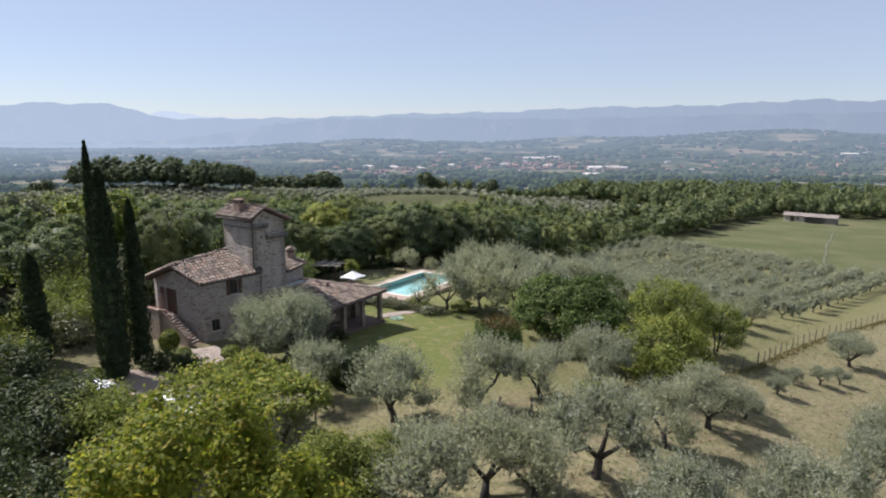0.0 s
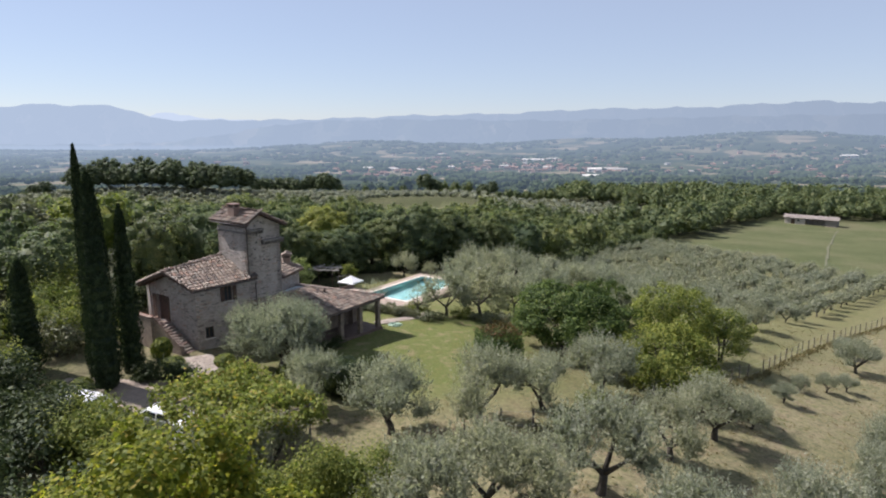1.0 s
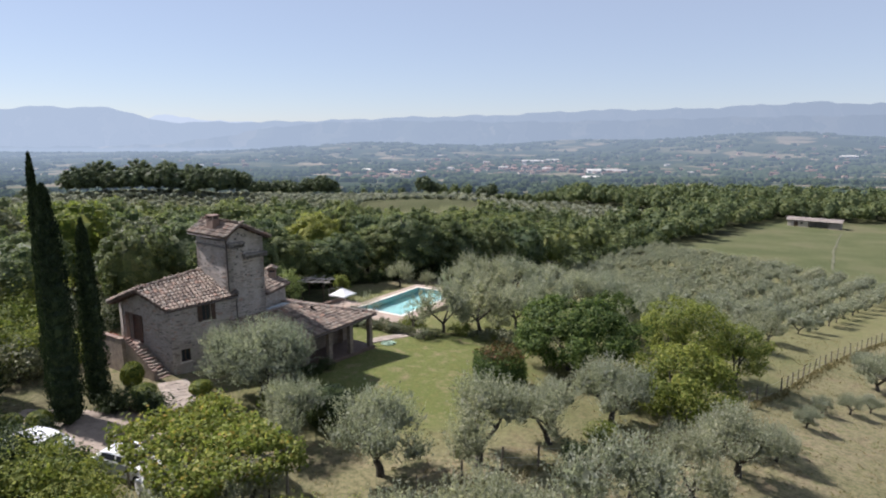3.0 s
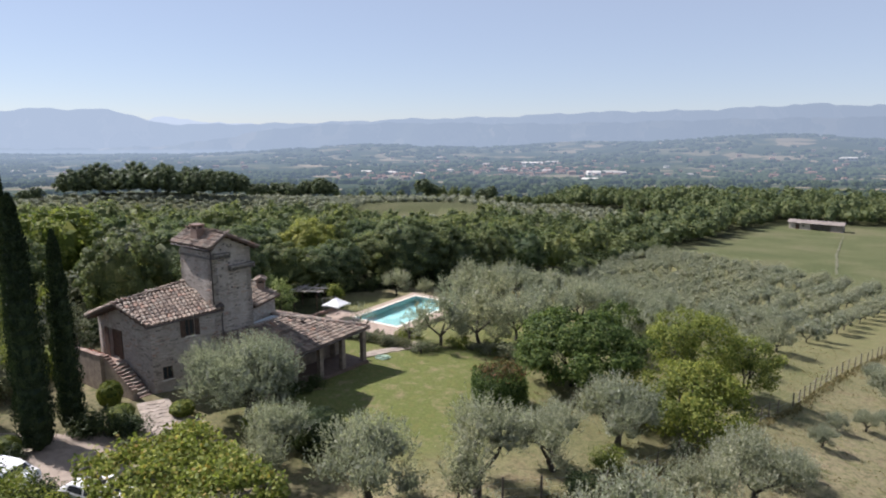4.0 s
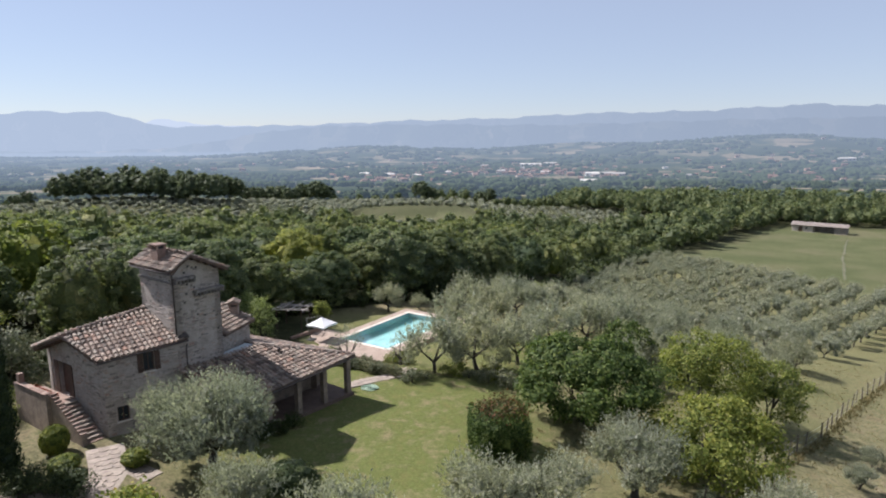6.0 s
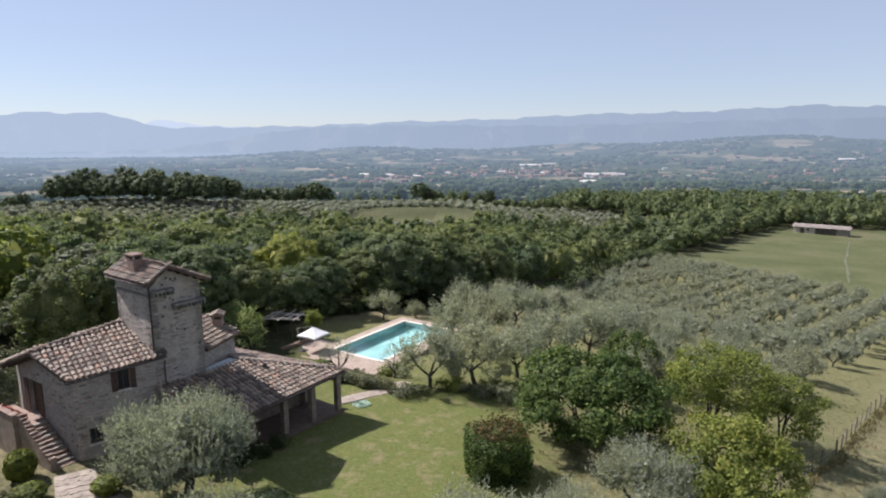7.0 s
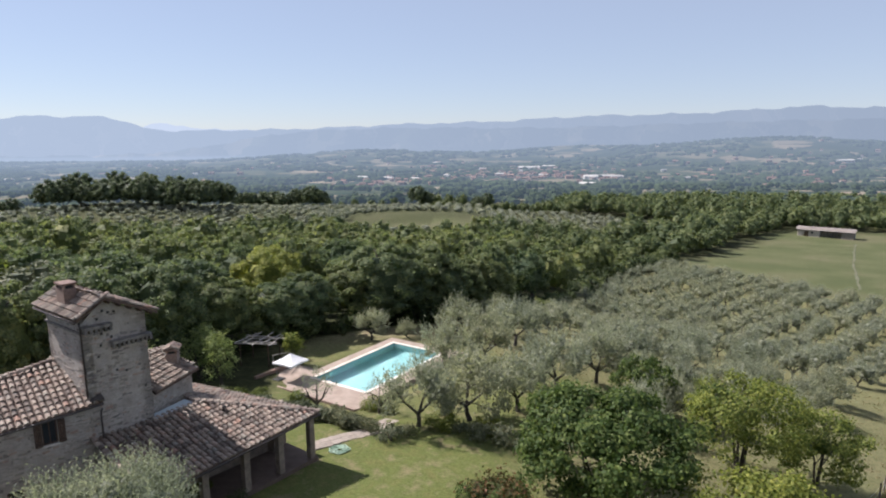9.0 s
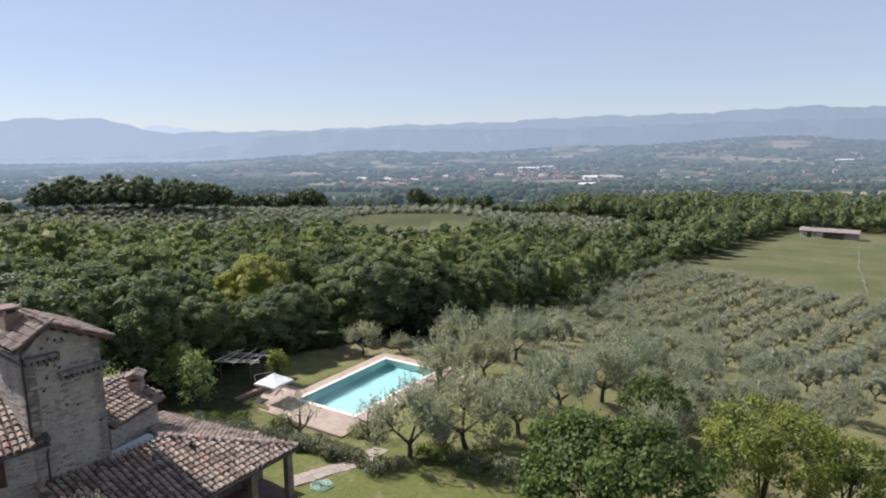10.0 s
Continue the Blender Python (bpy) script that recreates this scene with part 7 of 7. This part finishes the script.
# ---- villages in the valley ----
# emission colours of the haze painted on walls and roofs
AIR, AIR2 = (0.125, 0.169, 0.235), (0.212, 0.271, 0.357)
TOWNWALL = [hazed_mat("town wall", 500, 4400, 0.15, 0.68, AIR, own=c, air2=AIR2) for c in ((0.46, 0.38, 0.31), (0.42, 0.28, 0.21), (0.6, 0.56, 0.5))]
TOWNROOF = hazed_mat("town roofs", 500, 4400, 0.15, 0.76, AIR, own=(0.3, 0.18, 0.13), air2=AIR2)
proto = []
for k in range(3):
    h = thing("village_house", "pale distant house with a tiled roof", "house", group="houses of the village")
    l, w, hh = (14, 9, 7.5) if k == 0 else (20, 10, 9) if k == 1 else (30, 14, 8)
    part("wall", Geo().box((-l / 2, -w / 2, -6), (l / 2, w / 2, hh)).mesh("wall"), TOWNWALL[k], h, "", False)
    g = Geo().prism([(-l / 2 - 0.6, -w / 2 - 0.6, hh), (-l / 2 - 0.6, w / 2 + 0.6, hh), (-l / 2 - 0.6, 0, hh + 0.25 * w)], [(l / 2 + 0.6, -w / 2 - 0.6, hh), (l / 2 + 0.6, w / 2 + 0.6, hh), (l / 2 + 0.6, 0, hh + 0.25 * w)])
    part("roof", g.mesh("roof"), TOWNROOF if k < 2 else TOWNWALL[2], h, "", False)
    for q in range(4):
        part("window", Geo().box((-l / 2 + (q + 0.35) * l / 4, -w / 2 - 0.08, hh * 0.45), (-l / 2 + (q + 0.6) * l / 4, -w / 2 - 0.02, hh * 0.7)).mesh("window"), GLASS, h, "", False)
    proto.append(h)
TOWNS = ((0.07, 0.06, 2620, 190), (0.07, 0.06, 2620, 190), (0.02, 0.07, 2350, 200), (0.02, 0.07, 2350, 200), (0.215, 0.03, 2200, 70), (-0.1, 0.05, 2050, 130), (0.13, 0.06, 2450, 200), (0.46, 0.08, 2150, 220), (0.36, 0.12, 2900, 350), (0.58, 0.1, 3000, 350), (0.0, 0.1, 3200, 260), (-0.35, 0.2, 2600, 500))
for k in range(300):
    b = TOWNS[k % len(TOWNS)]
    f = b[0] + rng.gauss(0, 1) * b[1]
    y = b[2] + rng.gauss(0, 1) * b[3]
    plant(proto[0 if rng.random() < 0.6 else 1 if rng.random() < 0.85 else 2], f * y, y, rng.uniform(0.8, 1.25), rng.uniform(-40, 40), 0.5)
for f, y, s in ((0.105, 2850, 3.0), (0.135, 2900, 1.8), (0.195, 1600, 1.3), (0.2, 2180, 1.5), (0.225, 2200, 1.7), (0.24, 2170, 1.4), (0.585, 2900, 2.2)):
    plant(proto[2], f * y, y, s, rng.uniform(-10, 10), 0.5, sz=1.3)

# ---- rough grass ----
DRYGRASS = leaf_mat("dry grass blades", [(0, (0.118, 0.101, 0.042)), (0.5, (0.202, 0.168, 0.084)), (1, (0.277, 0.235, 0.134))], 0.3, 0.0)
VERGE = leaf_mat("rank verge grass", [(0, (0.101, 0.088, 0.042)), (0.5, (0.16, 0.134, 0.067)), (1, (0.227, 0.185, 0.101))], 0.3, 0.0)
rg = np.random.default_rng(55)


def tufts(n, xs, ys, size, name, mat, label):
    """Small upright blades, a few to a tuft."""
    c = np.repeat(np.stack([xs, ys], 1), 4, 0) + rg.normal(size=(len(xs) * 4, 2)) * 0.09
    p = np.stack([c[:, 0], c[:, 1], height(c[:, 0], c[:, 1]) + size * 0.35], 1)
    q = leaf_quads(rg, p, np.tile([0, 0, 1.0], (len(p), 1)), size, size * 0.28, 0.45, True)
    return solid(name, mesh_quads(name, q), mat, label, "grass", "stuff")


n = 11000
gx_, gy_ = rg.uniform(-8, 62, n), rg.uniform(22, 92, n)
side = (gx_ - 25.3) * -0.733 + (gy_ - 55.9) * 0.68
ok = ((gx_ > 5) | (gy_ < 41)) & (np.sin(gx_ * 0.7 + 1.3 * np.sin(gy_ * 0.4)) * np.sin(gy_ * 0.6) + rg.normal(size=n) * 0.4 > -0.1) & (gx_ < 0.8 * gy_)
tufts(n, gx_[ok], gy_[ok], 0.19, "rough_grass", DRYGRASS, "tufts of dry yellow grass under the olives")
vx, vy = [], []
for (x0, y0), (x1, y1) in zip(FPTS, FPTS[1:]):
    k = int(math.hypot(x1 - x0, y1 - y0) * 9)
    f_ = rg.uniform(0, 1, k)
    o_ = np.abs(rg.normal(size=k)) * 0.45 + 0.15
    d_ = Vector((x1 - x0, y1 - y0)).normalized()
    vx.append(x0 + (x1 - x0) * f_ + d_.y * o_)
    vy.append(y0 + (y1 - y0) * f_ - d_.x * o_)
tufts(0, np.concatenate(vx), np.concatenate(vy), 0.34, "fence_verge", VERGE, "rank brown grass along the fence")
